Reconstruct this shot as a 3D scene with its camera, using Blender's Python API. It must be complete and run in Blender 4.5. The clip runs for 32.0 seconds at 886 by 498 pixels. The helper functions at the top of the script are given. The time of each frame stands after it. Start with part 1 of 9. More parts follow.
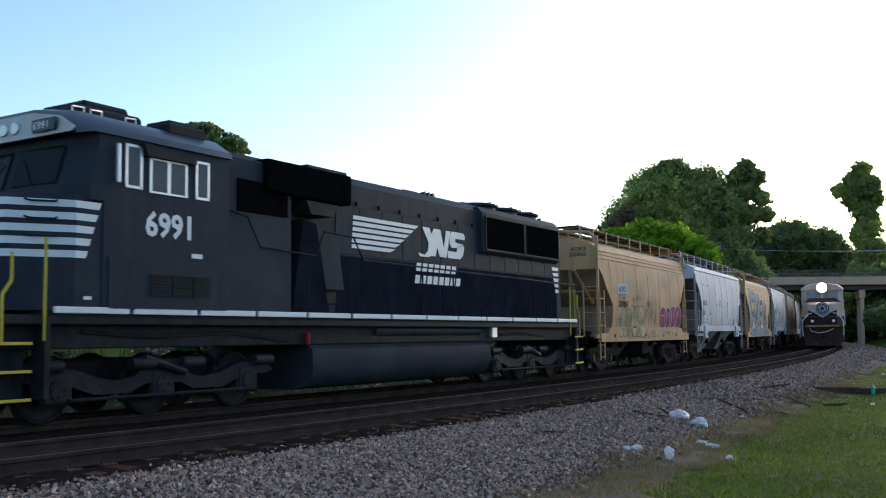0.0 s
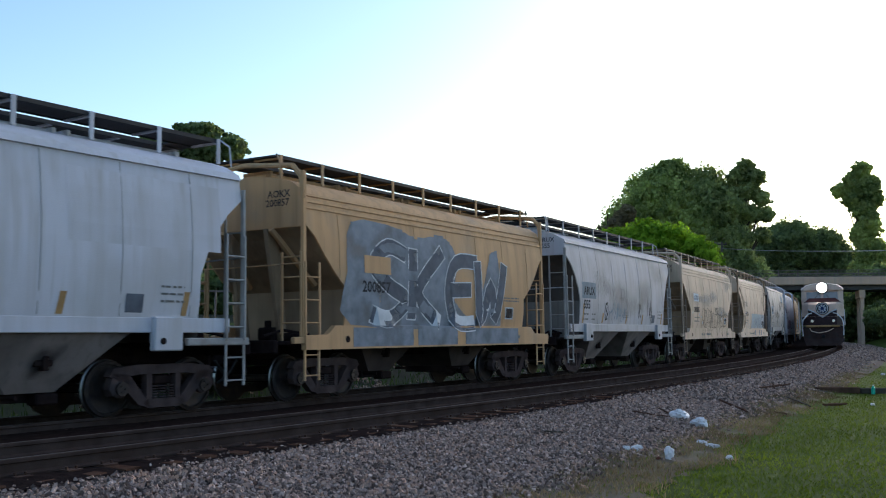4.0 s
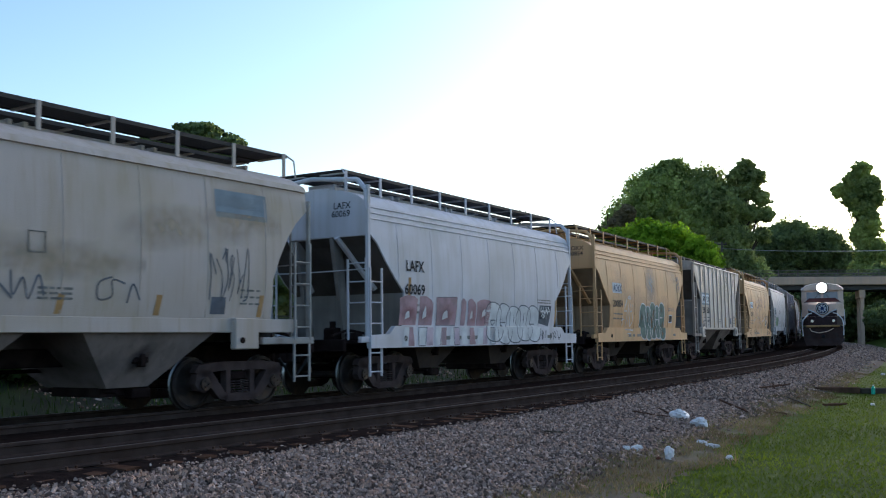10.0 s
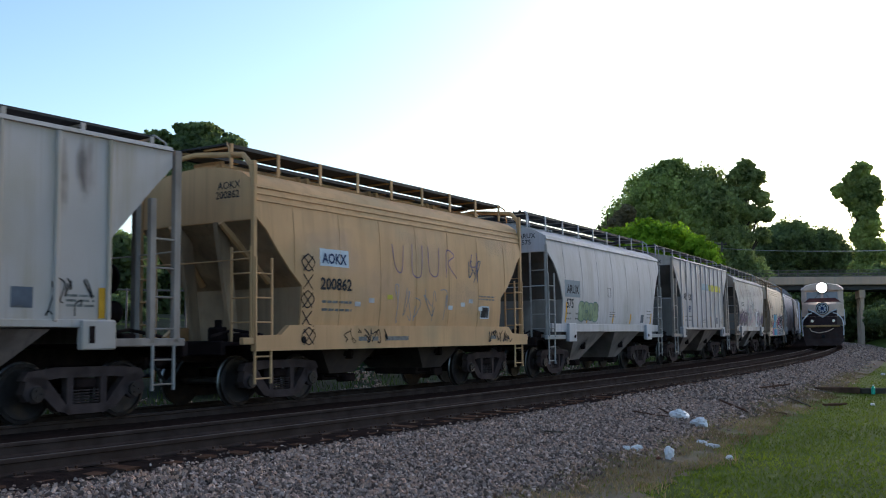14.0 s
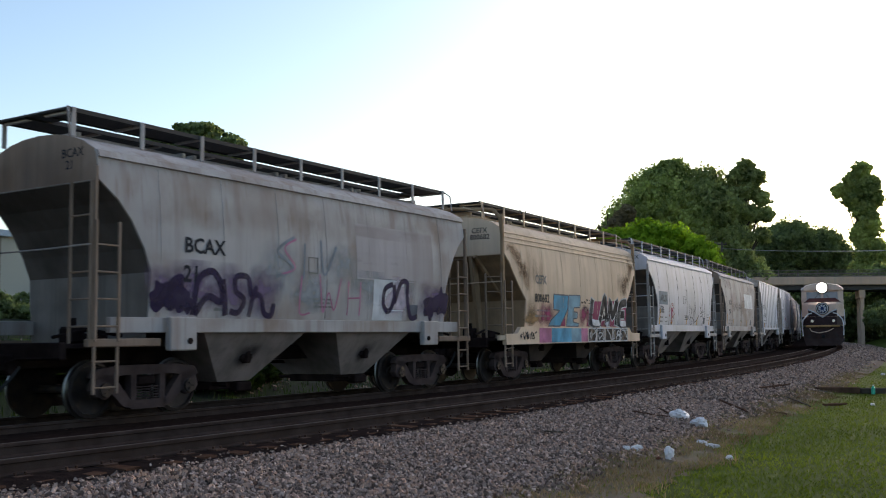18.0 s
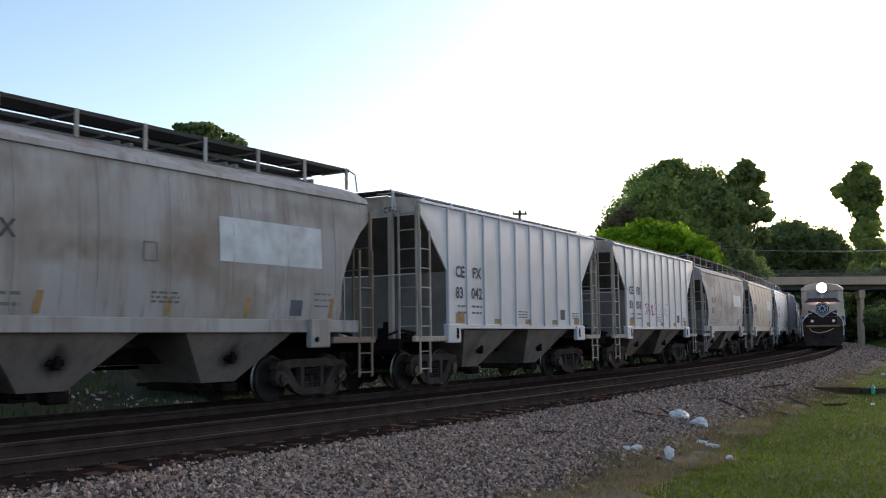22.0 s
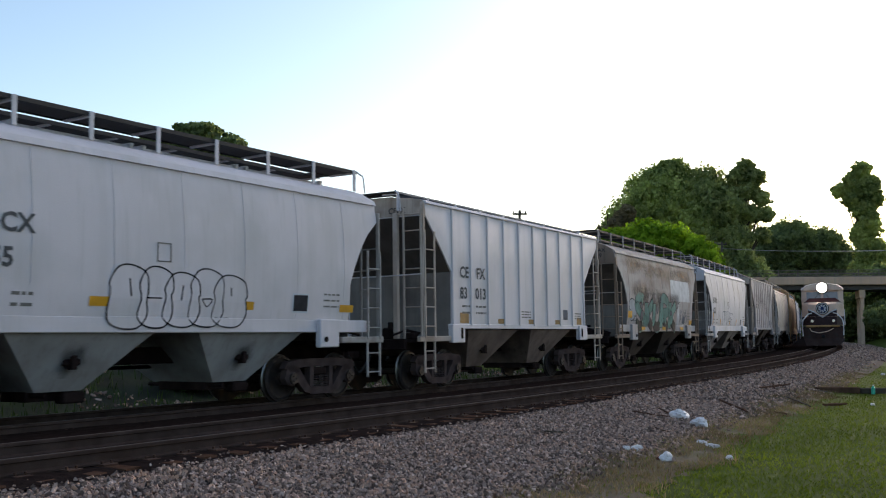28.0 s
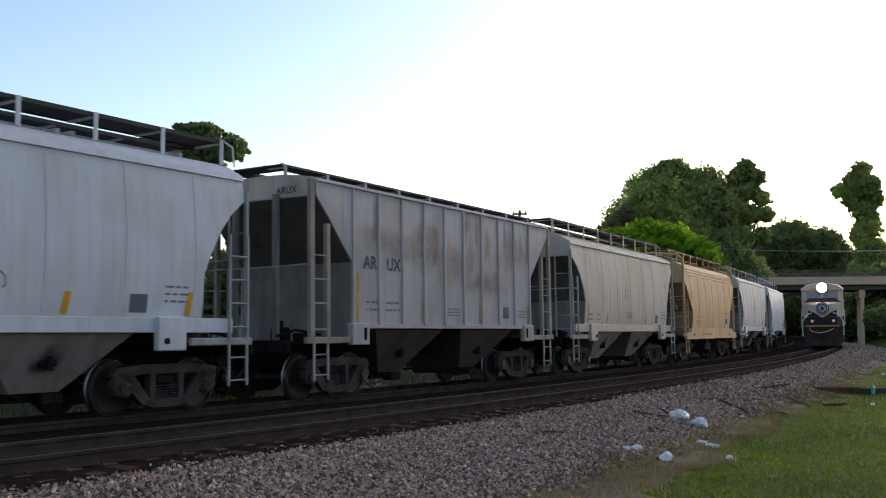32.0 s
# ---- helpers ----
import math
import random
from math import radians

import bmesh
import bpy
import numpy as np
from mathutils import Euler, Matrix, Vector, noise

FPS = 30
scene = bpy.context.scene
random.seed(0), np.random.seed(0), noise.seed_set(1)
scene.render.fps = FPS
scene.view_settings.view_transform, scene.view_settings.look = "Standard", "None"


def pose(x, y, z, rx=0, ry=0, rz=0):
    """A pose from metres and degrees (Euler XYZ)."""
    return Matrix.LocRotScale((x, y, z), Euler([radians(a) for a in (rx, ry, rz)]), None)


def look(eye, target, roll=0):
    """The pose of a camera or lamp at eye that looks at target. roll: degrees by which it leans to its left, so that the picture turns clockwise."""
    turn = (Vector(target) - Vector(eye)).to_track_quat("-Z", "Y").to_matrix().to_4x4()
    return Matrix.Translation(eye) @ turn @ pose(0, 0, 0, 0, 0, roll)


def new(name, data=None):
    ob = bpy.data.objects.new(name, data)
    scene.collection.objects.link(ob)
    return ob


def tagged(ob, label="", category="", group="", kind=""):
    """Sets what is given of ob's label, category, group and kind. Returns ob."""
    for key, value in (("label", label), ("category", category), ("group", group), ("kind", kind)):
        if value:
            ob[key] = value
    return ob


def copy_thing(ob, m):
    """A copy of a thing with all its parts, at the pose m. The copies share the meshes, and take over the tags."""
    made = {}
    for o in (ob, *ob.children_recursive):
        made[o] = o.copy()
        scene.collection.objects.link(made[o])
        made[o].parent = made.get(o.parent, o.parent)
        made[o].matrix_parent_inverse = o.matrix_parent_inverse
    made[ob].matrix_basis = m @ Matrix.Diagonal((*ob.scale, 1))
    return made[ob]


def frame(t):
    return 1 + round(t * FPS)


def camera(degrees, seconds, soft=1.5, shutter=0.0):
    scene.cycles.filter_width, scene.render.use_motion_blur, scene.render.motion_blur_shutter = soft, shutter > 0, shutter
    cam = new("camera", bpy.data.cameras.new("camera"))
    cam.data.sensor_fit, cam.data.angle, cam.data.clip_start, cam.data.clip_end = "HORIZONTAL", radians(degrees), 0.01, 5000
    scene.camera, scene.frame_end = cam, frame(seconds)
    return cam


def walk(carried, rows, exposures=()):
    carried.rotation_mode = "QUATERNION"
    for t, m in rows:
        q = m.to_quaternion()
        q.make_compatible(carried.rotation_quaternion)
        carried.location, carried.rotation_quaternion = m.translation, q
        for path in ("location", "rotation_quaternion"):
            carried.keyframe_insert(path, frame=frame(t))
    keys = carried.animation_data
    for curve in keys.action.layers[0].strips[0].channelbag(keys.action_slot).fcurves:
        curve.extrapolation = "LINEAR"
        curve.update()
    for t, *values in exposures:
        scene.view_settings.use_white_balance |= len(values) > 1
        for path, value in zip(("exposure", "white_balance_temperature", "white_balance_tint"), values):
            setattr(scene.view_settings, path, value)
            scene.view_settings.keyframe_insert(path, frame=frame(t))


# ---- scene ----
import functools

# ================= camera =================
CLIP = 32.0
cam = camera(48.55, CLIP, 1.05, 0.12)
EYE = Vector((0.0, 0.0, 1.562))
YAW, PITCH, ROLL = 0.6026, 0.0776, 0.525
AIM = EYE + Vector((math.cos(YAW) * math.cos(PITCH), math.sin(YAW) * math.cos(PITCH), math.sin(PITCH)))
walk(cam, [(0, look(EYE, AIM, ROLL)), (CLIP, look(EYE, AIM, ROLL))],
     [(0, 0.68, 5850, 7), (13, 0.68, 5850, 7), (17.5, 0.68, 6700, 11), (CLIP, 0.68, 6700, 11)])

# ================= world and light =================
SUN_EL, SUN_AZ = radians(15), radians(90)
world = bpy.data.worlds.new("evening_sky")
world.use_nodes = True
scene.world = world
wn = world.node_tree.nodes
wl = world.node_tree.links
sky = wn.new("ShaderNodeTexSky")
sky.sky_type, sky.sun_disc = "NISHITA", False
sky.sun_elevation, sky.sun_rotation = SUN_EL, SUN_AZ
sky.air_density, sky.dust_density, sky.ozone_density = 1.0, 1.05, 1.9
wl.new(sky.outputs[0], wn["Background"].inputs[0])
wn["Background"].inputs[1].default_value = 0.15
sun_data = bpy.data.lights.new("sun", "SUN")
sun_data.energy, sun_data.angle, sun_data.color = 0.6, radians(14), (1.0, 0.86, 0.78)
sun = new("sun", sun_data)
sun.matrix_basis = look((0, 0, 60), Vector((0, 0, 60)) - Vector((math.sin(SUN_AZ) * math.cos(SUN_EL), math.cos(SUN_AZ) * math.cos(SUN_EL), math.sin(SUN_EL))))

# ================= the line of the tracks =================
# s: metres along the line, growing into the distance; off: metres from the far track's centre towards the viewer; z above its rail tops
D, K1, K2, CANT = 14.277, 0.00331, -2.0e-5, 0.0271
GAP, RISE = 4.213, 0.030                       # near track: offset, and its rise over the far one
_g = np.arange(-420.0, 560.01, 0.5)
_k = np.clip(K1 + K2 * np.clip(_g, -30, 165), 0, None) * (_g > -60)
_a = np.cumsum(_k) * 0.5
_a -= np.interp(0, _g, _a)
_x, _y = np.cumsum(np.cos(_a)) * 0.5, np.cumsum(np.sin(_a)) * 0.5
_x -= np.interp(0, _g, _x)
_y -= np.interp(0, _g, _y)


def heading(s):
    return float(np.interp(s, _g, _a))


def spot(s, off=0.0, z=0.0, canted=True):
    """The place at s, off and z by the line."""
    a, c = heading(s), CANT if canted else 0.0
    o, h = off * math.cos(c) - z * math.sin(c), z * math.cos(c) + off * math.sin(c)
    return Vector((float(np.interp(s, _g, _x)) + o * math.sin(a), D + float(np.interp(s, _g, _y)) - o * math.cos(a), h))


def on_line(s, off=0.0, z=0.0):
    """The pose of a vehicle at s: x into the distance, -y towards the viewer."""
    return Matrix.Translation(spot(s, off, z)) @ Matrix.Rotation(heading(s), 4, "Z") @ Matrix.Rotation(-CANT, 4, "X")


def travelled(t):
    """Metres the train has gone by t: it still picks up a little speed."""
    return 10.2287 * t + 0.01778 * t ** 2 - 0.0001836 * t ** 3


# ================= mesh helpers =================
class Shape:
    """Vertices and faces of one mesh in the making."""

    def __init__(self):
        self.v, self.f = [], []

    def add(self, verts, faces, m=None):
        n = len(self.v)
        self.v += [tuple(m @ Vector(p)) for p in verts] if m else [tuple(p) for p in verts]
        self.f += [tuple(i + n for i in f) for f in faces]
        return self

    def box(self, x0, x1, y0, y1, z0, z1, b=0.0, m=None):
        lo, hi = (min(x0, x1), min(y0, y1), min(z0, z1)), (max(x0, x1), max(y0, y1), max(z0, z1))
        b = min(b, *(0.45 * (h - l) for l, h in zip(lo, hi)))
        if b <= 0:
            vs = [((lo, hi)[i & 1][0], (lo, hi)[i >> 1 & 1][1], (lo, hi)[i >> 2][2]) for i in range(8)]
            return self.add(vs, [(0, 2, 3, 1), (4, 5, 7, 6), (0, 1, 5, 4), (2, 6, 7, 3), (0, 4, 6, 2), (1, 3, 7, 5)], m)
        vs, fs = [], []
        for c in range(8):
            for a in range(3):
                vs.append(tuple((lo, hi)[c >> k & 1][k] + (0 if k == a else b * (1, -1)[c >> k & 1]) for k in range(3)))
        for a in range(3):
            u, w = (a + 1) % 3, (a + 2) % 3
            for side in (0, 1):
                q = [side << a | i << u | j << w for i, j in ((0, 0), (1, 0), (1, 1), (0, 1))]
                fs.append(tuple(3 * c + a for c in (q if side else q[::-1])))
            for i in (0, 1):
                for j in (0, 1):
                    c0 = i << u | j << w
                    c1 = c0 | 1 << a
                    fs.append((3 * c0 + u, 3 * c1 + u, 3 * c1 + w, 3 * c0 + w))
        fs += [(3 * c, 3 * c + 1, 3 * c + 2) for c in range(8)]
        return self.add(vs, fs, m)

    def prism(self, poly, y0, y1, m=None):
        """A polygon of (x, z), pulled from y0 to y1."""
        n = len(poly)
        vs = [(x, y0, z) for x, z in poly] + [(x, y1, z) for x, z in poly]
        fs = [tuple(range(n)), tuple(range(2 * n - 1, n - 1, -1))] + [(i, i + n, (i + 1) % n + n, (i + 1) % n) for i in range(n)]
        return self.add(vs, fs, m)

    def rod(self, a, b, r, n=8, r1=None, caps=True):
        a, b = Vector(a), Vector(b)
        r1 = r if r1 is None else r1
        d = (b - a).normalized()
        u = d.orthogonal().normalized()
        w = d.cross(u)
        vs = []
        for p, q in ((a, r), (b, r1)):
            vs += [p + (u * math.cos(2 * math.pi * i / n) + w * math.sin(2 * math.pi * i / n)) * q for i in range(n)]
        fs = [(i, (i + 1) % n, (i + 1) % n + n, i + n) for i in range(n)]
        if caps:
            fs += [tuple(range(n - 1, -1, -1)), tuple(range(n, 2 * n))]
        return self.add(vs, fs)

    def pipe(self, pts, r, n=6):
        for a, b in zip(pts, pts[1:]):
            self.rod(a, b, r, n)
        return self

    def lathe(self, prof, n=24, m=None):
        """A profile of (radius, y) turned round the y axis."""
        vs = [(r * math.cos(2 * math.pi * i / n), y, r * math.sin(2 * math.pi * i / n)) for r, y in prof for i in range(n)]
        fs = [(k * n + i, k * n + (i + 1) % n, (k + 1) * n + (i + 1) % n, (k + 1) * n + i) for k in range(len(prof) - 1) for i in range(n)]
        fs += [tuple(range(n)), tuple(range(len(prof) * n - 1, (len(prof) - 1) * n - 1, -1))]
        return self.add(vs, fs, m)

    def loft(self, rings, caps=True):
        n = len(rings[0])
        fs = [(k * n + i, k * n + (i + 1) % n, (k + 1) * n + (i + 1) % n, (k + 1) * n + i) for k in range(len(rings) - 1) for i in range(n)]
        if caps:
            fs += [tuple(range(n - 1, -1, -1)), tuple(range((len(rings) - 1) * n, len(rings) * n))]
        return self.add([p for r in rings for p in r], fs)

    def mesh(self, name, material, smooth=0.0, tidy=True):
        me = bpy.data.meshes.new(name)
        me.from_pydata(self.v, [], self.f)
        if tidy:
            bm = bmesh.new()
            bm.from_mesh(me)
            bmesh.ops.recalc_face_normals(bm, faces=bm.faces)
            bm.to_mesh(me)
            bm.free()
        if smooth:
            me.shade_smooth()
            me.set_sharp_from_angle(angle=radians(smooth))
        if material:
            me.materials.append(material)
        return me


def part(name, shape, material, parent=None, label="", smooth=0.0, at=None):
    """ONE mesh object, under a thing or a part."""
    me = shape if isinstance(shape, bpy.types.Mesh) else shape.mesh(name, material, smooth)
    ob = new(name, me)
    if parent:
        ob.parent = parent
    if at is not None:
        ob.matrix_basis = at
    if label:
        ob["label"] = label
    return ob


def thing(name, label, category, m=None, group="", kind=""):
    ob = new(name)
    ob.empty_display_size = 0.3
    if m is not None:
        ob.matrix_basis = m
    return tagged(ob, label, category, group, kind)


# ================= materials =================
def mat(name, col, rough=0.6, metal=0.0, var=0.2, scale=4.0, fine=60.0, bump=0.15, dirt=None, streak=None, gloss=0.5):
    """Paint or surface with grain at two scales. dirt: (colour, amount, size); streak: (colour, amount) run down the sides."""
    m = bpy.data.materials.new(name)
    m.use_nodes = True
    nt = m.node_tree
    nd, ln = nt.nodes, nt.links
    bs = nd["Principled BSDF"]
    tc, oi = nd.new("ShaderNodeTexCoord"), nd.new("ShaderNodeObjectInfo")
    add = nd.new("ShaderNodeVectorMath")
    mul = nd.new("ShaderNodeMath")
    mul.operation = "MULTIPLY"
    mul.inputs[1].default_value = 37.0
    ln.new(oi.outputs["Random"], mul.inputs[0])
    ln.new(tc.outputs["Object"], add.inputs[0])
    ln.new(mul.outputs[0], add.inputs[1])

    def noise_at(sc, detail=4.0, stretch=None):
        src = add.outputs[0]
        if stretch:
            mp = nd.new("ShaderNodeMapping")
            mp.inputs["Scale"].default_value = stretch
            ln.new(src, mp.inputs[0])
            src = mp.outputs[0]
        n = nd.new("ShaderNodeTexNoise")
        n.inputs["Scale"].default_value, n.inputs["Detail"].default_value = sc, detail
        ln.new(src, n.inputs["Vector"])
        return n.outputs[0]

    def ramp(src, a, b):
        r = nd.new("ShaderNodeMapRange")
        r.inputs[1].default_value, r.inputs[2].default_value = a, b
        ln.new(src, r.inputs[0])
        return r.outputs[0]

    def mix(fac, a, b, amount=1.0, blend="MIX"):
        x = nd.new("ShaderNodeMix")
        x.data_type, x.blend_type = "RGBA", blend
        if amount != 1.0:
            k = nd.new("ShaderNodeMath")
            k.operation = "MULTIPLY"
            k.inputs[1].default_value = amount
            ln.new(fac, k.inputs[0])
            fac = k.outputs[0]
        ln.new(fac, x.inputs[0])
        for sock, val in ((x.inputs[6], a), (x.inputs[7], b)):
            if isinstance(val, tuple):
                sock.default_value = (*val, 1)
            else:
                ln.new(val, sock)
        return x.outputs[2]

    big, small = noise_at(scale), noise_at(fine, 3.0)
    c = mix(ramp(big, 0.3, 0.7), tuple(max(0, v * (1 - var)) for v in col), tuple(min(1, v * (1 + var)) for v in col))
    c = mix(ramp(small, 0.35, 0.65), c, tuple(v * (1 - 0.6 * var) for v in col), 0.35)
    if dirt:
        c = mix(ramp(noise_at(dirt[2], 6.0), 0.5, 0.72), c, dirt[0], dirt[1])
    if streak:
        c = mix(ramp(noise_at(1.0, 5.0, (3.2, 3.2, 0.22)), 0.48, 0.75), c, streak[0], streak[1])
        c = mix(ramp(noise_at(1.0, 3.0, (11.0, 11.0, 0.35)), 0.56, 0.74), c, streak[0], streak[1] * 0.7)
        c = mix(ramp(noise_at(0.55, 4.0), 0.5, 0.7), c, tuple(v * 0.5 + w * 0.5 for v, w in zip(col, streak[0])), 0.5)
    ln.new(c, bs.inputs["Base Color"])
    rr = nd.new("ShaderNodeMapRange")
    rr.inputs[3].default_value, rr.inputs[4].default_value = max(0.02, rough - 0.1), min(1, rough + 0.1)
    ln.new(big, rr.inputs[0])
    ln.new(rr.outputs[0], bs.inputs["Roughness"])
    bs.inputs["Metallic"].default_value = metal
    bs.inputs["Specular IOR Level"].default_value = gloss
    if bump:
        bp = nd.new("ShaderNodeBump")
        bp.inputs["Strength"].default_value, bp.inputs["Distance"].default_value = bump, 0.02
        ln.new(small, bp.inputs["Height"])
        ln.new(bp.outputs[0], bs.inputs["Normal"])
    return m


RUST, SOOT, DUST = (0.13, 0.055, 0.022), (0.02, 0.018, 0.017), (0.20, 0.16, 0.12)
M = {}
M["tan"] = mat("tan_paint", (0.604, 0.353, 0.176), 0.70, var=0.12, scale=0.7, dirt=((0.45, 0.32, 0.21), 0.7, 0.9), streak=((0.28, 0.17, 0.08), 0.45), gloss=0.15)
M["tan_fresh"] = mat("orange_tan_paint", (0.604, 0.348, 0.171), 0.65, var=0.13, scale=0.6, dirt=((0.40, 0.29, 0.16), 0.6, 0.8), streak=((0.32, 0.19, 0.08), 0.4), gloss=0.15)
M["cream"] = mat("cream_paint", (0.670, 0.497, 0.367), 0.75, var=0.1, scale=0.6, dirt=((0.36, 0.28, 0.19), 0.6, 0.7), streak=((0.30, 0.19, 0.10), 0.45), gloss=0.15)
M["cream_rust"] = mat("rust_streaked_cream_paint", (0.721, 0.542, 0.402), 0.75, var=0.12, scale=0.6, dirt=((0.58, 0.41, 0.27), 0.5, 0.5), streak=((0.26, 0.14, 0.065), 0.3), gloss=0.15)
M["white"] = mat("white_paint", (0.630, 0.606, 0.655), 0.65, var=0.06, scale=0.7, dirt=((0.46, 0.45, 0.44), 0.6, 0.6), streak=((0.38, 0.34, 0.30), 0.4), gloss=0.15)
M["greywhite"] = mat("weathered_white_paint", (0.541, 0.507, 0.530), 0.70, var=0.08, scale=0.7, dirt=((0.36, 0.34, 0.32), 0.6, 0.6), streak=((0.29, 0.25, 0.21), 0.5), gloss=0.15)
M["yellowed"] = mat("yellowed_white_paint", (0.536, 0.458, 0.420), 0.70, var=0.08, scale=0.7, dirt=((0.40, 0.33, 0.23), 0.6, 0.7), streak=((0.34, 0.25, 0.13), 0.45), gloss=0.15)
M["rusty_grey"] = mat("rusty_grey_paint", (0.47, 0.435, 0.43), 0.80, var=0.14, scale=0.6, dirt=((0.26, 0.18, 0.135), 0.75, 0.8), streak=((0.22, 0.14, 0.10), 0.6), gloss=0.15)
M["grey"] = mat("dirty_grey_paint", (0.441, 0.394, 0.405), 0.75, var=0.1, scale=0.7, dirt=((0.30, 0.25, 0.22), 0.55, 0.6), streak=((0.27, 0.22, 0.19), 0.5), gloss=0.15)
M["clean"] = mat("clean_white_paint", (0.693, 0.645, 0.675), 0.60, var=0.04, scale=0.8, dirt=((0.46, 0.46, 0.46), 0.5, 0.6), streak=((0.44, 0.43, 0.42), 0.3), gloss=0.15)
M["under"] = mat("grimy_underside_steel", (0.023, 0.016, 0.0155), 0.85, var=0.35, scale=3, dirt=((0.052, 0.035, 0.031), 0.6, 2.0), bump=0.3, gloss=0.0)
M["truck"] = mat("dusty_cast_steel", (0.076, 0.056, 0.054), 0.8, var=0.3, scale=4, dirt=((0.10, 0.071, 0.065), 0.6, 3.0), bump=0.35, gloss=0.0)
M["wheel"] = mat("worn_wheel_steel", (0.044, 0.035, 0.033), 0.6, 0.3, var=0.3, scale=5, dirt=((0.12, 0.075, 0.05), 0.5, 4.0), gloss=0.15)
M["tread"] = mat("polished_tread_steel", (0.32, 0.31, 0.30), 0.35, 1.0, var=0.15)
# hopper bays: dirt, plus the shade on their undersides taken into the base colours
M["bay"] = mat("dusty_hopper_steel", (0.275, 0.228, 0.218), 0.8, var=0.15, scale=1.5, dirt=((0.10, 0.085, 0.078), 0.7, 1.2), streak=((0.12, 0.10, 0.085), 0.5), gloss=0.15)
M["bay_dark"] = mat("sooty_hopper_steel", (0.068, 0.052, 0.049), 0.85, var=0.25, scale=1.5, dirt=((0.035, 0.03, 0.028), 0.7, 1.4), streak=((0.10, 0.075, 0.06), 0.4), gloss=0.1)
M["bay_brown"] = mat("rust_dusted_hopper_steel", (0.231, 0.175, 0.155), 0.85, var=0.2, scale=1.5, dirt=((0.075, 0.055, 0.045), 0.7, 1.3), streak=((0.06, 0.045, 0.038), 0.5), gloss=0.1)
M["bay_clean"] = mat("pale_grey_hopper_steel", (0.36, 0.37, 0.385), 0.75, var=0.1, scale=1.5, dirt=((0.22, 0.21, 0.20), 0.6, 1.2), streak=((0.20, 0.18, 0.165), 0.5), gloss=0.15)
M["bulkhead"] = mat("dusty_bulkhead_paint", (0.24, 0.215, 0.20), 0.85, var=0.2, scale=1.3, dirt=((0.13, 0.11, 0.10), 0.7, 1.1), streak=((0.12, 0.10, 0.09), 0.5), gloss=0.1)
M["ladder_dust"] = mat("dusty_grey_ladder_paint", (0.37, 0.345, 0.33), 0.8, var=0.2, scale=2.5, dirt=((0.20, 0.165, 0.145), 0.7, 2.2), gloss=0.1)
M["end_rust"] = mat("rust_brown_end_paint", (0.30, 0.215, 0.165), 0.85, var=0.2, scale=1.0, dirt=((0.19, 0.115, 0.07), 0.7, 0.9), streak=((0.13, 0.095, 0.075), 0.5), gloss=0.1)
# slope sheet paint: grime, with the shade under the overhang mixed in
M["end_grime_shade"] = mat("grimy_slope_sheet_paint", (0.115, 0.097, 0.088), 0.85, var=0.25, scale=1.5, dirt=((0.06, 0.052, 0.047), 0.6, 1.2), streak=((0.15, 0.13, 0.12), 0.35), gloss=0.1)
M["end_dust"] = mat("dusty_brown_end_paint", (0.53, 0.44, 0.38), 0.85, var=0.2, scale=1.2, dirt=((0.25, 0.17, 0.12), 0.7, 1.6), streak=((0.22, 0.16, 0.12), 0.5), gloss=0.1)
# tan end paint: dirt plus the shade of the recessed ends
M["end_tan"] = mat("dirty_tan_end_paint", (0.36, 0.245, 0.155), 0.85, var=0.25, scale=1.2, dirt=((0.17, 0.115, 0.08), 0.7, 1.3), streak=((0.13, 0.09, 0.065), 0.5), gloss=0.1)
M["end_old"] = mat("old_grimy_end_paint", (0.36, 0.29, 0.25), 0.85, var=0.25, scale=1.2, dirt=((0.22, 0.165, 0.135), 0.7, 1.6), streak=((0.15, 0.12, 0.10), 0.5), gloss=0.1)
M["grating"] = mat("dirty_steel_grating", (0.045, 0.04, 0.04), 0.8, 0.2, var=0.25, scale=6)
M["seam"] = mat("grimy_weld_seam", (0.33, 0.31, 0.295), 0.8, var=0.3, gloss=0.1)
M["thin_grating"] = mat("galvanised_grating", (0.20, 0.20, 0.21), 0.75, 0.2, var=0.25, scale=6, gloss=0.2)
M["black_mark"] = mat("black_stencil_paint", (0.028, 0.03, 0.038), 0.75, var=0.3, scale=5, gloss=0.08)
M["blue_mark"] = mat("dark_blue_stencil_paint", (0.03, 0.05, 0.12), 0.75, var=0.3, gloss=0.08)
M["worn_mark"] = mat("worn_thin_stencil_paint", (0.105, 0.105, 0.11), 0.75, var=0.4, scale=9, gloss=0.08)
M["faded_mark"] = mat("faded_stencil_paint", (0.20, 0.19, 0.18), 0.75, var=0.4, scale=12, gloss=0.08)
M["plate_grey"] = mat("blue_grey_panel_paint", (0.235, 0.27, 0.31), 0.75, var=0.15, gloss=0.08)
M["plate_white"] = mat("white_panel_paint", (0.56, 0.60, 0.66), 0.75, var=0.06, gloss=0.08)
M["amber"] = mat("amber_reflective_tape", (0.62, 0.31, 0.02), 0.6, var=0.15, gloss=0.15)
M["amber_old"] = mat("faded_amber_tape", (0.42, 0.25, 0.11), 0.7, var=0.25, gloss=0.1)
# locomotive enamels hold reflections in their colour: roof and grey paled by sky, black darkened
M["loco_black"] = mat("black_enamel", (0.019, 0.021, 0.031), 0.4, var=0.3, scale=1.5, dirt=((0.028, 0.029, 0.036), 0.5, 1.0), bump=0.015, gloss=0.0)
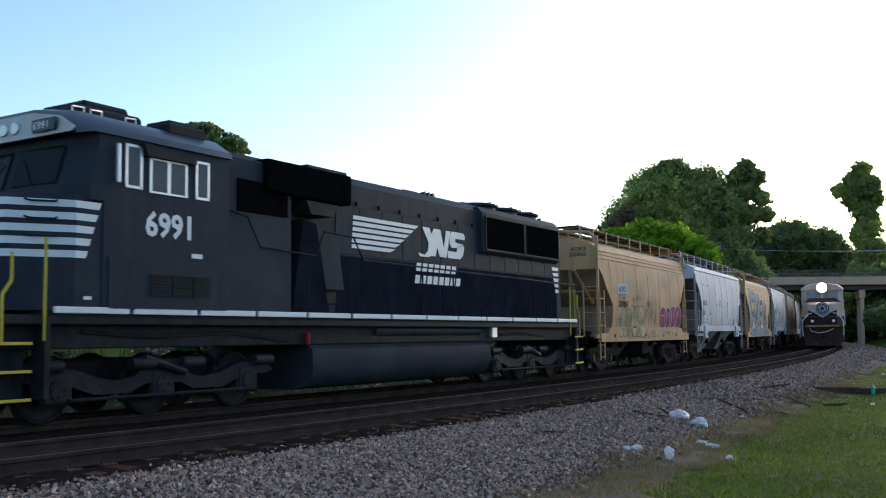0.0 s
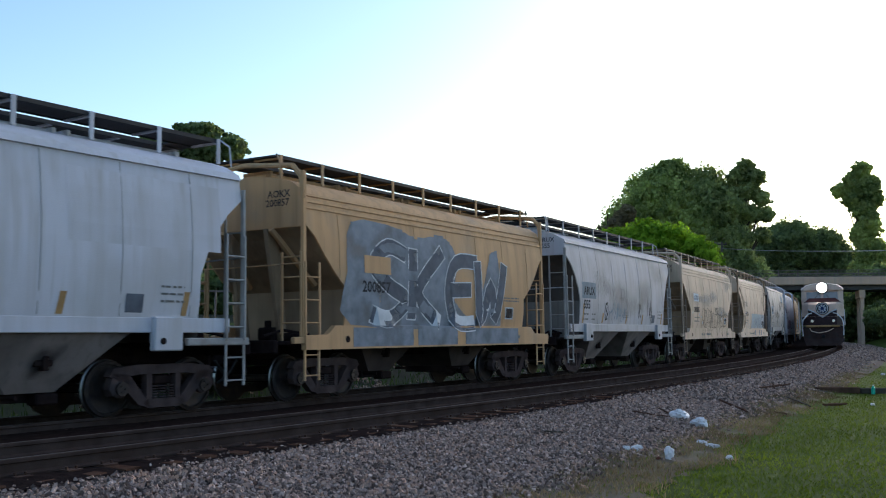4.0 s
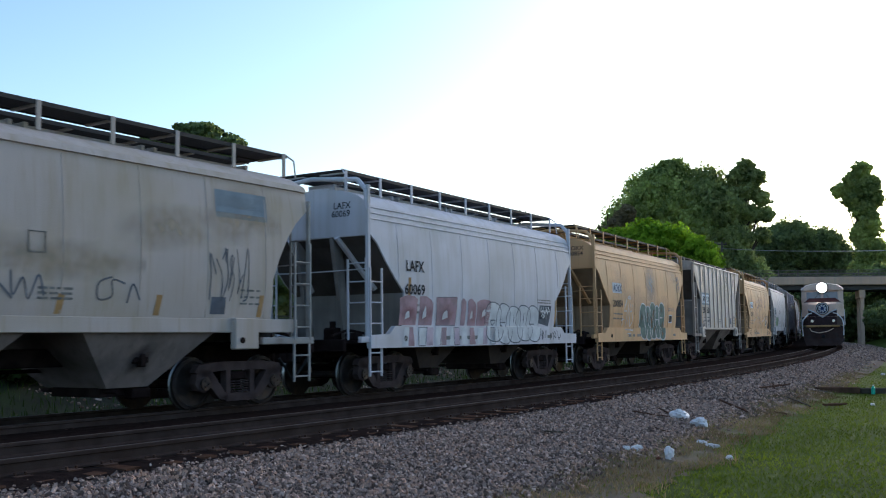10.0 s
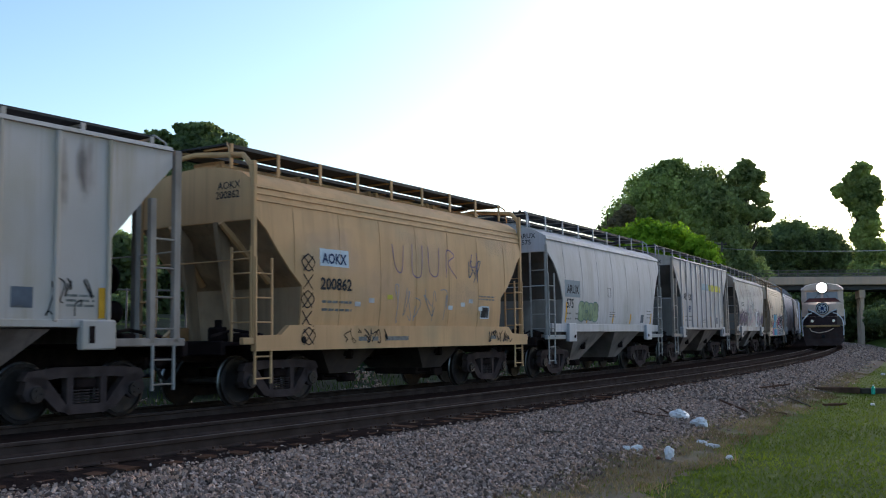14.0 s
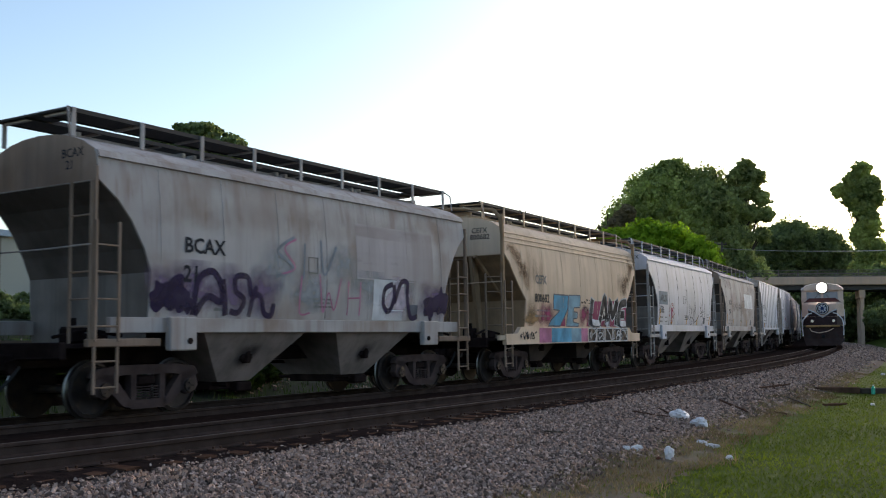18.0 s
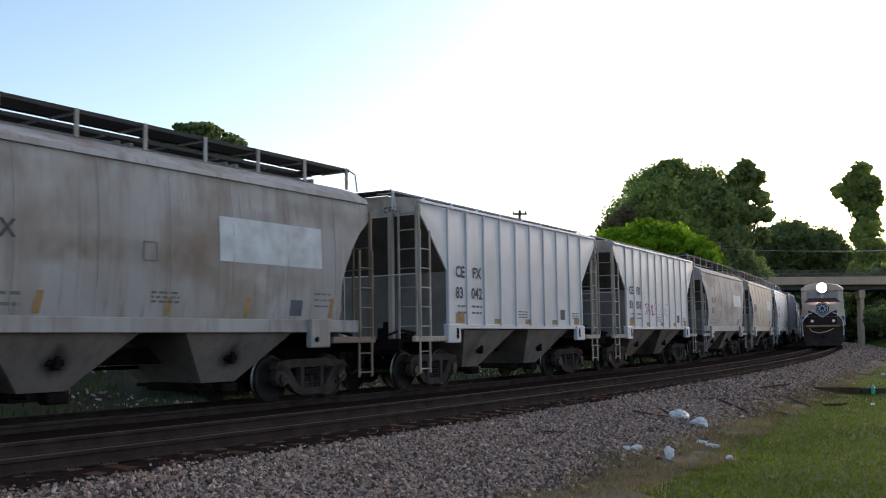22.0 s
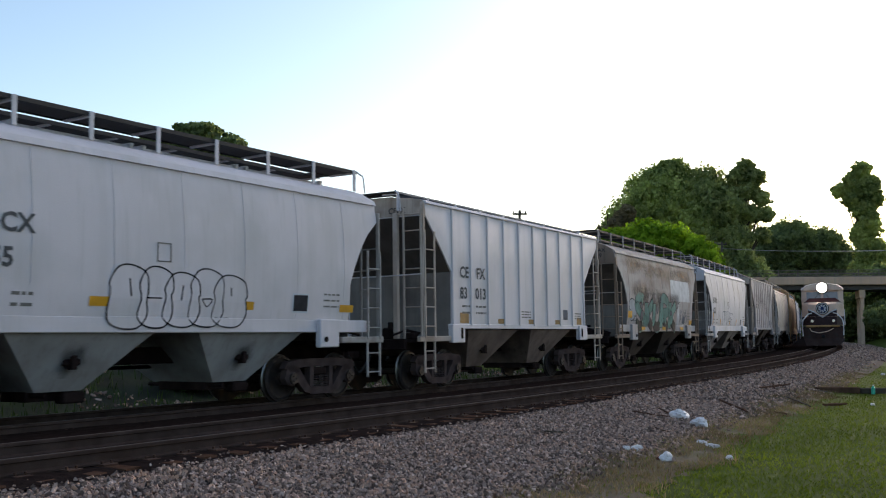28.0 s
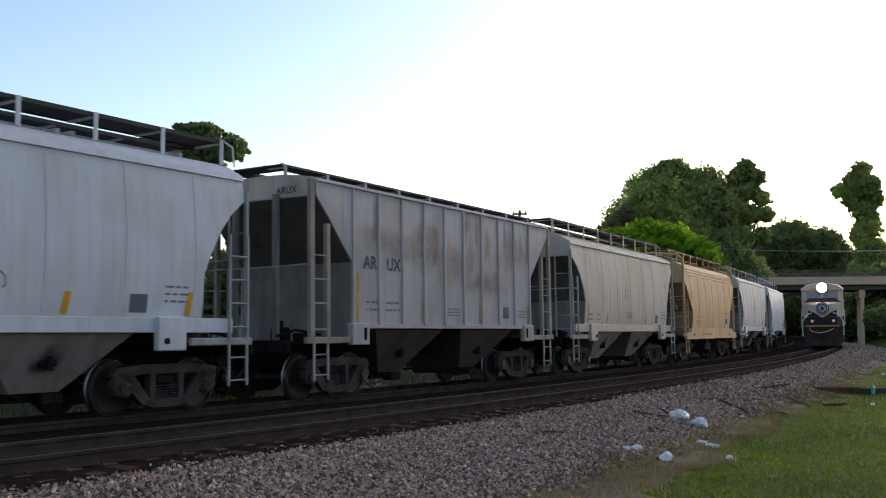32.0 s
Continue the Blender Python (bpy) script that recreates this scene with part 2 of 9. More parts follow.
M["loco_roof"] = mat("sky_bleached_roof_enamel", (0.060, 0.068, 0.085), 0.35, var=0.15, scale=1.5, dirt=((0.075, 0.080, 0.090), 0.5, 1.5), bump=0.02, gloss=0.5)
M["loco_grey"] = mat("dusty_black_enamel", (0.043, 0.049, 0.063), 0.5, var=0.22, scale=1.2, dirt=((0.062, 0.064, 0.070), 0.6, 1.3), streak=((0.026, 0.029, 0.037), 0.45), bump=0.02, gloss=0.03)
M["loco_under"] = mat("oily_black_steel", (0.028, 0.028, 0.033), 0.55, var=0.4, scale=3, dirt=((0.044, 0.042, 0.042), 0.6, 2.0), bump=0.2, gloss=0.05)
M["grille"] = mat("sooty_grille_mesh", (0.006, 0.006, 0.007), 0.8, var=0.3, gloss=0.0)
M["loco_white"] = mat("white_stripe_enamel", (0.82, 0.82, 0.83), 0.45, var=0.05, scale=2, dirt=((0.62, 0.60, 0.58), 0.4, 2.0))
M["yellow"] = mat("yellow_handrail_paint", (0.56, 0.42, 0.02), 0.45, var=0.12)
M["alu"] = mat("bare_aluminium_frame", (0.62, 0.62, 0.63), 0.35, 0.7, var=0.08)
M["cream_nose"] = mat("pale_cream_enamel", (0.62, 0.45, 0.36), 0.5, var=0.08, dirt=((0.45, 0.31, 0.24), 0.5, 1.2), gloss=0.1)
M["maroon_red"] = mat("dull_red_brown_enamel", (0.085, 0.036, 0.034), 0.7, var=0.2, gloss=0.05)
M["maroon"] = mat("dark_maroon_enamel", (0.040, 0.024, 0.027), 0.5, var=0.2, gloss=0.1)
M["rubber"] = mat("black_rubber_hose", (0.012, 0.012, 0.012), 0.7)
M["rail_side"] = mat("rusty_rail_steel", (0.060, 0.043, 0.037), 0.9, var=0.3, scale=3, dirt=((0.045, 0.028, 0.022), 0.6, 1.0), bump=0.3, gloss=0.0)
M["rail_top"] = mat("worn_rail_head", (0.095, 0.073, 0.066), 0.7, 0.1, var=0.2, scale=2, gloss=0.1)
M["tie"] = mat("weathered_oak_tie", (0.100, 0.054, 0.036), 0.95, var=0.4, scale=3, fine=40, dirt=((0.135, 0.066, 0.040), 0.6, 1.5), bump=0.6, gloss=0.0)
M["plate"] = mat("rusty_tie_plate", (0.09, 0.05, 0.036), 0.85, 0.2, var=0.3, scale=6, bump=0.3, gloss=0.15)
M["concrete"] = mat("stained_concrete", (0.60, 0.385, 0.27), 0.85, var=0.1, scale=0.5, dirt=((0.62, 0.45, 0.31), 0.6, 0.4), streak=((0.34, 0.29, 0.23), 0.35), gloss=0.15)
M["girder"] = mat("dark_painted_girder", (0.06, 0.05, 0.045), 0.7, var=0.2)
M["rail_metal"] = mat("galvanised_railing", (0.20, 0.15, 0.125), 0.6, 0.3, var=0.15)
M["bark"] = mat("grey_brown_bark", (0.07, 0.055, 0.042), 0.95, var=0.3, scale=5, bump=0.5, gloss=0.15)
M["plastic"] = mat("white_plastic_film", (0.80, 0.74, 0.73), 0.5, var=0.04, scale=8, bump=0.2)
M["wood_pole"] = mat("creosoted_pole_wood", (0.06, 0.045, 0.035), 0.9, var=0.3)
M["wire"] = mat("grey_cable_sheath", (0.30, 0.27, 0.23), 0.6)
M["pale_wall"] = mat("cream_metal_siding", (0.50, 0.46, 0.38), 0.6, var=0.05, scale=0.4)


def glass(name, col=(0.02, 0.025, 0.03)):
    m = mat(name, col, 0.1, var=0.1, bump=0.0)
    m.node_tree.nodes["Principled BSDF"].inputs["Specular IOR Level"].default_value = 0.3
    return m


M["glass"] = glass("dark_tinted_glass")
M["dark_screen"] = glass("black_windscreen_glass", (0.012, 0.014, 0.016))
M["dark_screen"].node_tree.nodes["Principled BSDF"].inputs["Specular IOR Level"].default_value = 0.08
M["cab_glass"] = glass("grey_tinted_glass", (0.05, 0.055, 0.065))


def lamp_mat(name, col, power):
    m = bpy.data.materials.new(name)
    m.use_nodes = True
    bs = m.node_tree.nodes["Principled BSDF"]
    bs.inputs["Base Color"].default_value = (*col, 1)
    bs.inputs["Emission Color"].default_value = (*col, 1)
    bs.inputs["Emission Strength"].default_value = power
    return m


M["headlight"] = lamp_mat("lit_headlight_lens", (1.0, 0.93, 0.82), 40.0)
M["marker"] = lamp_mat("dim_marker_lens", (1.0, 0.9, 0.75), 0.05)


def foliage(name, dark, light, trans=0.25):
    m = bpy.data.materials.new(name)
    m.use_nodes = True
    nd, ln = m.node_tree.nodes, m.node_tree.links
    bs = nd["Principled BSDF"]
    geo, cr = nd.new("ShaderNodeNewGeometry"), nd.new("ShaderNodeValToRGB")
    tc, nz = nd.new("ShaderNodeTexCoord"), nd.new("ShaderNodeTexNoise")
    nz.inputs["Scale"].default_value = 0.35
    ln.new(tc.outputs["Object"], nz.inputs["Vector"])
    mx = nd.new("ShaderNodeMath")
    mx.operation = "MULTIPLY_ADD"
    mx.inputs[1].default_value = 0.5
    ln.new(geo.outputs["Random Per Island"], mx.inputs[0])
    md = nd.new("ShaderNodeMath")
    md.operation = "MULTIPLY_ADD"
    md.inputs[1].default_value, md.inputs[2].default_value = 2.4, -0.95
    ln.new(nz.outputs[0], md.inputs[0])
    ln.new(md.outputs[0], mx.inputs[2])
    cr.color_ramp.elements[0].color, cr.color_ramp.elements[1].color = (*dark, 1), (*light, 1)
    ln.new(mx.outputs[0], cr.inputs[0])
    ln.new(cr.outputs[0], bs.inputs["Base Color"])
    bs.inputs["Roughness"].default_value = 0.7
    bs.inputs["Specular IOR Level"].default_value = 0.06
    tr = nd.new("ShaderNodeBsdfTranslucent")
    gain = nd.new("ShaderNodeMix")
    gain.data_type, gain.blend_type = "RGBA", "MULTIPLY"
    gain.inputs[0].default_value, gain.inputs[7].default_value = 1.0, (1.7, 1.8, 1.1, 1)
    ln.new(cr.outputs[0], gain.inputs[6])
    ln.new(gain.outputs[2], tr.inputs[0])
    sh = nd.new("ShaderNodeMixShader")
    sh.inputs[0].default_value = trans
    ln.new(bs.outputs[0], sh.inputs[1])
    ln.new(tr.outputs[0], sh.inputs[2])
    ln.new(sh.outputs[0], nd["Material Output"].inputs["Surface"])
    return m


M["leaf_dark"] = foliage("dark_green_leaves", (0.12, 0.145, 0.065), (0.40, 0.42, 0.19), 0.5)
M["leaf_deep"] = foliage("deep_green_leaves", (0.085, 0.105, 0.055), (0.26, 0.30, 0.14), 0.5)
M["leaf_mid"] = foliage("green_leaves", (0.13, 0.165, 0.06), (0.46, 0.48, 0.19), 0.5)
M["leaf_bright"] = foliage("bright_spring_green_leaves", (0.11, 0.19, 0.014), (0.32, 0.44, 0.035), 0.4)
M["leaf_brown"] = foliage("brownish_green_leaves", (0.10, 0.08, 0.05), (0.26, 0.20, 0.13), 0.4)
M["grass"] = foliage("mown_grass", (0.066, 0.092, 0.012), (0.175, 0.205, 0.030), 0.35)
# growth beyond the train: its shade is put into this dark green
M["rank_grass"] = foliage("rank_dark_grass", (0.02, 0.035, 0.010), (0.06, 0.095, 0.025), 0.2)
M["weed"] = foliage("dry_weeds", (0.12, 0.080, 0.048), (0.36, 0.25, 0.155), 0.2)


def colour(name, rgb, worn=True):
    M[name] = mat(name + "_spray_paint", rgb, 0.75, var=0.22, scale=3, dirt=(tuple(v * 0.75 + 0.03 for v in rgb), 0.6, 1.6), gloss=0.08)
    if not worn:
        return
    # sprayed coats let the car's paint through where they are thin
    nd, ln = M[name].node_tree.nodes, M[name].node_tree.links
    tc, nz, mr = nd.new("ShaderNodeTexCoord"), nd.new("ShaderNodeTexNoise"), nd.new("ShaderNodeMapRange")
    nz.inputs["Scale"].default_value, nz.inputs["Detail"].default_value = 2.2, 6.0
    ln.new(tc.outputs["Object"], nz.inputs["Vector"])
    mr.inputs[1].default_value, mr.inputs[2].default_value, mr.inputs[3].default_value, mr.inputs[4].default_value = 0.36, 0.58, 0.62, 1.0
    ln.new(nz.outputs[0], mr.inputs[0])
    ln.new(mr.outputs[0], nd["Principled BSDF"].inputs["Alpha"])


for _n, _c in (("magenta", (0.34, 0.055, 0.135)), ("pink", (0.55, 0.20, 0.33)), ("teal", (0.17, 0.245, 0.215)), ("mint_dull", (0.13, 0.27, 0.24)), ("faded_red", (0.42, 0.28, 0.31)), ("mint", (0.27, 0.40, 0.33)), ("sky_blue", (0.09, 0.36, 0.56)), ("red", (0.35, 0.035, 0.045)), ("violet", (0.038, 0.026, 0.065)),
               ("silver", (0.26, 0.28, 0.32)), ("slate", (0.13, 0.14, 0.17)), ("paper_white", (0.62, 0.62, 0.64)), ("sand", (0.54, 0.41, 0.25)), ("ink", (0.02, 0.02, 0.026)), ("brown_red", (0.22, 0.07, 0.04)), ("pale_green", (0.30, 0.38, 0.22)), ("lemon", (0.55, 0.47, 0.06)), ("rust_stain", (0.35, 0.225, 0.135)), ("pale_blue_grey", (0.40, 0.425, 0.455)), ("patch", (0.66, 0.66, 0.68)), ("old_rust", (0.20, 0.085, 0.035)), ("grey_blue", (0.24, 0.29, 0.34)), ("brown_dark", (0.10, 0.06, 0.035)), ("pale_tan", (0.50, 0.40, 0.29)), ("pale_pink", (0.62, 0.50, 0.58)), ("dusty_violet", (0.20, 0.14, 0.24)), ("pale_sky", (0.22, 0.38, 0.48)), ("sea_green", (0.12, 0.185, 0.165))):
    colour(_n, _c, _n not in ("patch", "pale_blue_grey", "grey_blue"))


# ================= ground =================
def ground_z(off):
    """Height of the ground across the line, by the offset from the far track's centre."""
    return float(np.interp(off, (-900, -60, -22, -14, -9, -5.5, -3.6, -1.5, 5.45, 5.75, 8.9, 10.2, 16, 60), (3.0, 2.2, 2.0, 1.5, 0.4, -0.5, -0.55, -0.20, -0.03, -0.06, -0.40, -0.46, -0.40, -0.1)))


def sheet(name, offs, s0, s1, step, material, lift=0.0, rough=0.0):
    rng = np.random.RandomState(len(name))
    ss = np.arange(s0, s1 + 0.01, step)
    vs, fs, n = [], [], len(offs)
    for s in ss:
        for o in offs:
            p = spot(s, o, 0, False)
            vs.append((p.x, p.y, ground_z(o) + lift + rng.uniform(-rough, rough)))
    for i in range(len(ss) - 1):
        for j in range(n - 1):
            a = i * n + j
            fs.append((a, a + 1, a + n + 1, a + n))
    sh = Shape().add(vs, fs)
    me = sh.mesh(name, material, 60, tidy=False)
    if me.polygons[0].normal.z < 0:
        me.flip_normals()
    return new(name, me)


def ground_mat():
    m = mat("lawn_soil", (0.070, 0.092, 0.013), 0.95, var=0.25, scale=0.9, fine=30, dirt=((0.11, 0.105, 0.03), 0.6, 0.6), bump=0.5, gloss=0.05)
    return m


M["lawn"] = ground_mat()
M["ballast_bed"] = mat("grey_crushed_stone", (0.085, 0.060, 0.050), 0.9, var=0.35, scale=9, fine=26, dirt=((0.12, 0.095, 0.08), 0.6, 1.2), bump=1.0, gloss=0.05)
M["verge_soil"] = mat("dry_brown_soil", (0.19, 0.14, 0.095), 0.95, var=0.3, scale=2.5, fine=35, dirt=((0.10, 0.105, 0.04), 0.6, 1.6), bump=0.8, gloss=0.05)
# soil beyond the far track, darkened to stand in for the woods' shade
M["cinder"] = mat("dark_cinder_soil", (0.028, 0.03, 0.018), 0.95, var=0.4, scale=1.2, fine=20, dirt=((0.035, 0.055, 0.016), 0.7, 0.8), bump=0.8, gloss=0.05)

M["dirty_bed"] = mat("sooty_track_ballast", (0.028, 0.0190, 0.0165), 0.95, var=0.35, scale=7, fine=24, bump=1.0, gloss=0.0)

def shoulder_edge(s):
    """Where the stones give way to the grass."""
    return float(np.interp(s, (5, 10, 14, 19, 26, 35, 60), (8.75, 8.62, 8.35, 8.2, 7.75, 7.6, 7.3))) + 0.10 * math.sin(s * 0.9) + 0.08 * math.sin(s * 2.3 + 1)


def green_edge(s):
    """Where the dry weeds give way to the lawn."""
    return float(np.interp(s, (5, 11, 13, 17.6, 23, 30, 58), (9.9, 9.72, 9.5, 9.08, 8.76, 8.6, 7.42))) + 0.12 * math.sin(s * 1.3 + 2) + 0.10 * math.sin(s * 3.1)


def edge_strip():
    """Bare soil between the stones and the lawn."""
    vs, fs = [], []
    for s in np.arange(-10, 75.01, 0.2):
        a, b = shoulder_edge(s) - 0.25, green_edge(s) + 0.12 + 0.25 * noise.noise((s * 1.7, 0, 5))
        for k in range(7):
            o = a + (b - a) * k / 6
            p = spot(s, o, 0, False)
            vs.append((p.x, p.y, ground_z(o) - 0.008 + 0.02 * noise.noise((s * 3, o * 3, 1)) - (0.035 if k == 6 else 0)))
    n = len(vs) // 7
    for i in range(n - 1):
        fs += [(7 * i + j, 7 * i + j + 1, 7 * i + j + 8, 7 * i + j + 7) for j in range(6)]
    me = Shape().add(vs, fs).mesh("verge", M["verge_soil"], 60, tidy=False)
    if me.polygons[0].normal.z < 0:
        me.flip_normals()
    return new("verge", me)


land = sheet("ground", [-900, -300, -120, -60, -22, -18, -14, -11.5, -9, -7, -5.5, -3.6, 8.2, 9.4, 10.2, 11.2, 13, 16, 22, 35, 60, 200, 900], -400, 560, 10, M["lawn"], -0.03)
tagged(land, "wide grassy ground with bare soil patches", "ground", kind="structure")
# a dark sheet over the ground where the shade beyond the train lies
far_verge = sheet("far_verge", [-45, -30, -22, -18, -14, -11.5, -9, -7, -5.5, -4.1], -60, 120, 2, M["cinder"], 0.0, 0.06)
tagged(far_verge, "dark weedy soil strip beyond the far track, shade in its colour", "soil", kind="structure")
bed = sheet("ballast_bed", [-4.2, -3.6, -2.6, -1.5, -0.7, 0, 0.7, 1.6, 2.6, 3.5, 4.2, 4.9, 5.45, 5.75, 6.5, 7.3, 7.9, 8.4], -60, 260, 0.5, M["ballast_bed"], 0.0, 0.02)
tagged(bed, "grey crushed stone ballast bed under two tracks", "ballast", kind="structure")
verge = edge_strip()
tagged(verge, "bare brown soil strip with dry weeds", "soil", kind="structure")
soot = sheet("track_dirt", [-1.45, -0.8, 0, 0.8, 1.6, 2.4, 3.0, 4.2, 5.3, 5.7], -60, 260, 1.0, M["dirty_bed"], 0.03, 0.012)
tagged(soot, "dark sooty ballast between the rails", "ballast", kind="structure")


# ---- loose stones of the shoulder ----
def stone_shape(rng, size):
    """A broken shard: a skewed block with chipped corners."""
    v = np.array([(x, y, z) for z in (-1, 1) for y in (-1, 1) for x in (-1, 1)], float)
    v *= rng.uniform(0.55, 1.12, (8, 3))
    v[:, 0] += v[:, 2] * rng.uniform(-0.5, 0.5)
    v[:, 1] += v[:, 0] * rng.uniform(-0.3, 0.3)
    v *= np.array([1.0, rng.uniform(0.55, 0.9), rng.uniform(0.38, 0.7)])
    return v * size * 0.85


BLOCK = [(0, 2, 3, 1), (4, 5, 7, 6), (0, 1, 5, 4), (2, 6, 7, 3), (0, 4, 6, 2), (1, 3, 7, 5)]


def stones():
    rng = np.random.RandomState(5)
    kinds = [stone_shape(rng, 1.0) for _ in range(24)]
    vs, fs = [], []
    n = 0
    tilt = [np.array(Euler(rng.uniform(-3, 3, 3)).to_matrix()) for _ in range(40)]

    def lay(s, o, r, lift=0.3):
        nonlocal n
        p = spot(s, o, 0, False)
        k = (kinds[rng.randint(24)] * r) @ tilt[rng.randint(40)]
        vs.append(k + np.array((p.x, p.y, ground_z(o) + r * lift * rng.uniform(0.2, 1.6))))
        fs.extend([(a + n, b + n, c + n, d + n) for a, b, c, d in BLOCK])
        n += 8

    for _ in range(52000):
        s = 2.0 + 20 * rng.rand() ** 1.15
        o = rng.uniform(5.62, 9.1)
        if o > shoulder_edge(s) + 0.25 * rng.randn():
            continue
        lay(s, o, rng.uniform(0.016, 0.040))
    for _ in range(700):
        lay(2.5 + 40 * rng.rand() ** 1.2, rng.uniform(5.3, 5.66), rng.uniform(0.016, 0.032), 0.3)
    for _ in range(20000):
        s = 20 + 45 * rng.rand()
        o = rng.uniform(5.5, 9.2)
        if o > shoulder_edge(s) + 0.3 * rng.randn():
            continue
        lay(s, o, rng.uniform(0.026, 0.058))
    for _ in range(9000):
        s = 62 + 70 * rng.rand()
        lay(s, rng.uniform(5.5, 9.6), rng.uniform(0.05, 0.10))
    # rubble showing between the clumps of grass on the far bank
    for _ in range(9000):
        s, o = 4 + 50 * rng.rand(), rng.uniform(-12.5, -3.4)
        if noise.noise((s * 0.35, o * 0.5, 7)) > 0.08:
            lay(s, o, rng.uniform(0.025, 0.07), 0.8)
    me = bpy.data.meshes.new("stones")
    me.from_pydata(np.concatenate(vs).tolist(), [], fs)
    # stones differ by island
    m = M["stone_mix"]
    me.materials.append(m)
    return tagged(new("ballast_stones", me), "loose angular grey ballast stones on the shoulder", "stones", kind="stuff")


def stone_mix():
    m = mat("mixed_grey_ballast_stone", (0.2, 0.2, 0.2), 0.85, var=0.3, scale=14, fine=90, bump=0.3, gloss=0.15)
    nd, ln = m.node_tree.nodes, m.node_tree.links
    geo, cr = nd.new("ShaderNodeNewGeometry"), nd.new("ShaderNodeValToRGB")
    e = cr.color_ramp.elements
    e[0].color, e[1].color = (0.112, 0.073, 0.057, 1), (0.745, 0.545, 0.445, 1)
    for pos, c in ((0.3, (0.251, 0.166, 0.131, 1)), (0.6, (0.482, 0.337, 0.271, 1)), (0.82, (0.492, 0.287, 0.190, 1))):
        x = e.new(pos)
        x.color = c
    ln.new(geo.outputs["Random Per Island"], cr.inputs[0])
    bs = nd["Principled BSDF"]
    old = bs.inputs["Base Color"].links[0].from_socket
    mx = nd.new("ShaderNodeMix")
    mx.data_type, mx.blend_type = "RGBA", "MULTIPLY"
    mx.inputs[0].default_value = 0.5
    ln.new(cr.outputs[0], mx.inputs[6])
    g = nd.new("ShaderNodeMix")
    g.data_type, g.blend_type = "RGBA", "MULTIPLY"
    g.inputs[0].default_value = 1.0
    g.inputs[7].default_value = (5, 5, 5, 1)
    ln.new(old, g.inputs[6])
    ln.new(g.outputs[2], mx.inputs[7])
    ln.new(mx.outputs[2], bs.inputs["Base Color"])
    return m


M["stone_mix"] = stone_mix()
stones()


# ---- grass and weeds ----
def blades(name, count, area, height, material, label, seed, lean=0.5, wide=0.006):
    rng = np.random.RandomState(seed)
    vs, fs = [], []
    for _ in range(count):
        s, o, dens = area(rng)
        if not dens:
            continue
        p = spot(s, o, 0, False)
        z = ground_z(o) - 0.035
        h = height * rng.uniform(0.5, 1.3)
        a = rng.uniform(0, 6.283)
        l = lean * h * rng.rand()
        w = wide * rng.uniform(0.7, 1.6)
        b = rng.uniform(0, 6.283)
        dx, dy = math.cos(a) * w, math.sin(a) * w
        lx, ly = math.cos(b) * l, math.sin(b) * l
        k = len(vs)
        vs += [(p.x - dx, p.y - dy, z), (p.x + dx, p.y + dy, z), (p.x + lx * 0.4 + dx * 0.8, p.y + ly * 0.4 + dy * 0.8, z + h * 0.6), (p.x + lx * 0.4 - dx * 0.8, p.y + ly * 0.4 - dy * 0.8, z + h * 0.6), (p.x + lx, p.y + ly, z + h)]
        fs += [(k, k + 1, k + 2, k + 3), (k + 3, k + 2, k + 4)]
    me = bpy.data.meshes.new(name)
    me.from_pydata(vs, [], fs)
    me.materials.append(material)
    return tagged(new(name, me), label, "grass", kind="stuff")


def lawn_area(rng):
    s = 5 + 50 * rng.rand() ** 1.7
    o = 7.6 + 8.9 * rng.rand() ** 1.2
    edge = green_edge(s) + 0.5 * noise.noise((s * 0.9, o * 0.9, 0))
    return s, o, o > edge + 0.35 * rng.randn() and noise.noise((s * 1.3, o * 1.3, 4)) > -0.7


def verge_area(rng):
    s = 4 + 40 * rng.rand() ** 1.5
    a, b = shoulder_edge(s), green_edge(s)
    o = a + (b - a) * rng.uniform(-0.1, 1.15) + 0.12 * rng.randn()
    return s, o, noise.noise((s * 1.2, o * 1.8, 9)) > -0.25


def back_area(rng):
    s = -5 + 130 * rng.rand()
    o = -3.4 - 9 * rng.rand()
    return s, o, noise.noise((s * 0.25, o * 0.4, 2)) > -0.3


blades("lawn_grass", 105000, lawn_area, 0.05, M["grass"], "short mown green lawn grass", 3, 1.6, 0.008)
blades("verge_weeds", 34000, verge_area, 0.085, M["weed"], "dry brown weeds along the ballast edge", 4, 1.3, 0.005)
blades("verge_grass", 5000, verge_area, 0.07, M["grass"], "sparse green grass among the dry weeds", 14, 1.3, 0.006)
blades("trackside_grass", 19000, back_area, 0.30, M["rank_grass"], "tall green grass beyond the far track", 6, 0.6, 0.012)


# ================= tracks =================
def rail_strip(off, rise, name, parent, s0=-60.0, s1=230.0, step=2.0):
    prof = [(-0.075, -0.172), (0.075, -0.172), (0.075, -0.155), (0.02, -0.135), (0.012, -0.05), (0.036, -0.04), (0.036, -0.006), (0.026, 0.0), (-0.026, 0.0), (-0.036, -0.006), (-0.036, -0.04), (-0.012, -0.05), (-0.02, -0.135), (-0.075, -0.155)]
    rings = [[spot(s, off + o, rise + z) for o, z in prof] for s in np.arange(s0, s1 + 0.1, step)]
    r = part(name, Shape().loft(rings), M["rail_side"], parent)
    top = [[spot(s, off + o, rise + z) for o, z in ((-0.024, 0.0005), (0.024, 0.0005), (0.024, 0.003), (-0.024, 0.003))] for s in np.arange(s0, s1 + 0.1, step)]
    part("running_surface", Shape().loft(top), M["rail_top"], r)
    return r


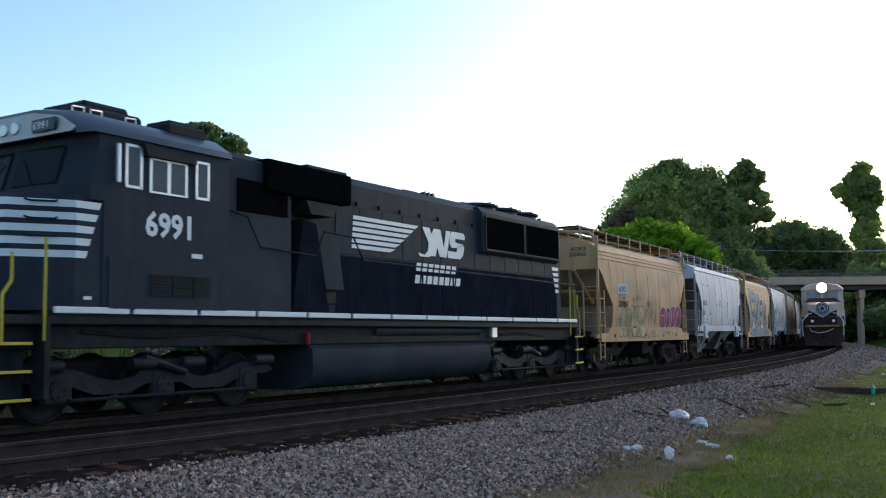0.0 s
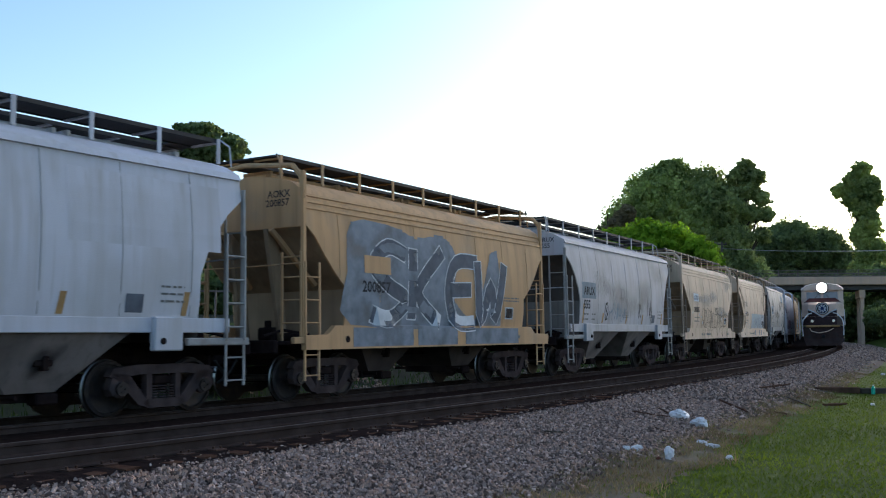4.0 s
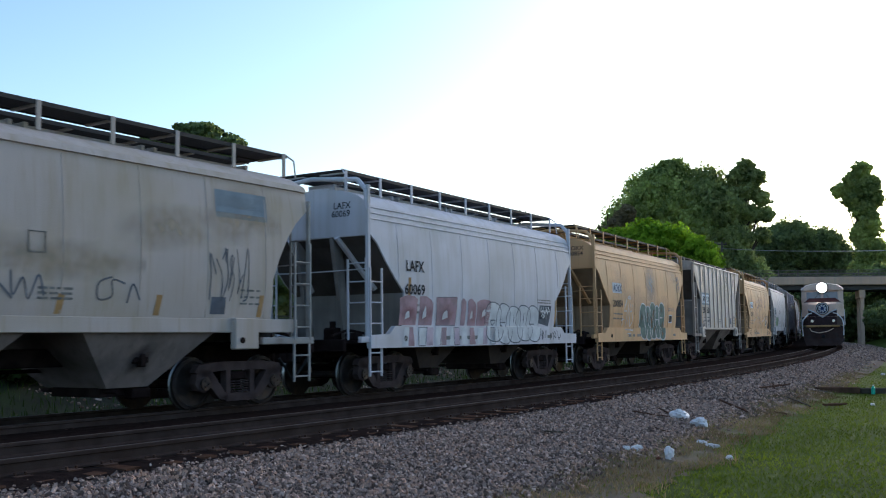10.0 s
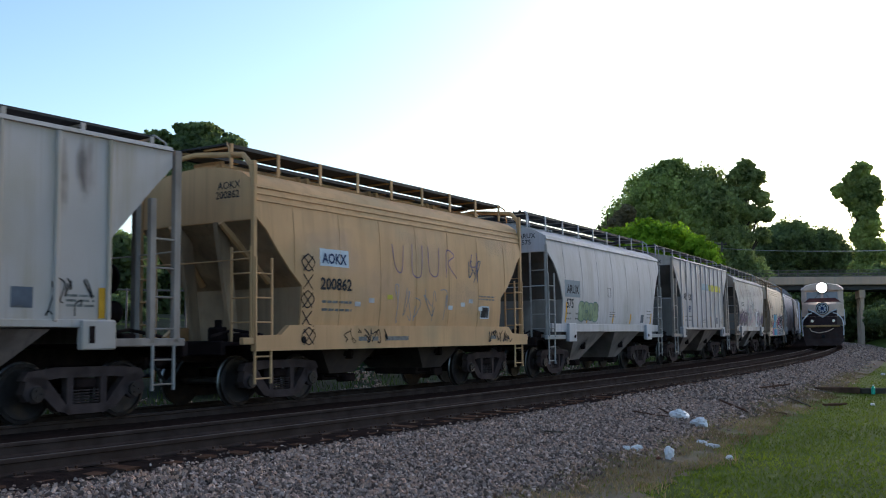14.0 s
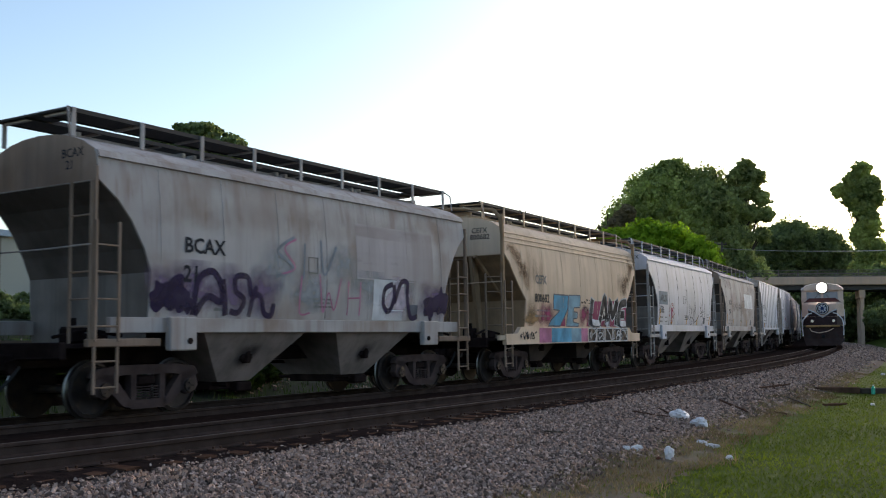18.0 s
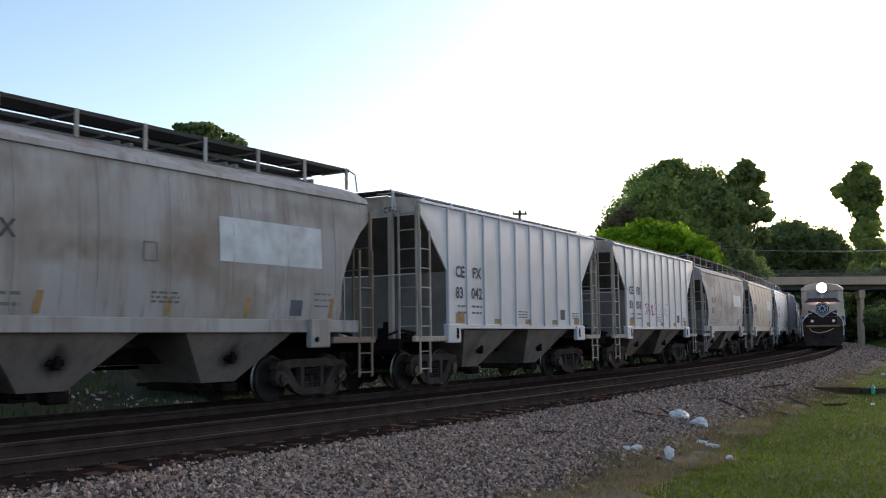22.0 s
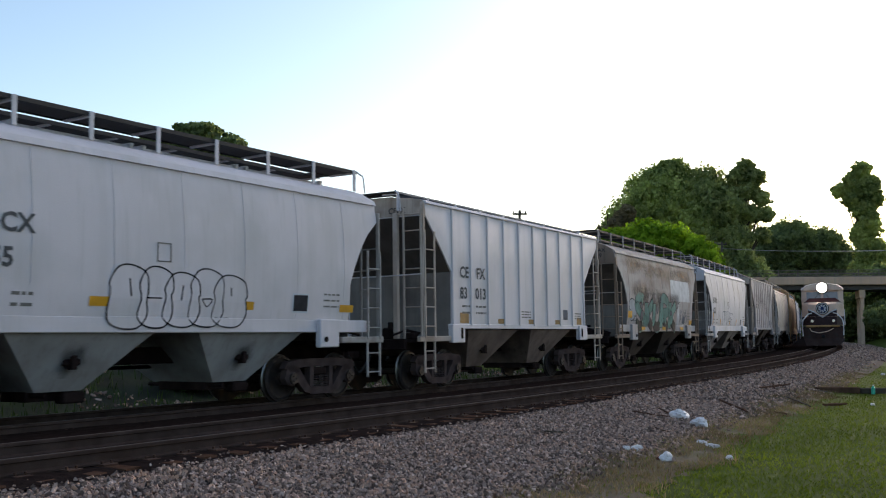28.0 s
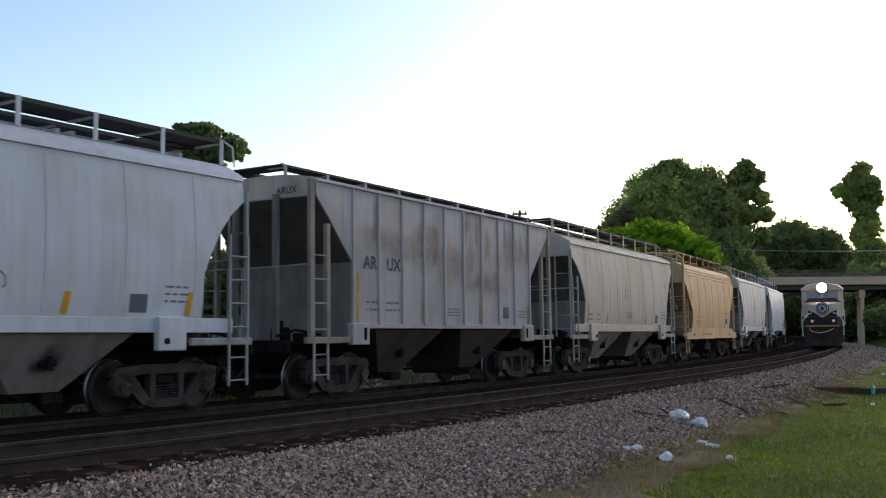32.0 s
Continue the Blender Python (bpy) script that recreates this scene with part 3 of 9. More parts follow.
def tie_mesh(seed):
    rng = random.Random(seed)
    sh = Shape().box(-0.115, 0.115, -1.3, 1.3, -0.34, -0.176, 0.012)
    sh.v = [(x + rng.uniform(-0.008, 0.008), y + rng.uniform(-0.02, 0.02), z + rng.uniform(-0.006, 0.006)) for x, y, z in sh.v]
    return sh.mesh("tie", M["tie"])


def plate_mesh():
    sh = Shape().box(-0.095, 0.095, -0.18, 0.18, -0.178, -0.158, 0.004)
    for x, y in ((-0.06, -0.1), (0.06, -0.1), (-0.05, 0.1), (0.06, 0.1)):
        sh.box(x - 0.01, x + 0.01, y - 0.018, y + 0.018, -0.16, -0.125, 0.004)
    return sh.mesh("tie_plate", M["plate"])


TIES, PLATE = [tie_mesh(i) for i in range(5)], plate_mesh()


def track(name, off, rise, label, s0, s1):
    t = thing(name, label, "railway track", kind="structure")
    rail_strip(off - 0.7525, rise, "rail", t)
    rail_strip(off + 0.7525, rise, "rail", t)
    rng = random.Random(int(off * 10))
    s = s0
    while s < s1:
        m = on_line(s + rng.uniform(-0.03, 0.03), off, rise) @ pose(0, rng.uniform(-0.06, 0.06), rng.uniform(-0.012, 0.004), 0, 0, rng.uniform(-1.5, 1.5))
        tie = part("tie", rng.choice(TIES), None, t, at=m)
        if s < 48:
            part("tie_plate", PLATE, None, tie, at=pose(0, -0.7525, 0))
        s += 0.53
    return t


track("track_near", GAP, RISE, "near railway track with rusty rails on weathered wooden ties", 0, 85)
track("track_far", 0.0, 0.0, "far railway track carrying the moving train", 2, 70)


# ================= clutter on the verge =================
def crumpled(name, label, s, o, size, seed, category="litter", material="plastic", flat=0.55, lift=0.5):
    rng = random.Random(seed)
    bm = bmesh.new()
    bmesh.ops.create_icosphere(bm, subdivisions=3, radius=1)
    off = Vector((rng.uniform(0, 50), rng.uniform(0, 50), seed))
    for v in bm.verts:
        d = v.co.normalized()
        k = 1 + 0.45 * noise.noise(d * 1.3 + off) + 0.5 * (0.3 - abs(noise.noise(d * 2.6 + off))) + 0.5 * (0.3 - abs(noise.noise(d * 5 + off)))
        v.co = Vector((d.x * size[0], d.y * size[1], d.z * size[2])) * k
    me = bpy.data.meshes.new(name)
    bm.to_mesh(me)
    bm.free()
    me.materials.append(M[material])
    p = spot(s, o, 0, False)
    ob = new(name, me)
    ob.matrix_basis = pose(p.x, p.y, ground_z(o) + size[2] * lift, 0, 0, rng.uniform(0, 360))
    return tagged(ob, label, category)


# ---- litter and driftwood ----
crumpled("plastic_bag", "crumpled white plastic bag lying on the ballast", 18.62, 7.53, (0.165, 0.13, 0.12), 11, "plastic bag")
crumpled("plastic_bag", "crumpled white plastic bag lying on the ballast edge", 18.0, 8.12, (0.16, 0.125, 0.11), 12, "plastic bag")
crumpled("paper_scrap", "crumpled white paper scrap in dry weeds", 15.95, 8.8, (0.13, 0.05, 0.03), 14, "paper")
crumpled("plastic_bottle", "pale flattened plastic bottle in dry weeds", 15.7, 9.05, (0.11, 0.04, 0.035), 15, "bottle")
crumpled("plastic_wrapper", "clear crumpled plastic wrapper among the weeds", 14.1, 8.36, (0.10, 0.06, 0.05), 16, "wrapper")
crumpled("plastic_wrapper", "small clear plastic wrapper beside the stones", 13.95, 8.25, (0.06, 0.05, 0.04), 17, "wrapper")
crumpled("crushed_can", "dull crushed drink can lying on the lawn", 14.6, 9.65, (0.05, 0.035, 0.035), 18, "can")
crumpled("paper_scrap", "tiny reddish paper scrap in the weeds", 13.7, 8.85, (0.04, 0.03, 0.02), 19, "paper", "brown_red")
crumpled("paper_scrap", "white paper scrap lying on far lawn", 27.5, 10.0, (0.06, 0.05, 0.03), 20, "paper")
crumpled("paper_scrap", "white paper scrap on the grass bank", 45.0, 8.9, (0.10, 0.07, 0.05), 21, "paper")
crumpled("drink_cup", "crushed white paper cup rocked by the wind", 13.9, 8.95, (0.075, 0.065, 0.10), 22, "cup", lift=0.8)
CUP = bpy.data.objects["drink_cup"]


def green_bottle():
    p = spot(31.9, 9.56, 0, False)
    b = thing("green_bottle", "bright green plastic bottle standing against a beam", "bottle", pose(p.x, p.y, ground_z(9.56) - 0.01, 0, 8, 0))
    M["green_plastic"] = mat("green_plastic", (0.02, 0.42, 0.26), 0.3, var=0.1)
    part("bottle_body", Shape().rod((0, 0, 0), (0, 0, 0.19), 0.06, 14).rod((0, 0, 0.19), (0, 0, 0.26), 0.06, 14, 0.025), M["green_plastic"], b, smooth=40)
    part("cap", Shape().rod((0, 0, 0.26), (0, 0, 0.29), 0.028, 12), M["plastic"], b)


green_bottle()


def timber(name, label, a, b, thick, seed, material="tie"):
    """A stick lying between two places (s, off)."""
    rng = random.Random(seed)
    p, q = spot(*a, 0, False), spot(*b, 0, False)
    p.z, q.z = ground_z(a[1]), ground_z(b[1])
    length = (q - p).length
    rings = []
    for i in range(9):
        x = length * (i / 8 - 0.5)
        y, z = rng.uniform(-0.03, 0.03) * length * 0.3, rng.uniform(-0.01, 0.01)
        t = thick * (1 - 0.25 * abs(i / 4 - 1)) * rng.uniform(0.85, 1.1)
        rings.append([(x, y + t * math.cos(u) * 1.3, z + t * math.sin(u)) for u in (0.6, 1.6, 2.6, 3.7, 4.7, 5.8)])
    ob = part(name, Shape().loft(rings), M[material], smooth=50)
    d = q - p
    ob.matrix_basis = pose((p.x + q.x) / 2, (p.y + q.y) / 2, (p.z + q.z) / 2 + thick * 0.8 + 0.03, 0, -math.degrees(math.asin(d.z / length)), math.degrees(math.atan2(d.y, d.x)))
    return tagged(ob, label, "wood")


timber("driftwood_branch", "dark dead branch lying across the ballast", (22.8, 7.2), (21.3, 8.2), 0.033, 1)
timber("driftwood_branch", "dark broken branch on the ballast slope", (28.0, 7.0), (31.0, 7.25), 0.033, 2)
timber("driftwood_branch", "dark crooked branch on the ballast slope", (28.6, 7.25), (30.2, 6.9), 0.028, 3)
timber("driftwood_branch", "thin grey-brown branch lying on the ballast", (18.2, 6.7), (18.3, 7.45), 0.015, 5)
timber("driftwood_branch", "dark twig on the stones", (19.4, 6.85), (18.9, 7.2), 0.017, 8)
timber("wooden_stake", "pale weathered wooden stake on the ballast", (13.9, 6.8), (14.2, 7.05), 0.016, 4, "bark")
timber("driftwood_branch", "dark rotten log in dry grass", (25.4, 9.1), (26.3, 9.5), 0.039, 6)
timber("wooden_stake", "pale broken lath in dry grass", (26.5, 8.0), (24.8, 8.9), 0.022, 7, "bark")
timber("driftwood_branch", "dark stick among the dry weeds", (22.3, 8.55), (22.2, 8.85), 0.017, 9)
timber("driftwood_branch", "dark stick at the edge of the stones", (16.6, 7.7), (16.3, 8.1), 0.011, 10)


def old_beam():
    a, b = spot(30.9, 8.04, 0, False), spot(32.6, 10.1, 0, False)
    mid = (a + b) / 2
    turn = math.degrees(math.atan2(b.y - a.y, b.x - a.x))
    ob = thing("timber_beam", "old weathered railway timbers edging the lawn", "beam", pose(mid.x, mid.y, ground_z(8.9) - 0.03, 0, 0, turn))
    part("dark_timber", Shape().box(-1.35, 0.1, -0.11, 0.11, 0, 0.2, 0.02), M["tie"], ob)
    part("grey_timber", Shape().box(0.15, 1.6, -0.1, 0.1, 0, 0.17, 0.02), M["bark"], ob)


old_beam()


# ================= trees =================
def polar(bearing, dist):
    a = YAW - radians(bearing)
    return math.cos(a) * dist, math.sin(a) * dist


def crown_mesh(lobes, leaf, count, seed, material):
    """Clumps of leaves over each lobe, every leaf turned roughly out of its clump, round a dense shaded inside."""
    rng = np.random.RandomState(seed)
    vol = np.array([l[3] * l[4] * l[5] for l in lobes]) ** 0.7
    vol /= vol.sum()
    pts, outs, big = [], [], []
    for l, share in zip(lobes, vol):
        nc = max(8, int(count * share / 34))
        d = rng.randn(nc, 3)
        d /= np.linalg.norm(d, axis=1)[:, None]
        r = rng.uniform(0.3, 1.0, (nc, 1)) ** 0.4 * rng.uniform(0.84, 1.08, (nc, 1))
        cen = np.array(l[:3]) + d * r * np.array(l[3:6])
        size = min(l[3:6]) * rng.uniform(0.12, 0.30, (nc, 1))
        k = int(count * share / nc)
        o = rng.randn(nc, k, 3)
        o /= np.linalg.norm(o, axis=2)[:, :, None]
        o *= np.array((1.0, 1.0, 0.75))
        pts.append((cen[:, None, :] + o * (rng.uniform(0.4, 1.2, (nc, k, 1)) * size[:, None, :])).reshape(-1, 3))
        outs.append((o + 0.6 * d[:, None, :]).reshape(-1, 3))
        m = int(count * share * 0.35)
        d = rng.randn(m, 3)
        d *= rng.rand(m, 1) ** 0.33 * 0.82 / np.linalg.norm(d, axis=1)[:, None]
        big.append(np.array(l[:3]) + d * np.array(l[3:6]))
        outs.append(None)
    inner = np.concatenate(big)
    p = np.concatenate(pts + [inner])
    face = np.concatenate([o for o in outs if o is not None] + [rng.randn(len(inner), 3)])
    n = len(p)
    face = face + 0.55 * rng.randn(n, 3)
    face /= np.linalg.norm(face, axis=1)[:, None]
    u = np.cross(face, rng.randn(n, 3))
    u /= np.linalg.norm(u, axis=1)[:, None]
    w = np.cross(face, u)
    sz = leaf * rng.uniform(0.6, 1.35, (n, 1))
    sz[-len(inner):] *= 1.7
    u, w = u * sz, w * sz * 0.6
    q = np.stack([p - u, p - u * 0.1 + w, p + u, p - u * 0.1 - w], 1).reshape(-1, 3)
    me = bpy.data.meshes.new("crown")
    me.from_pydata(q.tolist(), [], [(4 * i, 4 * i + 1, 4 * i + 2, 4 * i + 3) for i in range(n)])
    me.materials.append(material)
    return me


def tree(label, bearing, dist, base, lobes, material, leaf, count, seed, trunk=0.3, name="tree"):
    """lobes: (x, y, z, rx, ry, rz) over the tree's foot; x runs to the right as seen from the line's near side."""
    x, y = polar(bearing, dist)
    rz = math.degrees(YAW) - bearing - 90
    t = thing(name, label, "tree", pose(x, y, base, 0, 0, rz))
    rng = random.Random(seed)
    top = max(l[2] for l in lobes)
    sh = Shape()
    pts, r = [(0, 0, -0.3)], trunk
    for i in range(5):
        pts.append((rng.uniform(-0.3, 0.3) * trunk * 3, rng.uniform(-0.3, 0.3) * trunk * 3, top * (i + 1) / 5))
    for i in range(5):
        sh.rod(pts[i], pts[i + 1], r, 8, r * 0.75, caps=False)
        r *= 0.75
    trunk_ob = part("trunk", sh, M["bark"], t, smooth=50)
    for l in lobes:
        k = rng.choice((2, 3))
        a = Vector(pts[k])
        b = Vector(l[:3])
        mid = a.lerp(b, 0.5) + Vector((rng.uniform(-0.3, 0.3), rng.uniform(-0.3, 0.3), 0.2))
        part("limb", Shape().rod(a, mid, trunk * 0.45, 6, trunk * 0.3, False).rod(mid, b, trunk * 0.3, 6, trunk * 0.1), M["bark"], trunk_ob)
    part("crown", crown_mesh(lobes, leaf, count, seed, material), None, t)
    return t


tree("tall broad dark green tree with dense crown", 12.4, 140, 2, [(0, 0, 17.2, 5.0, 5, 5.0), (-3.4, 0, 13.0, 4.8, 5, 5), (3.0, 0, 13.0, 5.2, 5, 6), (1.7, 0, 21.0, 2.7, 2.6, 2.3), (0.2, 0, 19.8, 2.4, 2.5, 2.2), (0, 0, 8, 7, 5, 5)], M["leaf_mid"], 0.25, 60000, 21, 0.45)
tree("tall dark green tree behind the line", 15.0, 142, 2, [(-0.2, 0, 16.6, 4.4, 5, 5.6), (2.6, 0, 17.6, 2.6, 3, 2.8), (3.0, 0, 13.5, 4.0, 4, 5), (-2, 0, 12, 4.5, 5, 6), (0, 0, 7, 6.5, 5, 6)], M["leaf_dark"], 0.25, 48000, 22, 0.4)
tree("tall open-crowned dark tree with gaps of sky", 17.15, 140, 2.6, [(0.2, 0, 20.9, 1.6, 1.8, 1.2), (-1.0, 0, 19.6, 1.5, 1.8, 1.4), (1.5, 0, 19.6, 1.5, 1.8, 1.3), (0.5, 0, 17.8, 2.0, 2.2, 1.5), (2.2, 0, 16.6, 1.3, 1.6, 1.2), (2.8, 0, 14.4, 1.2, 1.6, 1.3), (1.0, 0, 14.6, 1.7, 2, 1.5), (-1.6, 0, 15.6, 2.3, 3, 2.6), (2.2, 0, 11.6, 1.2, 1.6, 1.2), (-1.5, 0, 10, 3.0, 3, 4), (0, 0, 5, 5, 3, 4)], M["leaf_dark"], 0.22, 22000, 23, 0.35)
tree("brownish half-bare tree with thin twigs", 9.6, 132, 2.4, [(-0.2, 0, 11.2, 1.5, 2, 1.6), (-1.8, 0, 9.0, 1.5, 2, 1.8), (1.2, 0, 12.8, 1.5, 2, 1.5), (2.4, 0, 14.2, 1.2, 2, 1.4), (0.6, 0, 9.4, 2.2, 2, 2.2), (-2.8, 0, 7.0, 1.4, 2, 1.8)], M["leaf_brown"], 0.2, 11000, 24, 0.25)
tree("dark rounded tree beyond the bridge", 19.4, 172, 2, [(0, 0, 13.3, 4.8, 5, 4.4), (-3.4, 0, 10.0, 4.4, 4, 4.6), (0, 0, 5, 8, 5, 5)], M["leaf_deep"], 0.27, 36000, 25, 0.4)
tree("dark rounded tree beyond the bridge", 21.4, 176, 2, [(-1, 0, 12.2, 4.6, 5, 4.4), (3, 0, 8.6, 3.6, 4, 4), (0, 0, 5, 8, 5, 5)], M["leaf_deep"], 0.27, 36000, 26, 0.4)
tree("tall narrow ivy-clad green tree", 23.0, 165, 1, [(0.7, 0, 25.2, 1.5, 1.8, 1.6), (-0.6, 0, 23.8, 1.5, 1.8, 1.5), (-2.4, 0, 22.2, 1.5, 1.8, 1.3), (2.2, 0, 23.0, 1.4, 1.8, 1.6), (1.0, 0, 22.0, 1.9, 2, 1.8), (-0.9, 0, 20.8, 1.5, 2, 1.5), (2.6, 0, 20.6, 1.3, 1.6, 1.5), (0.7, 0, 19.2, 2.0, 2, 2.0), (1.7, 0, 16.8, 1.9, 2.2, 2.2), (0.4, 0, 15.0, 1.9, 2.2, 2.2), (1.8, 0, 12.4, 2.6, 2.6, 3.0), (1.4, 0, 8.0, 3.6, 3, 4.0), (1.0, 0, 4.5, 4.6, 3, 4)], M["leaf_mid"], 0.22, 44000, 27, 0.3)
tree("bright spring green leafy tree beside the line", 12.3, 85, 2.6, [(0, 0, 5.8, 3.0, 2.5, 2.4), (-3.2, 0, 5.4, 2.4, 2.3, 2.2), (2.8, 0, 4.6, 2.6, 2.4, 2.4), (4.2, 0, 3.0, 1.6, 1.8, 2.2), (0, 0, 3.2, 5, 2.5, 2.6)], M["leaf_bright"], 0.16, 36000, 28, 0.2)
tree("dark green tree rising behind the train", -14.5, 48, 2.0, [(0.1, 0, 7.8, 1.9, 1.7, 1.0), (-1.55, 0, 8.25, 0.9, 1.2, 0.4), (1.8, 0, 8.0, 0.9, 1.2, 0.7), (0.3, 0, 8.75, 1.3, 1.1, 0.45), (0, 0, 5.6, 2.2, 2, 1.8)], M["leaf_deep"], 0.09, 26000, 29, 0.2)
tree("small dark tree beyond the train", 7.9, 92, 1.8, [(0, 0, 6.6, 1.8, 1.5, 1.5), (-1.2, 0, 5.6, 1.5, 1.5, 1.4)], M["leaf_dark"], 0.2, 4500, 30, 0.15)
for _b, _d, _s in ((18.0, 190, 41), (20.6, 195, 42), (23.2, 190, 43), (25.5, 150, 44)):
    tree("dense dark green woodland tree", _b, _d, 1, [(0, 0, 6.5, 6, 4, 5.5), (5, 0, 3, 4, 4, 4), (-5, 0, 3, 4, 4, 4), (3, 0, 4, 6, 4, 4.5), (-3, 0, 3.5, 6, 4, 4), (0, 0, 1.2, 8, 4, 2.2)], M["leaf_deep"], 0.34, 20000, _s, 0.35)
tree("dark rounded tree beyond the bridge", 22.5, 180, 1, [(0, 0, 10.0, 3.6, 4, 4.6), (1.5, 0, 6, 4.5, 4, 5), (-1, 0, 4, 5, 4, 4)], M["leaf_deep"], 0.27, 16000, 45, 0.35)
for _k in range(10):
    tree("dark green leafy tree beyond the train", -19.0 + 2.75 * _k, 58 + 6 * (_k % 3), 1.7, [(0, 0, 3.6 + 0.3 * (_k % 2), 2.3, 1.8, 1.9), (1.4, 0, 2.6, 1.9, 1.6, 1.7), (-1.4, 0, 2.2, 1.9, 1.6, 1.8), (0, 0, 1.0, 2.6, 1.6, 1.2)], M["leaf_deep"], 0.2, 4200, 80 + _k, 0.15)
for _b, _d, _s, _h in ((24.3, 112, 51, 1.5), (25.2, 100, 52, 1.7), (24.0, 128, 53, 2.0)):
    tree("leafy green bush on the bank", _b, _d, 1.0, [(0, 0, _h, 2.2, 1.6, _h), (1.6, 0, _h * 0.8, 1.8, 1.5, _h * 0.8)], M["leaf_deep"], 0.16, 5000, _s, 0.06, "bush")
for _s, _o, _k in ((8, -7.0, 61), (14.5, -7.6, 62), (21, -8.2, 63), (30, -7.5, 64), (4, -8.5, 65), (18.8, -6.3, 66), (20.3, -6.0, 67), (22.0, -6.6, 68)):
    _p = spot(_s, _o, 0, False)
    _t = thing("bush", "leafy green weed bush beyond the far track", "bush", pose(_p.x, _p.y, ground_z(_o) - 0.05))
    part("stem", Shape().rod((0, 0, 0), (0.05, 0, 0.5), 0.03, 6), M["bark"], _t)
    part("crown", crown_mesh([(0, 0, 0.5, 0.9, 0.7, 0.5), (0.7, 0.2, 0.4, 0.7, 0.6, 0.4)], 0.07, 2600, _k, M["rank_grass"]), None, _t)


def woods():
    """A woodland edge out of view, added to darken low reflections in the black enamel."""
    rng = random.Random(77)
    lobes = [(x, rng.uniform(-3, 3) - 44, rng.uniform(1.2, 3.4), rng.uniform(4, 6), 4, rng.uniform(2.4, 3.6)) for x in range(-70, 60, 5)]
    me = crown_mesh(lobes, 0.55, 26000, 78, M["leaf_deep"])
    tagged(new("woodland_edge", me), "unseen dark woodland edge beyond the lawn", "woods", kind="stuff")


woods()
for _b, _d, _s in ((21.9, 150, 301), (22.8, 152, 302), (23.7, 150, 303)):
    tree("dark undergrowth beyond the bridge", _b, _d, -0.5, [(0, 0, 1.6, 2.2, 1.6, 2.0), (1.6, 0, 3.0, 2.0, 1.6, 2.4), (-1.4, 0, 2.4, 2.0, 1.6, 2.2)], M["leaf_deep"], 0.25, 4500, _s, 0.06, "bush")


# ================= the road bridge =================
def bridge():
    S0 = 135.0
    m = Matrix.Translation(spot(S0, 0, -0.28, False)) @ Matrix.Rotation(heading(S0), 4, "Z")
    b = thing("road_bridge", "concrete road bridge over the tracks with metal railing", "bridge", m)
    yl, yr = 48.0, -46.0
    deck = part("deck", Shape().box(0, 9.5, yr, yl, 7.55, 8.0, 0.03), M["concrete"], b)
    part("roadway", Shape().box(0.3, 9.2, yr, yl, 8.0, 8.12, 0.0), M["girder"], b)
    for x in (0.0, 9.2):
        part("parapet", Shape().box(x - 0.12, x + 0.3, yr, yl, 7.62, 8.62, 0.04), M["concrete"], b)
    for x in (0.7, 2.7, 4.7, 6.7, 8.7):
        part("girder", Shape().box(x - 0.16, x + 0.16, yr, yl, 6.95, 7.05).box(x - 0.03, x + 0.03, yr, yl, 7.0, 7.6).box(x - 0.16, x + 0.16, yr, yl, 7.48, 7.56), M["girder"], b)
    for x in (0.05, 9.25):
        post = Shape().box(x - 0.05, x + 0.05, -0.05, 0.05, 8.6, 9.55, 0.01).mesh("railing_post", M["rail_metal"])
        y = yr + 0.5
        while y < yl:
            part("railing_post", post, None, b, at=pose(0, y, 0))
            y += 2.45
        for z in (9.5, 9.1, 8.75):
            part("railing_bar", Shape().box(x - 0.03, x + 0.03, yr, yl, z - 0.03, z + 0.03), M["rail_metal"], b)
        part("railing_mesh", Shape().box(x - 0.006, x + 0.006, yr, yl, 8.64, 9.46), M["fence_mesh"], b)
    for y in (-9.2, 14.0):
        cap = part("pier_cap", Shape().box(0.6, 8.9, y - 0.38, y + 0.38, 5.9, 6.95, 0.05), M["concrete"], b)
        for x in (1.3, 4.7, 8.1):
            part("pier_column", Shape().box(x - 0.36, x + 0.36, y - 0.24, y + 0.24, -0.5, 5.95, 0.06), M["concrete"], b)
    for sg, y in ((-1, -24.0), (1, 30.0)):
        part("abutment", Shape().box(0.2, 9.3, y, y + sg * 1.2, 0.0, 7.55, 0.05), M["concrete"], b)
    return b


def fence_mesh():
    m = mat("woven_wire_mesh", (0.15, 0.12, 0.10), 0.7, 0.2, var=0.2)
    nd, ln = m.node_tree.nodes, m.node_tree.links
    tr, sh = nd.new("ShaderNodeBsdfTransparent"), nd.new("ShaderNodeMixShader")
    sh.inputs[0].default_value = 0.07
    ln.new(tr.outputs[0], sh.inputs[1])
    ln.new(nd["Principled BSDF"].outputs[0], sh.inputs[2])
    ln.new(sh.outputs[0], nd["Material Output"].inputs["Surface"])
    return m


M["fence_mesh"] = fence_mesh()
bridge()


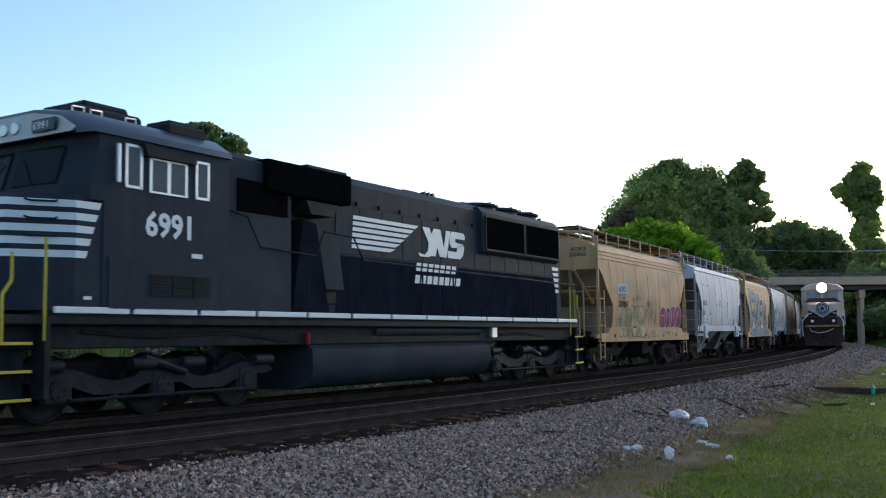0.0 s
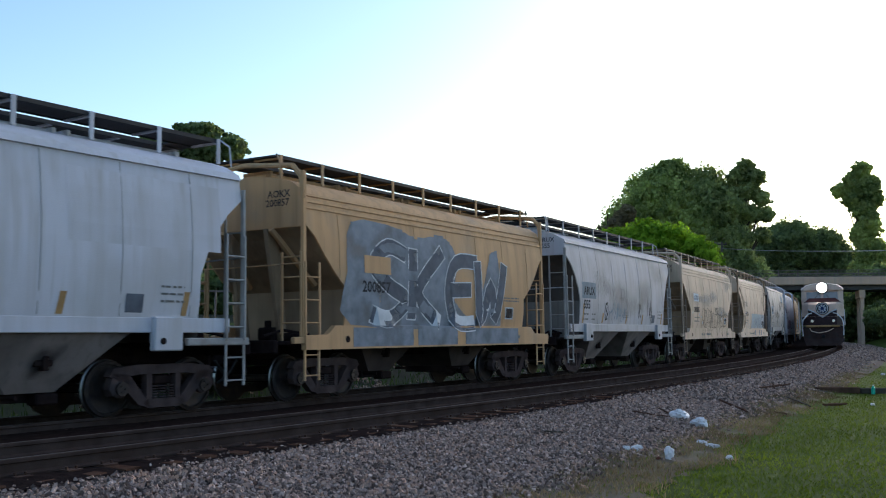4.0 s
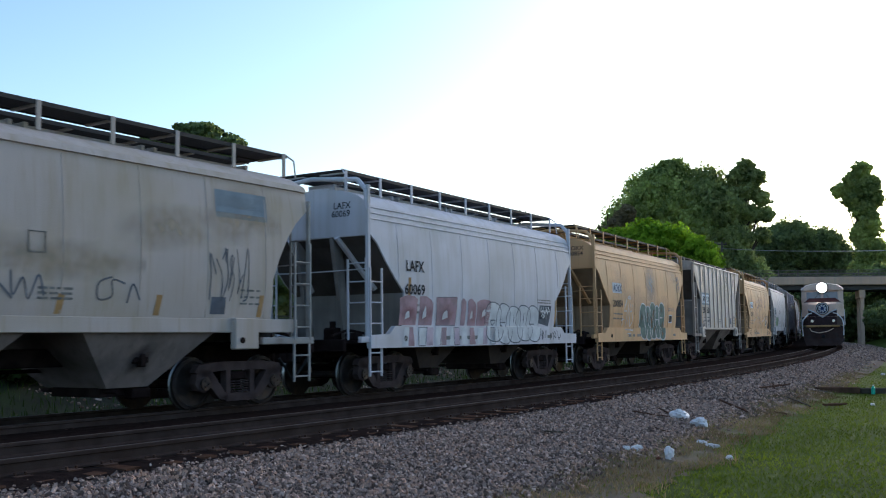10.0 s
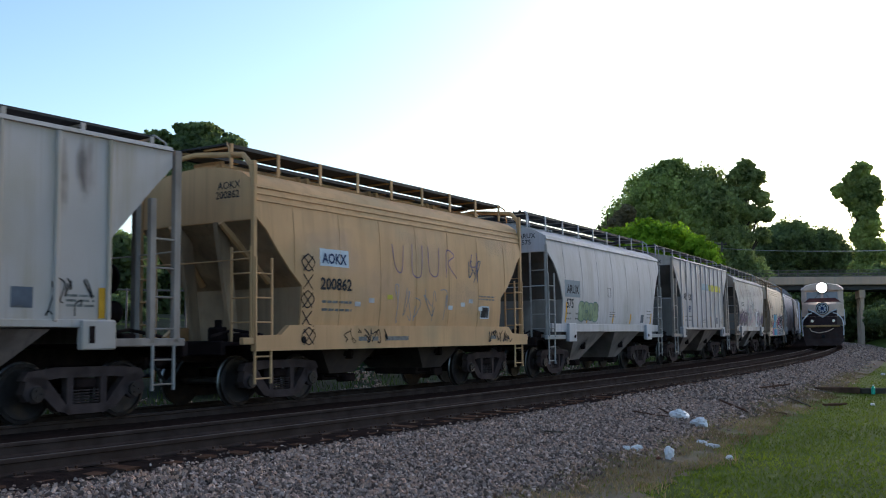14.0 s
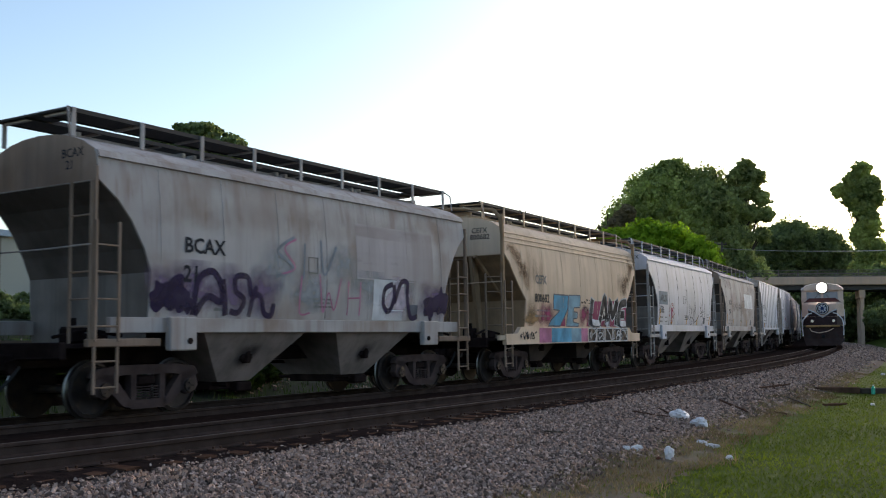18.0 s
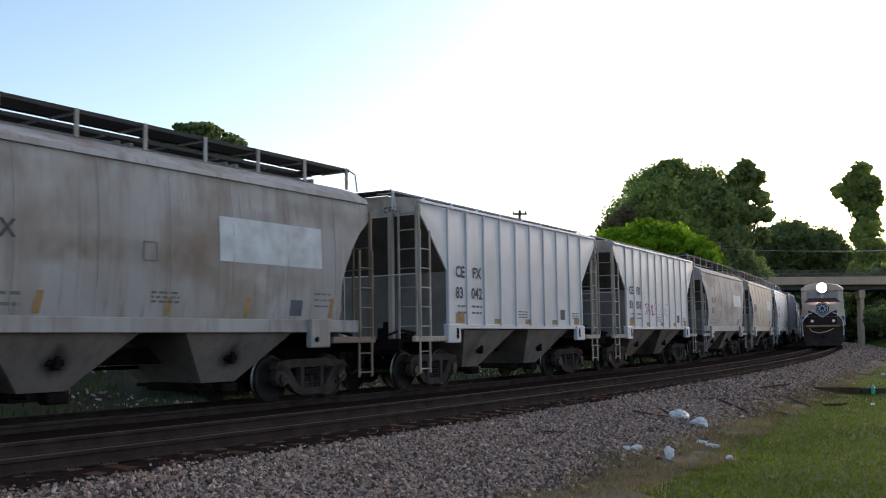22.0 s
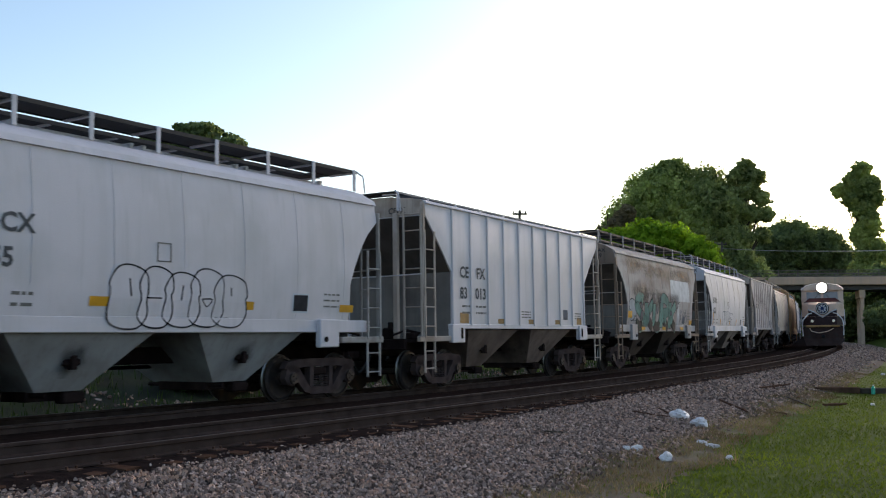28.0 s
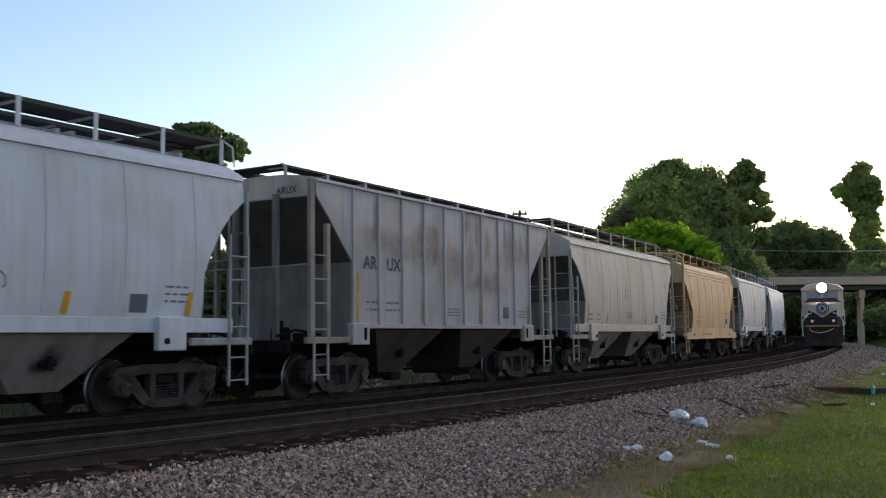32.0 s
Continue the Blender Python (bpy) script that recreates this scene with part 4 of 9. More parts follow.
def bank(name, label, y0, y1, s0, s1, top):
    """The grassed approach bank of the bridge."""
    vs, fs = [], []
    n = 14
    for i in range(n + 1):
        u = i / n
        for j in range(n + 1):
            w = j / n
            s, o = s0 + (s1 - s0) * u, y0 + (y1 - y0) * w
            p = spot(s, o, 0, False)
            z = top * min(1, w * 1.6) * min(1, u * 2.2) + 0.35 * noise.noise((s * 0.2, o * 0.2, 3)) - 0.5
            vs.append((p.x, p.y, z))
    for i in range(n):
        for j in range(n):
            a = i * (n + 1) + j
            fs.append((a, a + 1, a + n + 2, a + n + 1))
    me = Shape().add(vs, fs).mesh(name, M["lawn"], 60)
    tagged(new(name, me), label, "bank", kind="structure")


bank("embankment_right", "green grassy approach bank of the bridge", 9.5, 45, 92, 146, 6.5)
bank("embankment_left", "green grassy approach bank of the bridge", -16, -50, 100, 146, 6.5)


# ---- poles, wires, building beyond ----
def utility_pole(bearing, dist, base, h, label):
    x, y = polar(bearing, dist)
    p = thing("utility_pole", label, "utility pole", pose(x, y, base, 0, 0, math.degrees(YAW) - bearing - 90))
    part("pole", Shape().rod((0, 0, -0.3), (0, 0, h), 0.14, 10, 0.1), M["wood_pole"], p, smooth=40)
    part("cross_arm", Shape().box(-0.55, 0.55, -0.06, 0.06, h - 0.35, h - 0.22, 0.01), M["wood_pole"], p)
    for dx in (-0.45, 0.45):
        part("insulator", Shape().rod((dx, 0, h - 0.22), (dx, 0, h - 0.06), 0.05, 8), M["rail_metal"], p)
    return p


utility_pole(4.47, 75, 1.9, 8.5, "dark wooden utility pole with short cross arm")
utility_pole(26.5, 64, -0.3, 6.9, "dark wooden utility pole beside the lawn")
utility_pole(15.9, 118, 1.0, 10.5, "dark wooden utility pole among the trees")


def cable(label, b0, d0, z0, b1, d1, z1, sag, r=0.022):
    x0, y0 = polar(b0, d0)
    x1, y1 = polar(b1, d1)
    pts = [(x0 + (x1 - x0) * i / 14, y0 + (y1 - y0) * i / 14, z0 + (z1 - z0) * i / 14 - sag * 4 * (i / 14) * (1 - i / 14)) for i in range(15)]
    return tagged(part("overhead_cable", Shape().pipe(pts, r, 5), M["wire"]), label, "cable")


cable("thin grey overhead cable strung between poles", 15.9, 118, 10.75, 26.5, 64, 6.25, 0.2, 0.03)
cable("thin grey overhead cable strung through the trees", 12.0, 125, 14.6, 15.9, 118, 11.3, 0.3)
cable("thin grey overhead cable strung through the trees", 12.0, 125, 13.6, 15.9, 118, 10.9, 0.3)


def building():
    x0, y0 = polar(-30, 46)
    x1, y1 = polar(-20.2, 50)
    turn = math.degrees(math.atan2(y1 - y0, x1 - x0))
    ln = math.hypot(x1 - x0, y1 - y0)
    b = thing("industrial_building", "low cream metal-sided industrial building", "building", pose(x0, y0, 1.8, 0, 0, turn))
    part("wall", Shape().box(0, ln, 0, 9, 0, 3.6, 0.02), M["pale_wall"], b)
    part("roof", Shape().box(-0.2, ln + 0.2, -0.25, 9.2, 3.55, 3.85, 0.03), M["plate_white"], b)


building()


for _b, _d, _s in ((-24.6, 37, 501), (-22.4, 39, 502), (-20.3, 37, 503), (-18.4, 40, 504)):
    tree("dense green bush in front of the building", _b, _d, 1.0, [(0, 0, 0.9, 0.9, 0.7, 0.9), (0.8, 0, 0.6, 0.8, 0.6, 0.7), (-0.7, 0, 0.7, 0.8, 0.6, 0.7)], M["leaf_deep"], 0.09, 3000, _s, 0.05, "bush")


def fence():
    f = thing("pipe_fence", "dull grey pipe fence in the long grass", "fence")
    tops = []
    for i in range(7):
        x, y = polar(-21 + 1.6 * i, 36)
        part("fence_post", Shape().rod((x, y, 1.2), (x, y, 2.75), 0.035, 8), M["rail_metal"], f)
        tops.append((x, y, 2.7))
    part("fence_rail", Shape().pipe(tops, 0.03), M["rail_metal"], f)


fence()


# ================= hopper cars =================
# car space: x into the distance, -y towards the viewer, z above the rail tops
PROF = {  # half width by height
    "A": ((1.45, 1.50), (1.9, 1.56), (2.6, 1.585), (3.2, 1.57), (3.7, 1.525), (4.0, 1.475), (4.2, 1.42), (4.36, 1.18), (4.48, 0.8), (4.53, 0.4), (4.55, 0.0)),
    "B": ((1.60, 1.50), (1.9, 1.545), (2.5, 1.58), (3.0, 1.575), (3.5, 1.54), (3.9, 1.49), (4.14, 1.45), (4.24, 1.40), (4.40, 1.12), (4.52, 0.75), (4.58, 0.4), (4.60, 0.0)),
    "C": ((1.52, 1.53), (2.2, 1.535), (3.2, 1.535), (4.42, 1.53), (4.48, 1.47), (4.55, 1.10), (4.60, 0.6), (4.62, 0.0)),
}
EDGE = {  # lower edge of the sloping ends: (|x|, height)
    "A": ((4.12, 2.26), (4.5, 2.56), (4.85, 2.92), (5.15, 3.28), (5.38, 3.46)),
    "B": ((4.55, 2.35), (4.7, 2.72), (4.95, 3.15), (5.2, 3.45), (5.56, 3.74)),
    "C": ((4.25, 2.84), (4.6, 3.22), (5.0, 3.66), (5.45, 4.12)),
}
LOW = {"A": 1.45, "B": 1.60, "C": 1.52}


def half(kind, z):
    zs, ws = zip(*PROF[kind])
    return float(np.interp(z, zs, ws))


def ring(kind, x, floor):
    pts = [(half(kind, floor), floor)] + [(w, z) for z, w in PROF[kind] if z > floor + 0.02]
    full = len(PROF[kind]) + 1
    while len(pts) < full:                    # equal counts along the body
        pts.insert(1, ((pts[0][0] * 0.7 + pts[1][0] * 0.3), pts[0][1] * 0.7 + pts[1][1] * 0.3))
    left = [(x, -w, z) for w, z in pts]
    return left + [(x, w, z) for w, z in reversed(pts[:-1])]


def car_body(kind):
    sh = Shape()
    e = EDGE[kind]
    xm = e[0][0]
    sh.loft([ring(kind, x, LOW[kind]) for x in np.linspace(-xm, xm, 9)])
    for sgn in (-1, 1):
        sh.loft([ring(kind, sgn * (x + (0.001 if i == 0 else 0)), z) for i, (x, z) in enumerate(e)])
    return sh


def follow(kind, x, zs, wide, proud, side=-1):
    """A thin band up the side at x."""
    vs, fs = [], []
    for z in zs:
        y = half(kind, z)
        vs += [(x - wide, side * (y - 0.01), z), (x - wide, side * (y + proud), z), (x + wide, side * (y + proud), z), (x + wide, side * (y - 0.01), z)]
    for i in range(len(zs) - 1):
        a = 4 * i
        fs += [(a, a + 1, a + 5, a + 4), (a + 1, a + 2, a + 6, a + 5), (a + 2, a + 3, a + 7, a + 6)]
    return Shape().add(vs, fs)


def floor_at(kind, x):
    xs, zs = zip(*EDGE[kind])
    return LOW[kind] if abs(x) <= xs[0] else float(np.interp(abs(x), xs, zs))


def along(kind, z, h, proud, side=-1, x1=None):
    """A moulding along the side at z."""
    x1 = x1 or EDGE[kind][-1][0]
    y0, y1 = half(kind, z), half(kind, z + h)
    vs = [(x, side * y, zz) for x in (-x1, x1) for y, zz in ((y0 - 0.02, z), (y0 + proud, z + 0.01), (y1 + proud, z + h - 0.01), (y1 - 0.02, z + h))]
    return Shape().add(vs, [(0, 1, 5, 4), (1, 2, 6, 5), (2, 3, 7, 6), (0, 3, 2, 1), (4, 5, 6, 7)])


# ---- the running gear ----
WHEEL_R = 0.457


def wheelset_mesh():
    sh = Shape()
    for sg in (-1, 1):
        prof = [(0.10, 0.70), (0.40, 0.695), (0.485, 0.685), (0.485, 0.715), (0.459, 0.73), (0.457, 0.80), (0.40, 0.825), (0.385, 0.79), (0.24, 0.765), (0.13, 0.80), (0.12, 0.85)]
        sh.lathe([(r, sg * y) for r, y in prof], 28)
    sh.rod((0, -1.14, 0), (0, 1.14, 0), 0.07, 12)
    for sg in (-1, 1):
        sh.rod((0, sg * 1.10, 0), (0, sg * 1.165, 0), 0.115, 14)
        for k in range(3):
            a = 2.094 * k
            sh.rod((0.055 * math.cos(a), sg * 1.16, 0.055 * math.sin(a)), (0.055 * math.cos(a), sg * 1.182, 0.055 * math.sin(a)), 0.018, 6)
    me = sh.mesh("wheelset", M["wheel"], 40)
    # the treads are polished
    me.materials.append(M["tread"])
    for f in me.polygons:
        c = f.center
        if 0.70 < abs(c.y) < 0.81 and math.hypot(c.x, c.z) > 0.45:
            f.material_index = 1
    return me


def sideframe_mesh(side):
    sh = Shape()
    for sg in (side,):
        y0, y1 = sg * 0.96, sg * 1.11
        top = [(-1.12, 0.66), (-1.03, 0.79), (-0.55, 0.84), (0.55, 0.84), (1.03, 0.79), (1.12, 0.66), (1.0, 0.62), (0.5, 0.68), (-0.5, 0.68), (-1.0, 0.62)]
        sh.prism(top, y0, y1)
        sh.prism([(-0.34, 0.12), (0.34, 0.12), (0.46, 0.20), (0.34, 0.27), (-0.34, 0.27), (-0.46, 0.20)], y0, y1)
        for s2 in (-1, 1):
            sh.prism([(s2 * 0.24, 0.12), (s2 * 0.52, 0.18), (s2 * 0.98, 0.62), (s2 * 0.72, 0.69)], y0, y1)
            sh.prism([(s2 * 0.25, 0.25), (s2 * 0.36, 0.25), (s2 * 0.36, 0.70), (s2 * 0.25, 0.70)], y0, y1)
            sh.prism([(s2 * 0.70, 0.46), (s2 * 0.74, 0.70), (s2 * 1.04, 0.71), (s2 * 1.11, 0.46), (s2 * 1.03, 0.34), (s2 * 1.0, 0.54), (s2 * 0.80, 0.54)], y0, y1)
            sh.lathe([(0.145, sg * 1.0), (0.15, sg * 1.02), (0.15, sg * 1.10), (0.12, sg * 1.12)], 16, pose(s2 * 0.89, 0, WHEEL_R))
    return sh.mesh("sideframe", M["truck"], 35)


def springs_mesh(side):
    sh = Shape()
    for sg in (side,):
        for x in (-0.17, 0.0, 0.17):
            for k in range(5):
                z = 0.28 + 0.045 * k
                sh.lathe([(0.062, -0.008), (0.078, -0.012), (0.085, 0.0), (0.078, 0.012), (0.062, 0.008)], 12, pose(x, sg * 1.03, z + 0.015, 90))
    return sh.mesh("spring_nest", M["truck"], 40)


GEAR = {"wheelset": wheelset_mesh(), "frame": [sideframe_mesh(-1), sideframe_mesh(1)], "springs": [springs_mesh(-1), springs_mesh(1)],
        "bolster": Shape().box(-0.2, 0.2, -1.08, 1.08, 0.50, 0.66, 0.03).box(-0.28, 0.28, -0.3, 0.3, 0.6, 0.72, 0.03).box(-0.75, -0.6, -0.7, 0.7, 0.36, 0.46, 0.02).box(0.6, 0.75, -0.7, 0.7, 0.36, 0.46, 0.02).mesh("truck_bolster", M["under"])}


def truck(car, x):
    t = part("truck", GEAR["bolster"], None, car, at=pose(x, 0, 0))
    for k in (0, 1):
        part("sideframe", GEAR["frame"][k], None, t)
        part("spring_nest", GEAR["springs"][k], None, t)["kind"] = "stuff"
    for s2 in (-0.89, 0.89):
        part("wheelset", GEAR["wheelset"], None, t, at=pose(s2, 0, WHEEL_R))
    return t


def coupler(car, sg):
    sh = Shape().box(sg * 5.9, sg * 6.3, -0.09, 0.09, 0.79, 0.95, 0.02).box(sg * 6.22, sg * 6.52, -0.16, 0.14, 0.74, 1.0, 0.05).box(sg * 6.0, sg * 6.12, -0.2, 0.2, 0.72, 1.05, 0.03)
    c = part("coupler", sh, M["under"], car)
    part("air_hose", Shape().pipe([(sg * 6.05, -0.35, 0.85), (sg * 6.2, -0.36, 0.68), (sg * 6.38, -0.33, 0.5), (sg * 6.5, -0.28, 0.42)], 0.028), M["rubber"], c)
    return c


def ladder(car, x0, x1, y, z0, z1, zs, paint, name="ladder", r=0.016):
    """Two stiles and rungs at the heights zs, in the side's plane (x0 to x1)."""
    lad = part(name, Shape().box(x0 - 0.024, x0 + 0.024, y - 0.02, y + 0.02, z0, z1, 0.006), paint, car)
    part("stile", Shape().box(x1 - 0.024, x1 + 0.024, y - 0.02, y + 0.02, z0, z1, 0.006), paint, lad)
    rung = Shape().rod((x0, y, 0), (x1, y, 0), r, 6).mesh("rung", paint)
    for i in zs:
        part("rung", rung, None, lad, at=pose(0, 0, i))
    return lad


def end_ladder(car, x, y0, y1, z0, z1, zs, paint):
    lad = part("end_ladder", Shape().box(x - 0.02, x + 0.02, y1 - 0.024, y1 + 0.024, z0, z1, 0.006), paint, car)
    part("stile", Shape().box(x - 0.02, x + 0.02, y0 - 0.024, y0 + 0.024, z0, z1, 0.006), paint, lad)
    rung = Shape().rod((x, y0, 0), (x, y1, 0), 0.016, 6).mesh("rung", paint)
    for i in zs:
        part("rung", rung, None, lad, at=pose(0, 0, i))
    return lad


def roof_walk(car, kind, paint):
    """The grated running board on its stanchions, and the hatch covers under it."""
    z, xr = {"A": (4.93, 5.5), "B": (4.95, 5.7), "C": (4.71, 5.7)}[kind]
    for sg in (-1, 1):
        yi, yo = (0.42, 0.82) if kind == "C" else (0.20, 0.86)
        y0, y1 = sg * yi, sg * yo
        rb = part("running_board", Shape().box(-xr, xr, y0, y1, z - 0.035 if kind != "C" else z - 0.018, z, 0.005), M["grating" if kind != "C" else "thin_grating"], car)
        d = 0.06 if kind != "C" else 0.03
        sides = Shape().box(-xr, xr, sg * yo, sg * (yo + 0.015), z - d, z + 0.012).box(-xr, xr, sg * (yi - 0.015), sg * yi, z - d, z + 0.012)
        part("edge_angle", sides, M["grating" if kind != "C" else "thin_grating"], rb)
        foot = Shape().box(-0.04, 0.04, sg * (yo + 0.017), sg * (yo + 0.05), -0.46, 0.01 if kind != "C" else -0.02, 0.004).box(-0.03, 0.03, sg * yi, sg * yo, -0.075, -0.04).mesh("stanchion", paint)
        for i in range(9):
            part("stanchion", foot, None, car, at=pose(-xr + 0.12 + (2 * xr - 0.24) * i / 8, 0, z))
    for sg in (-1, 1):
        part("cross_walk", Shape().box(sg * xr, sg * (xr - 0.55), -0.82, 0.82, z - 0.03, z + 0.004, 0.005), M["grating"], car)
        part("grab_iron", Shape().pipe([(sg * (xr - 0.1), -0.82, z), (sg * (xr - 0.05), -0.84, z + 0.02), (sg * (xr + 0.06), -1.0, z - 0.12), (sg * (xr + 0.06), -1.05, z - 0.5)], 0.018), paint, car)
    ht = 4.65 if kind == "C" else 4.68
    hatch = Shape().box(-1.25, 1.25, -0.33, 0.33, 4.5, ht, 0.05).box(-1.2, -1.12, -0.38, 0.38, 4.5, ht + 0.03, 0.01).box(1.12, 1.2, -0.38, 0.38, 4.5, ht + 0.03, 0.01).mesh("roof_hatch", paint)
    for x in (-3.9, -1.3, 1.3, 3.9):
        part("roof_hatch", hatch, None, car, at=pose(x, 0, 0))


def bay(car, x, paint, wide=1.45, top=1.42, bottom=0.46):
    """A hopper bay with its outlet gate."""
    ring_t = [(x - 1.42, -wide, top), (x + 1.42, -wide, top), (x + 1.42, wide, top), (x - 1.42, wide, top)]
    ring_b = [(x - 0.42, -0.80, bottom), (x + 0.42, -0.80, bottom), (x + 0.42, 0.80, bottom), (x - 0.42, 0.80, bottom)]
    b = part("hopper_bay", Shape().loft([ring_t, ring_b]), paint, car)
    gate = Shape().box(x - 0.44, x + 0.44, -0.62, 0.62, bottom - 0.15, bottom + 0.01, 0.015).box(x + 0.1, x + 0.5, -0.82, -0.55, bottom - 0.2, bottom - 0.02, 0.03).rod((x - 0.35, -0.98, bottom - 0.05), (x - 0.35, 0.98, bottom - 0.05), 0.035, 8)
    part("outlet_gate", gate, M["under"], b)
    yb = -0.8 - (wide - 0.8) * (0.92 - bottom) / (top - bottom)
    part("vibrator_bracket", Shape().box(x - 0.16, x + 0.16, yb - 0.03, yb + 0.08, 0.86, 0.98, 0.02).box(x - 0.05, x + 0.05, yb - 0.09, yb + 0.06, 0.80, 1.02, 0.015), M["under"], b)
    return b


def brake_gear(car, kind):
    bw = Shape().lathe([(0.245, -0.015), (0.275, -0.02), (0.285, 0.0), (0.275, 0.02), (0.245, 0.015)], 24, Matrix.Translation((5.75, 0.45, 2.35)) @ Matrix.Rotation(radians(90), 4, "Z"))
    for k in range(5):
        a = 1.2566 * k
        bw.rod((5.75, 0.45, 2.35), (5.75, 0.45 + 0.26 * math.cos(a), 2.35 + 0.26 * math.sin(a)), 0.016, 6)
    part("brake_wheel", bw, M["under"], car)
    part("brake_housing", Shape().box(5.5, 5.72, 0.3, 0.6, 2.15, 2.55, 0.03).rod((5.65, 0.45, 2.2), (5.65, 0.45, 1.1), 0.02, 6), M["under"], car)
    part("air_reservoir", Shape().rod((4.75, 0.25, 1.75), (5.75, 0.25, 1.75), 0.2, 14), M["under"], car, smooth=40)
    part("brake_valve", Shape().box(-5.2, -4.9, -0.45, -0.1, 1.2, 1.48, 0.04).rod((-5.05, -0.27, 1.3), (-5.05, -0.27, 1.62), 0.07, 8), M["under"], car)
    part("train_pipe", Shape().pipe([(-6.0, 0.5, 1.0), (-3.2, 0.55, 0.75), (3.2, 0.55, 0.75), (6.0, 0.5, 1.0)], 0.035), M["under"], car)


def end_frame(car, kind, paint, old=False):
    """Platforms, corner posts, ladders and steps of both ends."""
    worn = paint if kind == "A" else M["ladder_dust"]
    xp = {"A": 5.42, "B": 5.62, "C": 5.52}[kind]
    rungs = {"A": (1.55, 2.0, 2.45), "B": (1.46, 1.88, 2.30, 2.72), "C": (1.5, 1.95, 2.4, 2.85, 3.3)}[kind]
    for sg in (-1, 1):
        plat = Shape().box(sg * 4.3, sg * 6.02, -1.2, 1.2, 1.12, 1.20, 0.01).box(sg * 5.92, sg * 6.05, -1.3, 1.3, 0.95, 1.22, 0.02)
        part("end_platform", plat, M["under"], car)
        part("brake_rod", Shape().pipe([(sg * 4.5, -0.9, 1.32), (sg * 5.2, -0.8, 1.42), (sg * 5.85, -0.85, 1.30)], 0.03).box(sg * 4.9, sg * 5.2, -1.0, -0.7, 1.2, 1.36, 0.03), M["under"], car)
        for y in (-0.5, 0.5) if kind == "A" else ():
            foot, head = sg * (xp - 0.55), sg * (xp - 0.18)
            part("end_post", Shape().loft([[(foot - 0.1, y - 0.04, 1.2), (foot + 0.1, y - 0.04, 1.2), (foot + 0.1, y + 0.04, 1.2), (foot - 0.1, y + 0.04, 1.2)],
                                           [(head - 0.17, y - 0.05, 3.46), (head + 0.17, y - 0.05, 3.46), (head + 0.17, y + 0.05, 3.46), (head - 0.17, y + 0.05, 3.46)]]), M["bulkhead"], car)
        for side in (-1, 1):
            y = side * 1.50
            if old:
                # wide corner post and a shorter post inboard, with the rungs between them
                post = part("corner_post", Shape().box(sg * (xp - 0.02), sg * (xp + 0.12), y - 0.05, y + 0.05, 1.18, 4.42, 0.01), M["end_dust"], car)
                part("inner_post", Shape().box(sg * (xp - 0.52), sg * (xp - 0.40), y - 0.05, y + 0.05, 1.18, 3.56, 0.01), M["end_dust"], car)
                rung = Shape().rod((sg * (xp - 0.42), y + side * 0.03, 0), (sg * xp, y + side * 0.03, 0), 0.018, 6).mesh("rung", M["end_dust"])
                for z in (1.42, 1.94, 2.42, 2.90):
                    part("rung", rung, None, post, at=pose(0, 0, z))
                part("end_sill_side", Shape().box(sg * 4.3, sg * 5.75, y - 0.05, y + 0.05, 1.14, 1.27, 0.015), M["end_dust"], car)
                ladder(car, sg * xp, sg * (xp - 0.44), y + side * 0.03, 0.42, 1.2, (0.52, 0.92), worn, name="sill_step")
                continue
            top = {"A": 4.55, "B": 3.95, "C": 4.42}[kind]
            k = {"A": 0.05, "B": 0.03, "C": 0.045}[kind]
            part("corner_post", Shape().box(sg * xp - k, sg * xp + k, y - 0.04, y + 0.04, 1.18, top, 0.01), paint if kind == "A" else worn if kind == "B" else M["end_dust"], car)
            part("end_sill_side", Shape().box(sg * 4.3, sg * 5.75, y - 0.05, y + 0.05, 1.14, 1.27, 0.015), worn, car)
            x0, x1 = (sg * xp, sg * (xp - 0.44))
            t2 = {"A": 2.75, "B": 3.1, "C": 3.75}[kind]
            ladder(car, x0, x1, y + side * 0.05, 1.22, t2, rungs, worn)
            ladder(car, x0, x1, y + side * 0.03, 0.42, 1.2, (0.52, 0.92), worn, name="sill_step")
            end_ladder(car, sg * (xp + 0.05), side * 1.48, side * 1.0, 1.2, {"A": 2.95, "B": 3.72, "C": 4.3}[kind], rungs + ({"A": (2.85,), "B": (3.18,), "C": (3.75, 4.15)}[kind]), worn)
        part("hand_rail", Shape().pipe([(sg * (xp + 0.06), -1.5, 2.72), (sg * (xp + 0.08), -0.5, 2.70), (sg * (xp + 0.08), 0.5, 2.70), (sg * (xp + 0.06), 1.5, 2.72)], 0.014), paint, car)
        if kind == "A":
            hoop = Shape().pipe([(sg * xp, -1.5, 4.0), (sg * (xp + 0.02), -1.46, 4.45), (sg * (xp + 0.02), -1.25, 4.68), (sg * (xp + 0.02), 0, 4.80), (sg * (xp + 0.02), 1.25, 4.68), (sg * (xp + 0.02), 1.46, 4.45), (sg * xp, 1.5, 4.0)], 0.055, 8)
            part("end_hoop", hoop, paint, car, smooth=40)
            for q in (-1, 1):
                part("end_brace", Shape().pipe([(sg * (xp - 0.02), q * 0.65, 3.45), (sg * 4.3, q * 0.9, 2.35)], 0.07), paint, car)
        if kind == "C":
            for y in (-0.55, 0.55) if old else (-0.75, 0.75):
                part("end_post", Shape().box(sg * (xp - 0.06), sg * (xp + 0.06), y - 0.06, y + 0.06, 1.2, 4.2, 0.012), M["end_dust"], car)
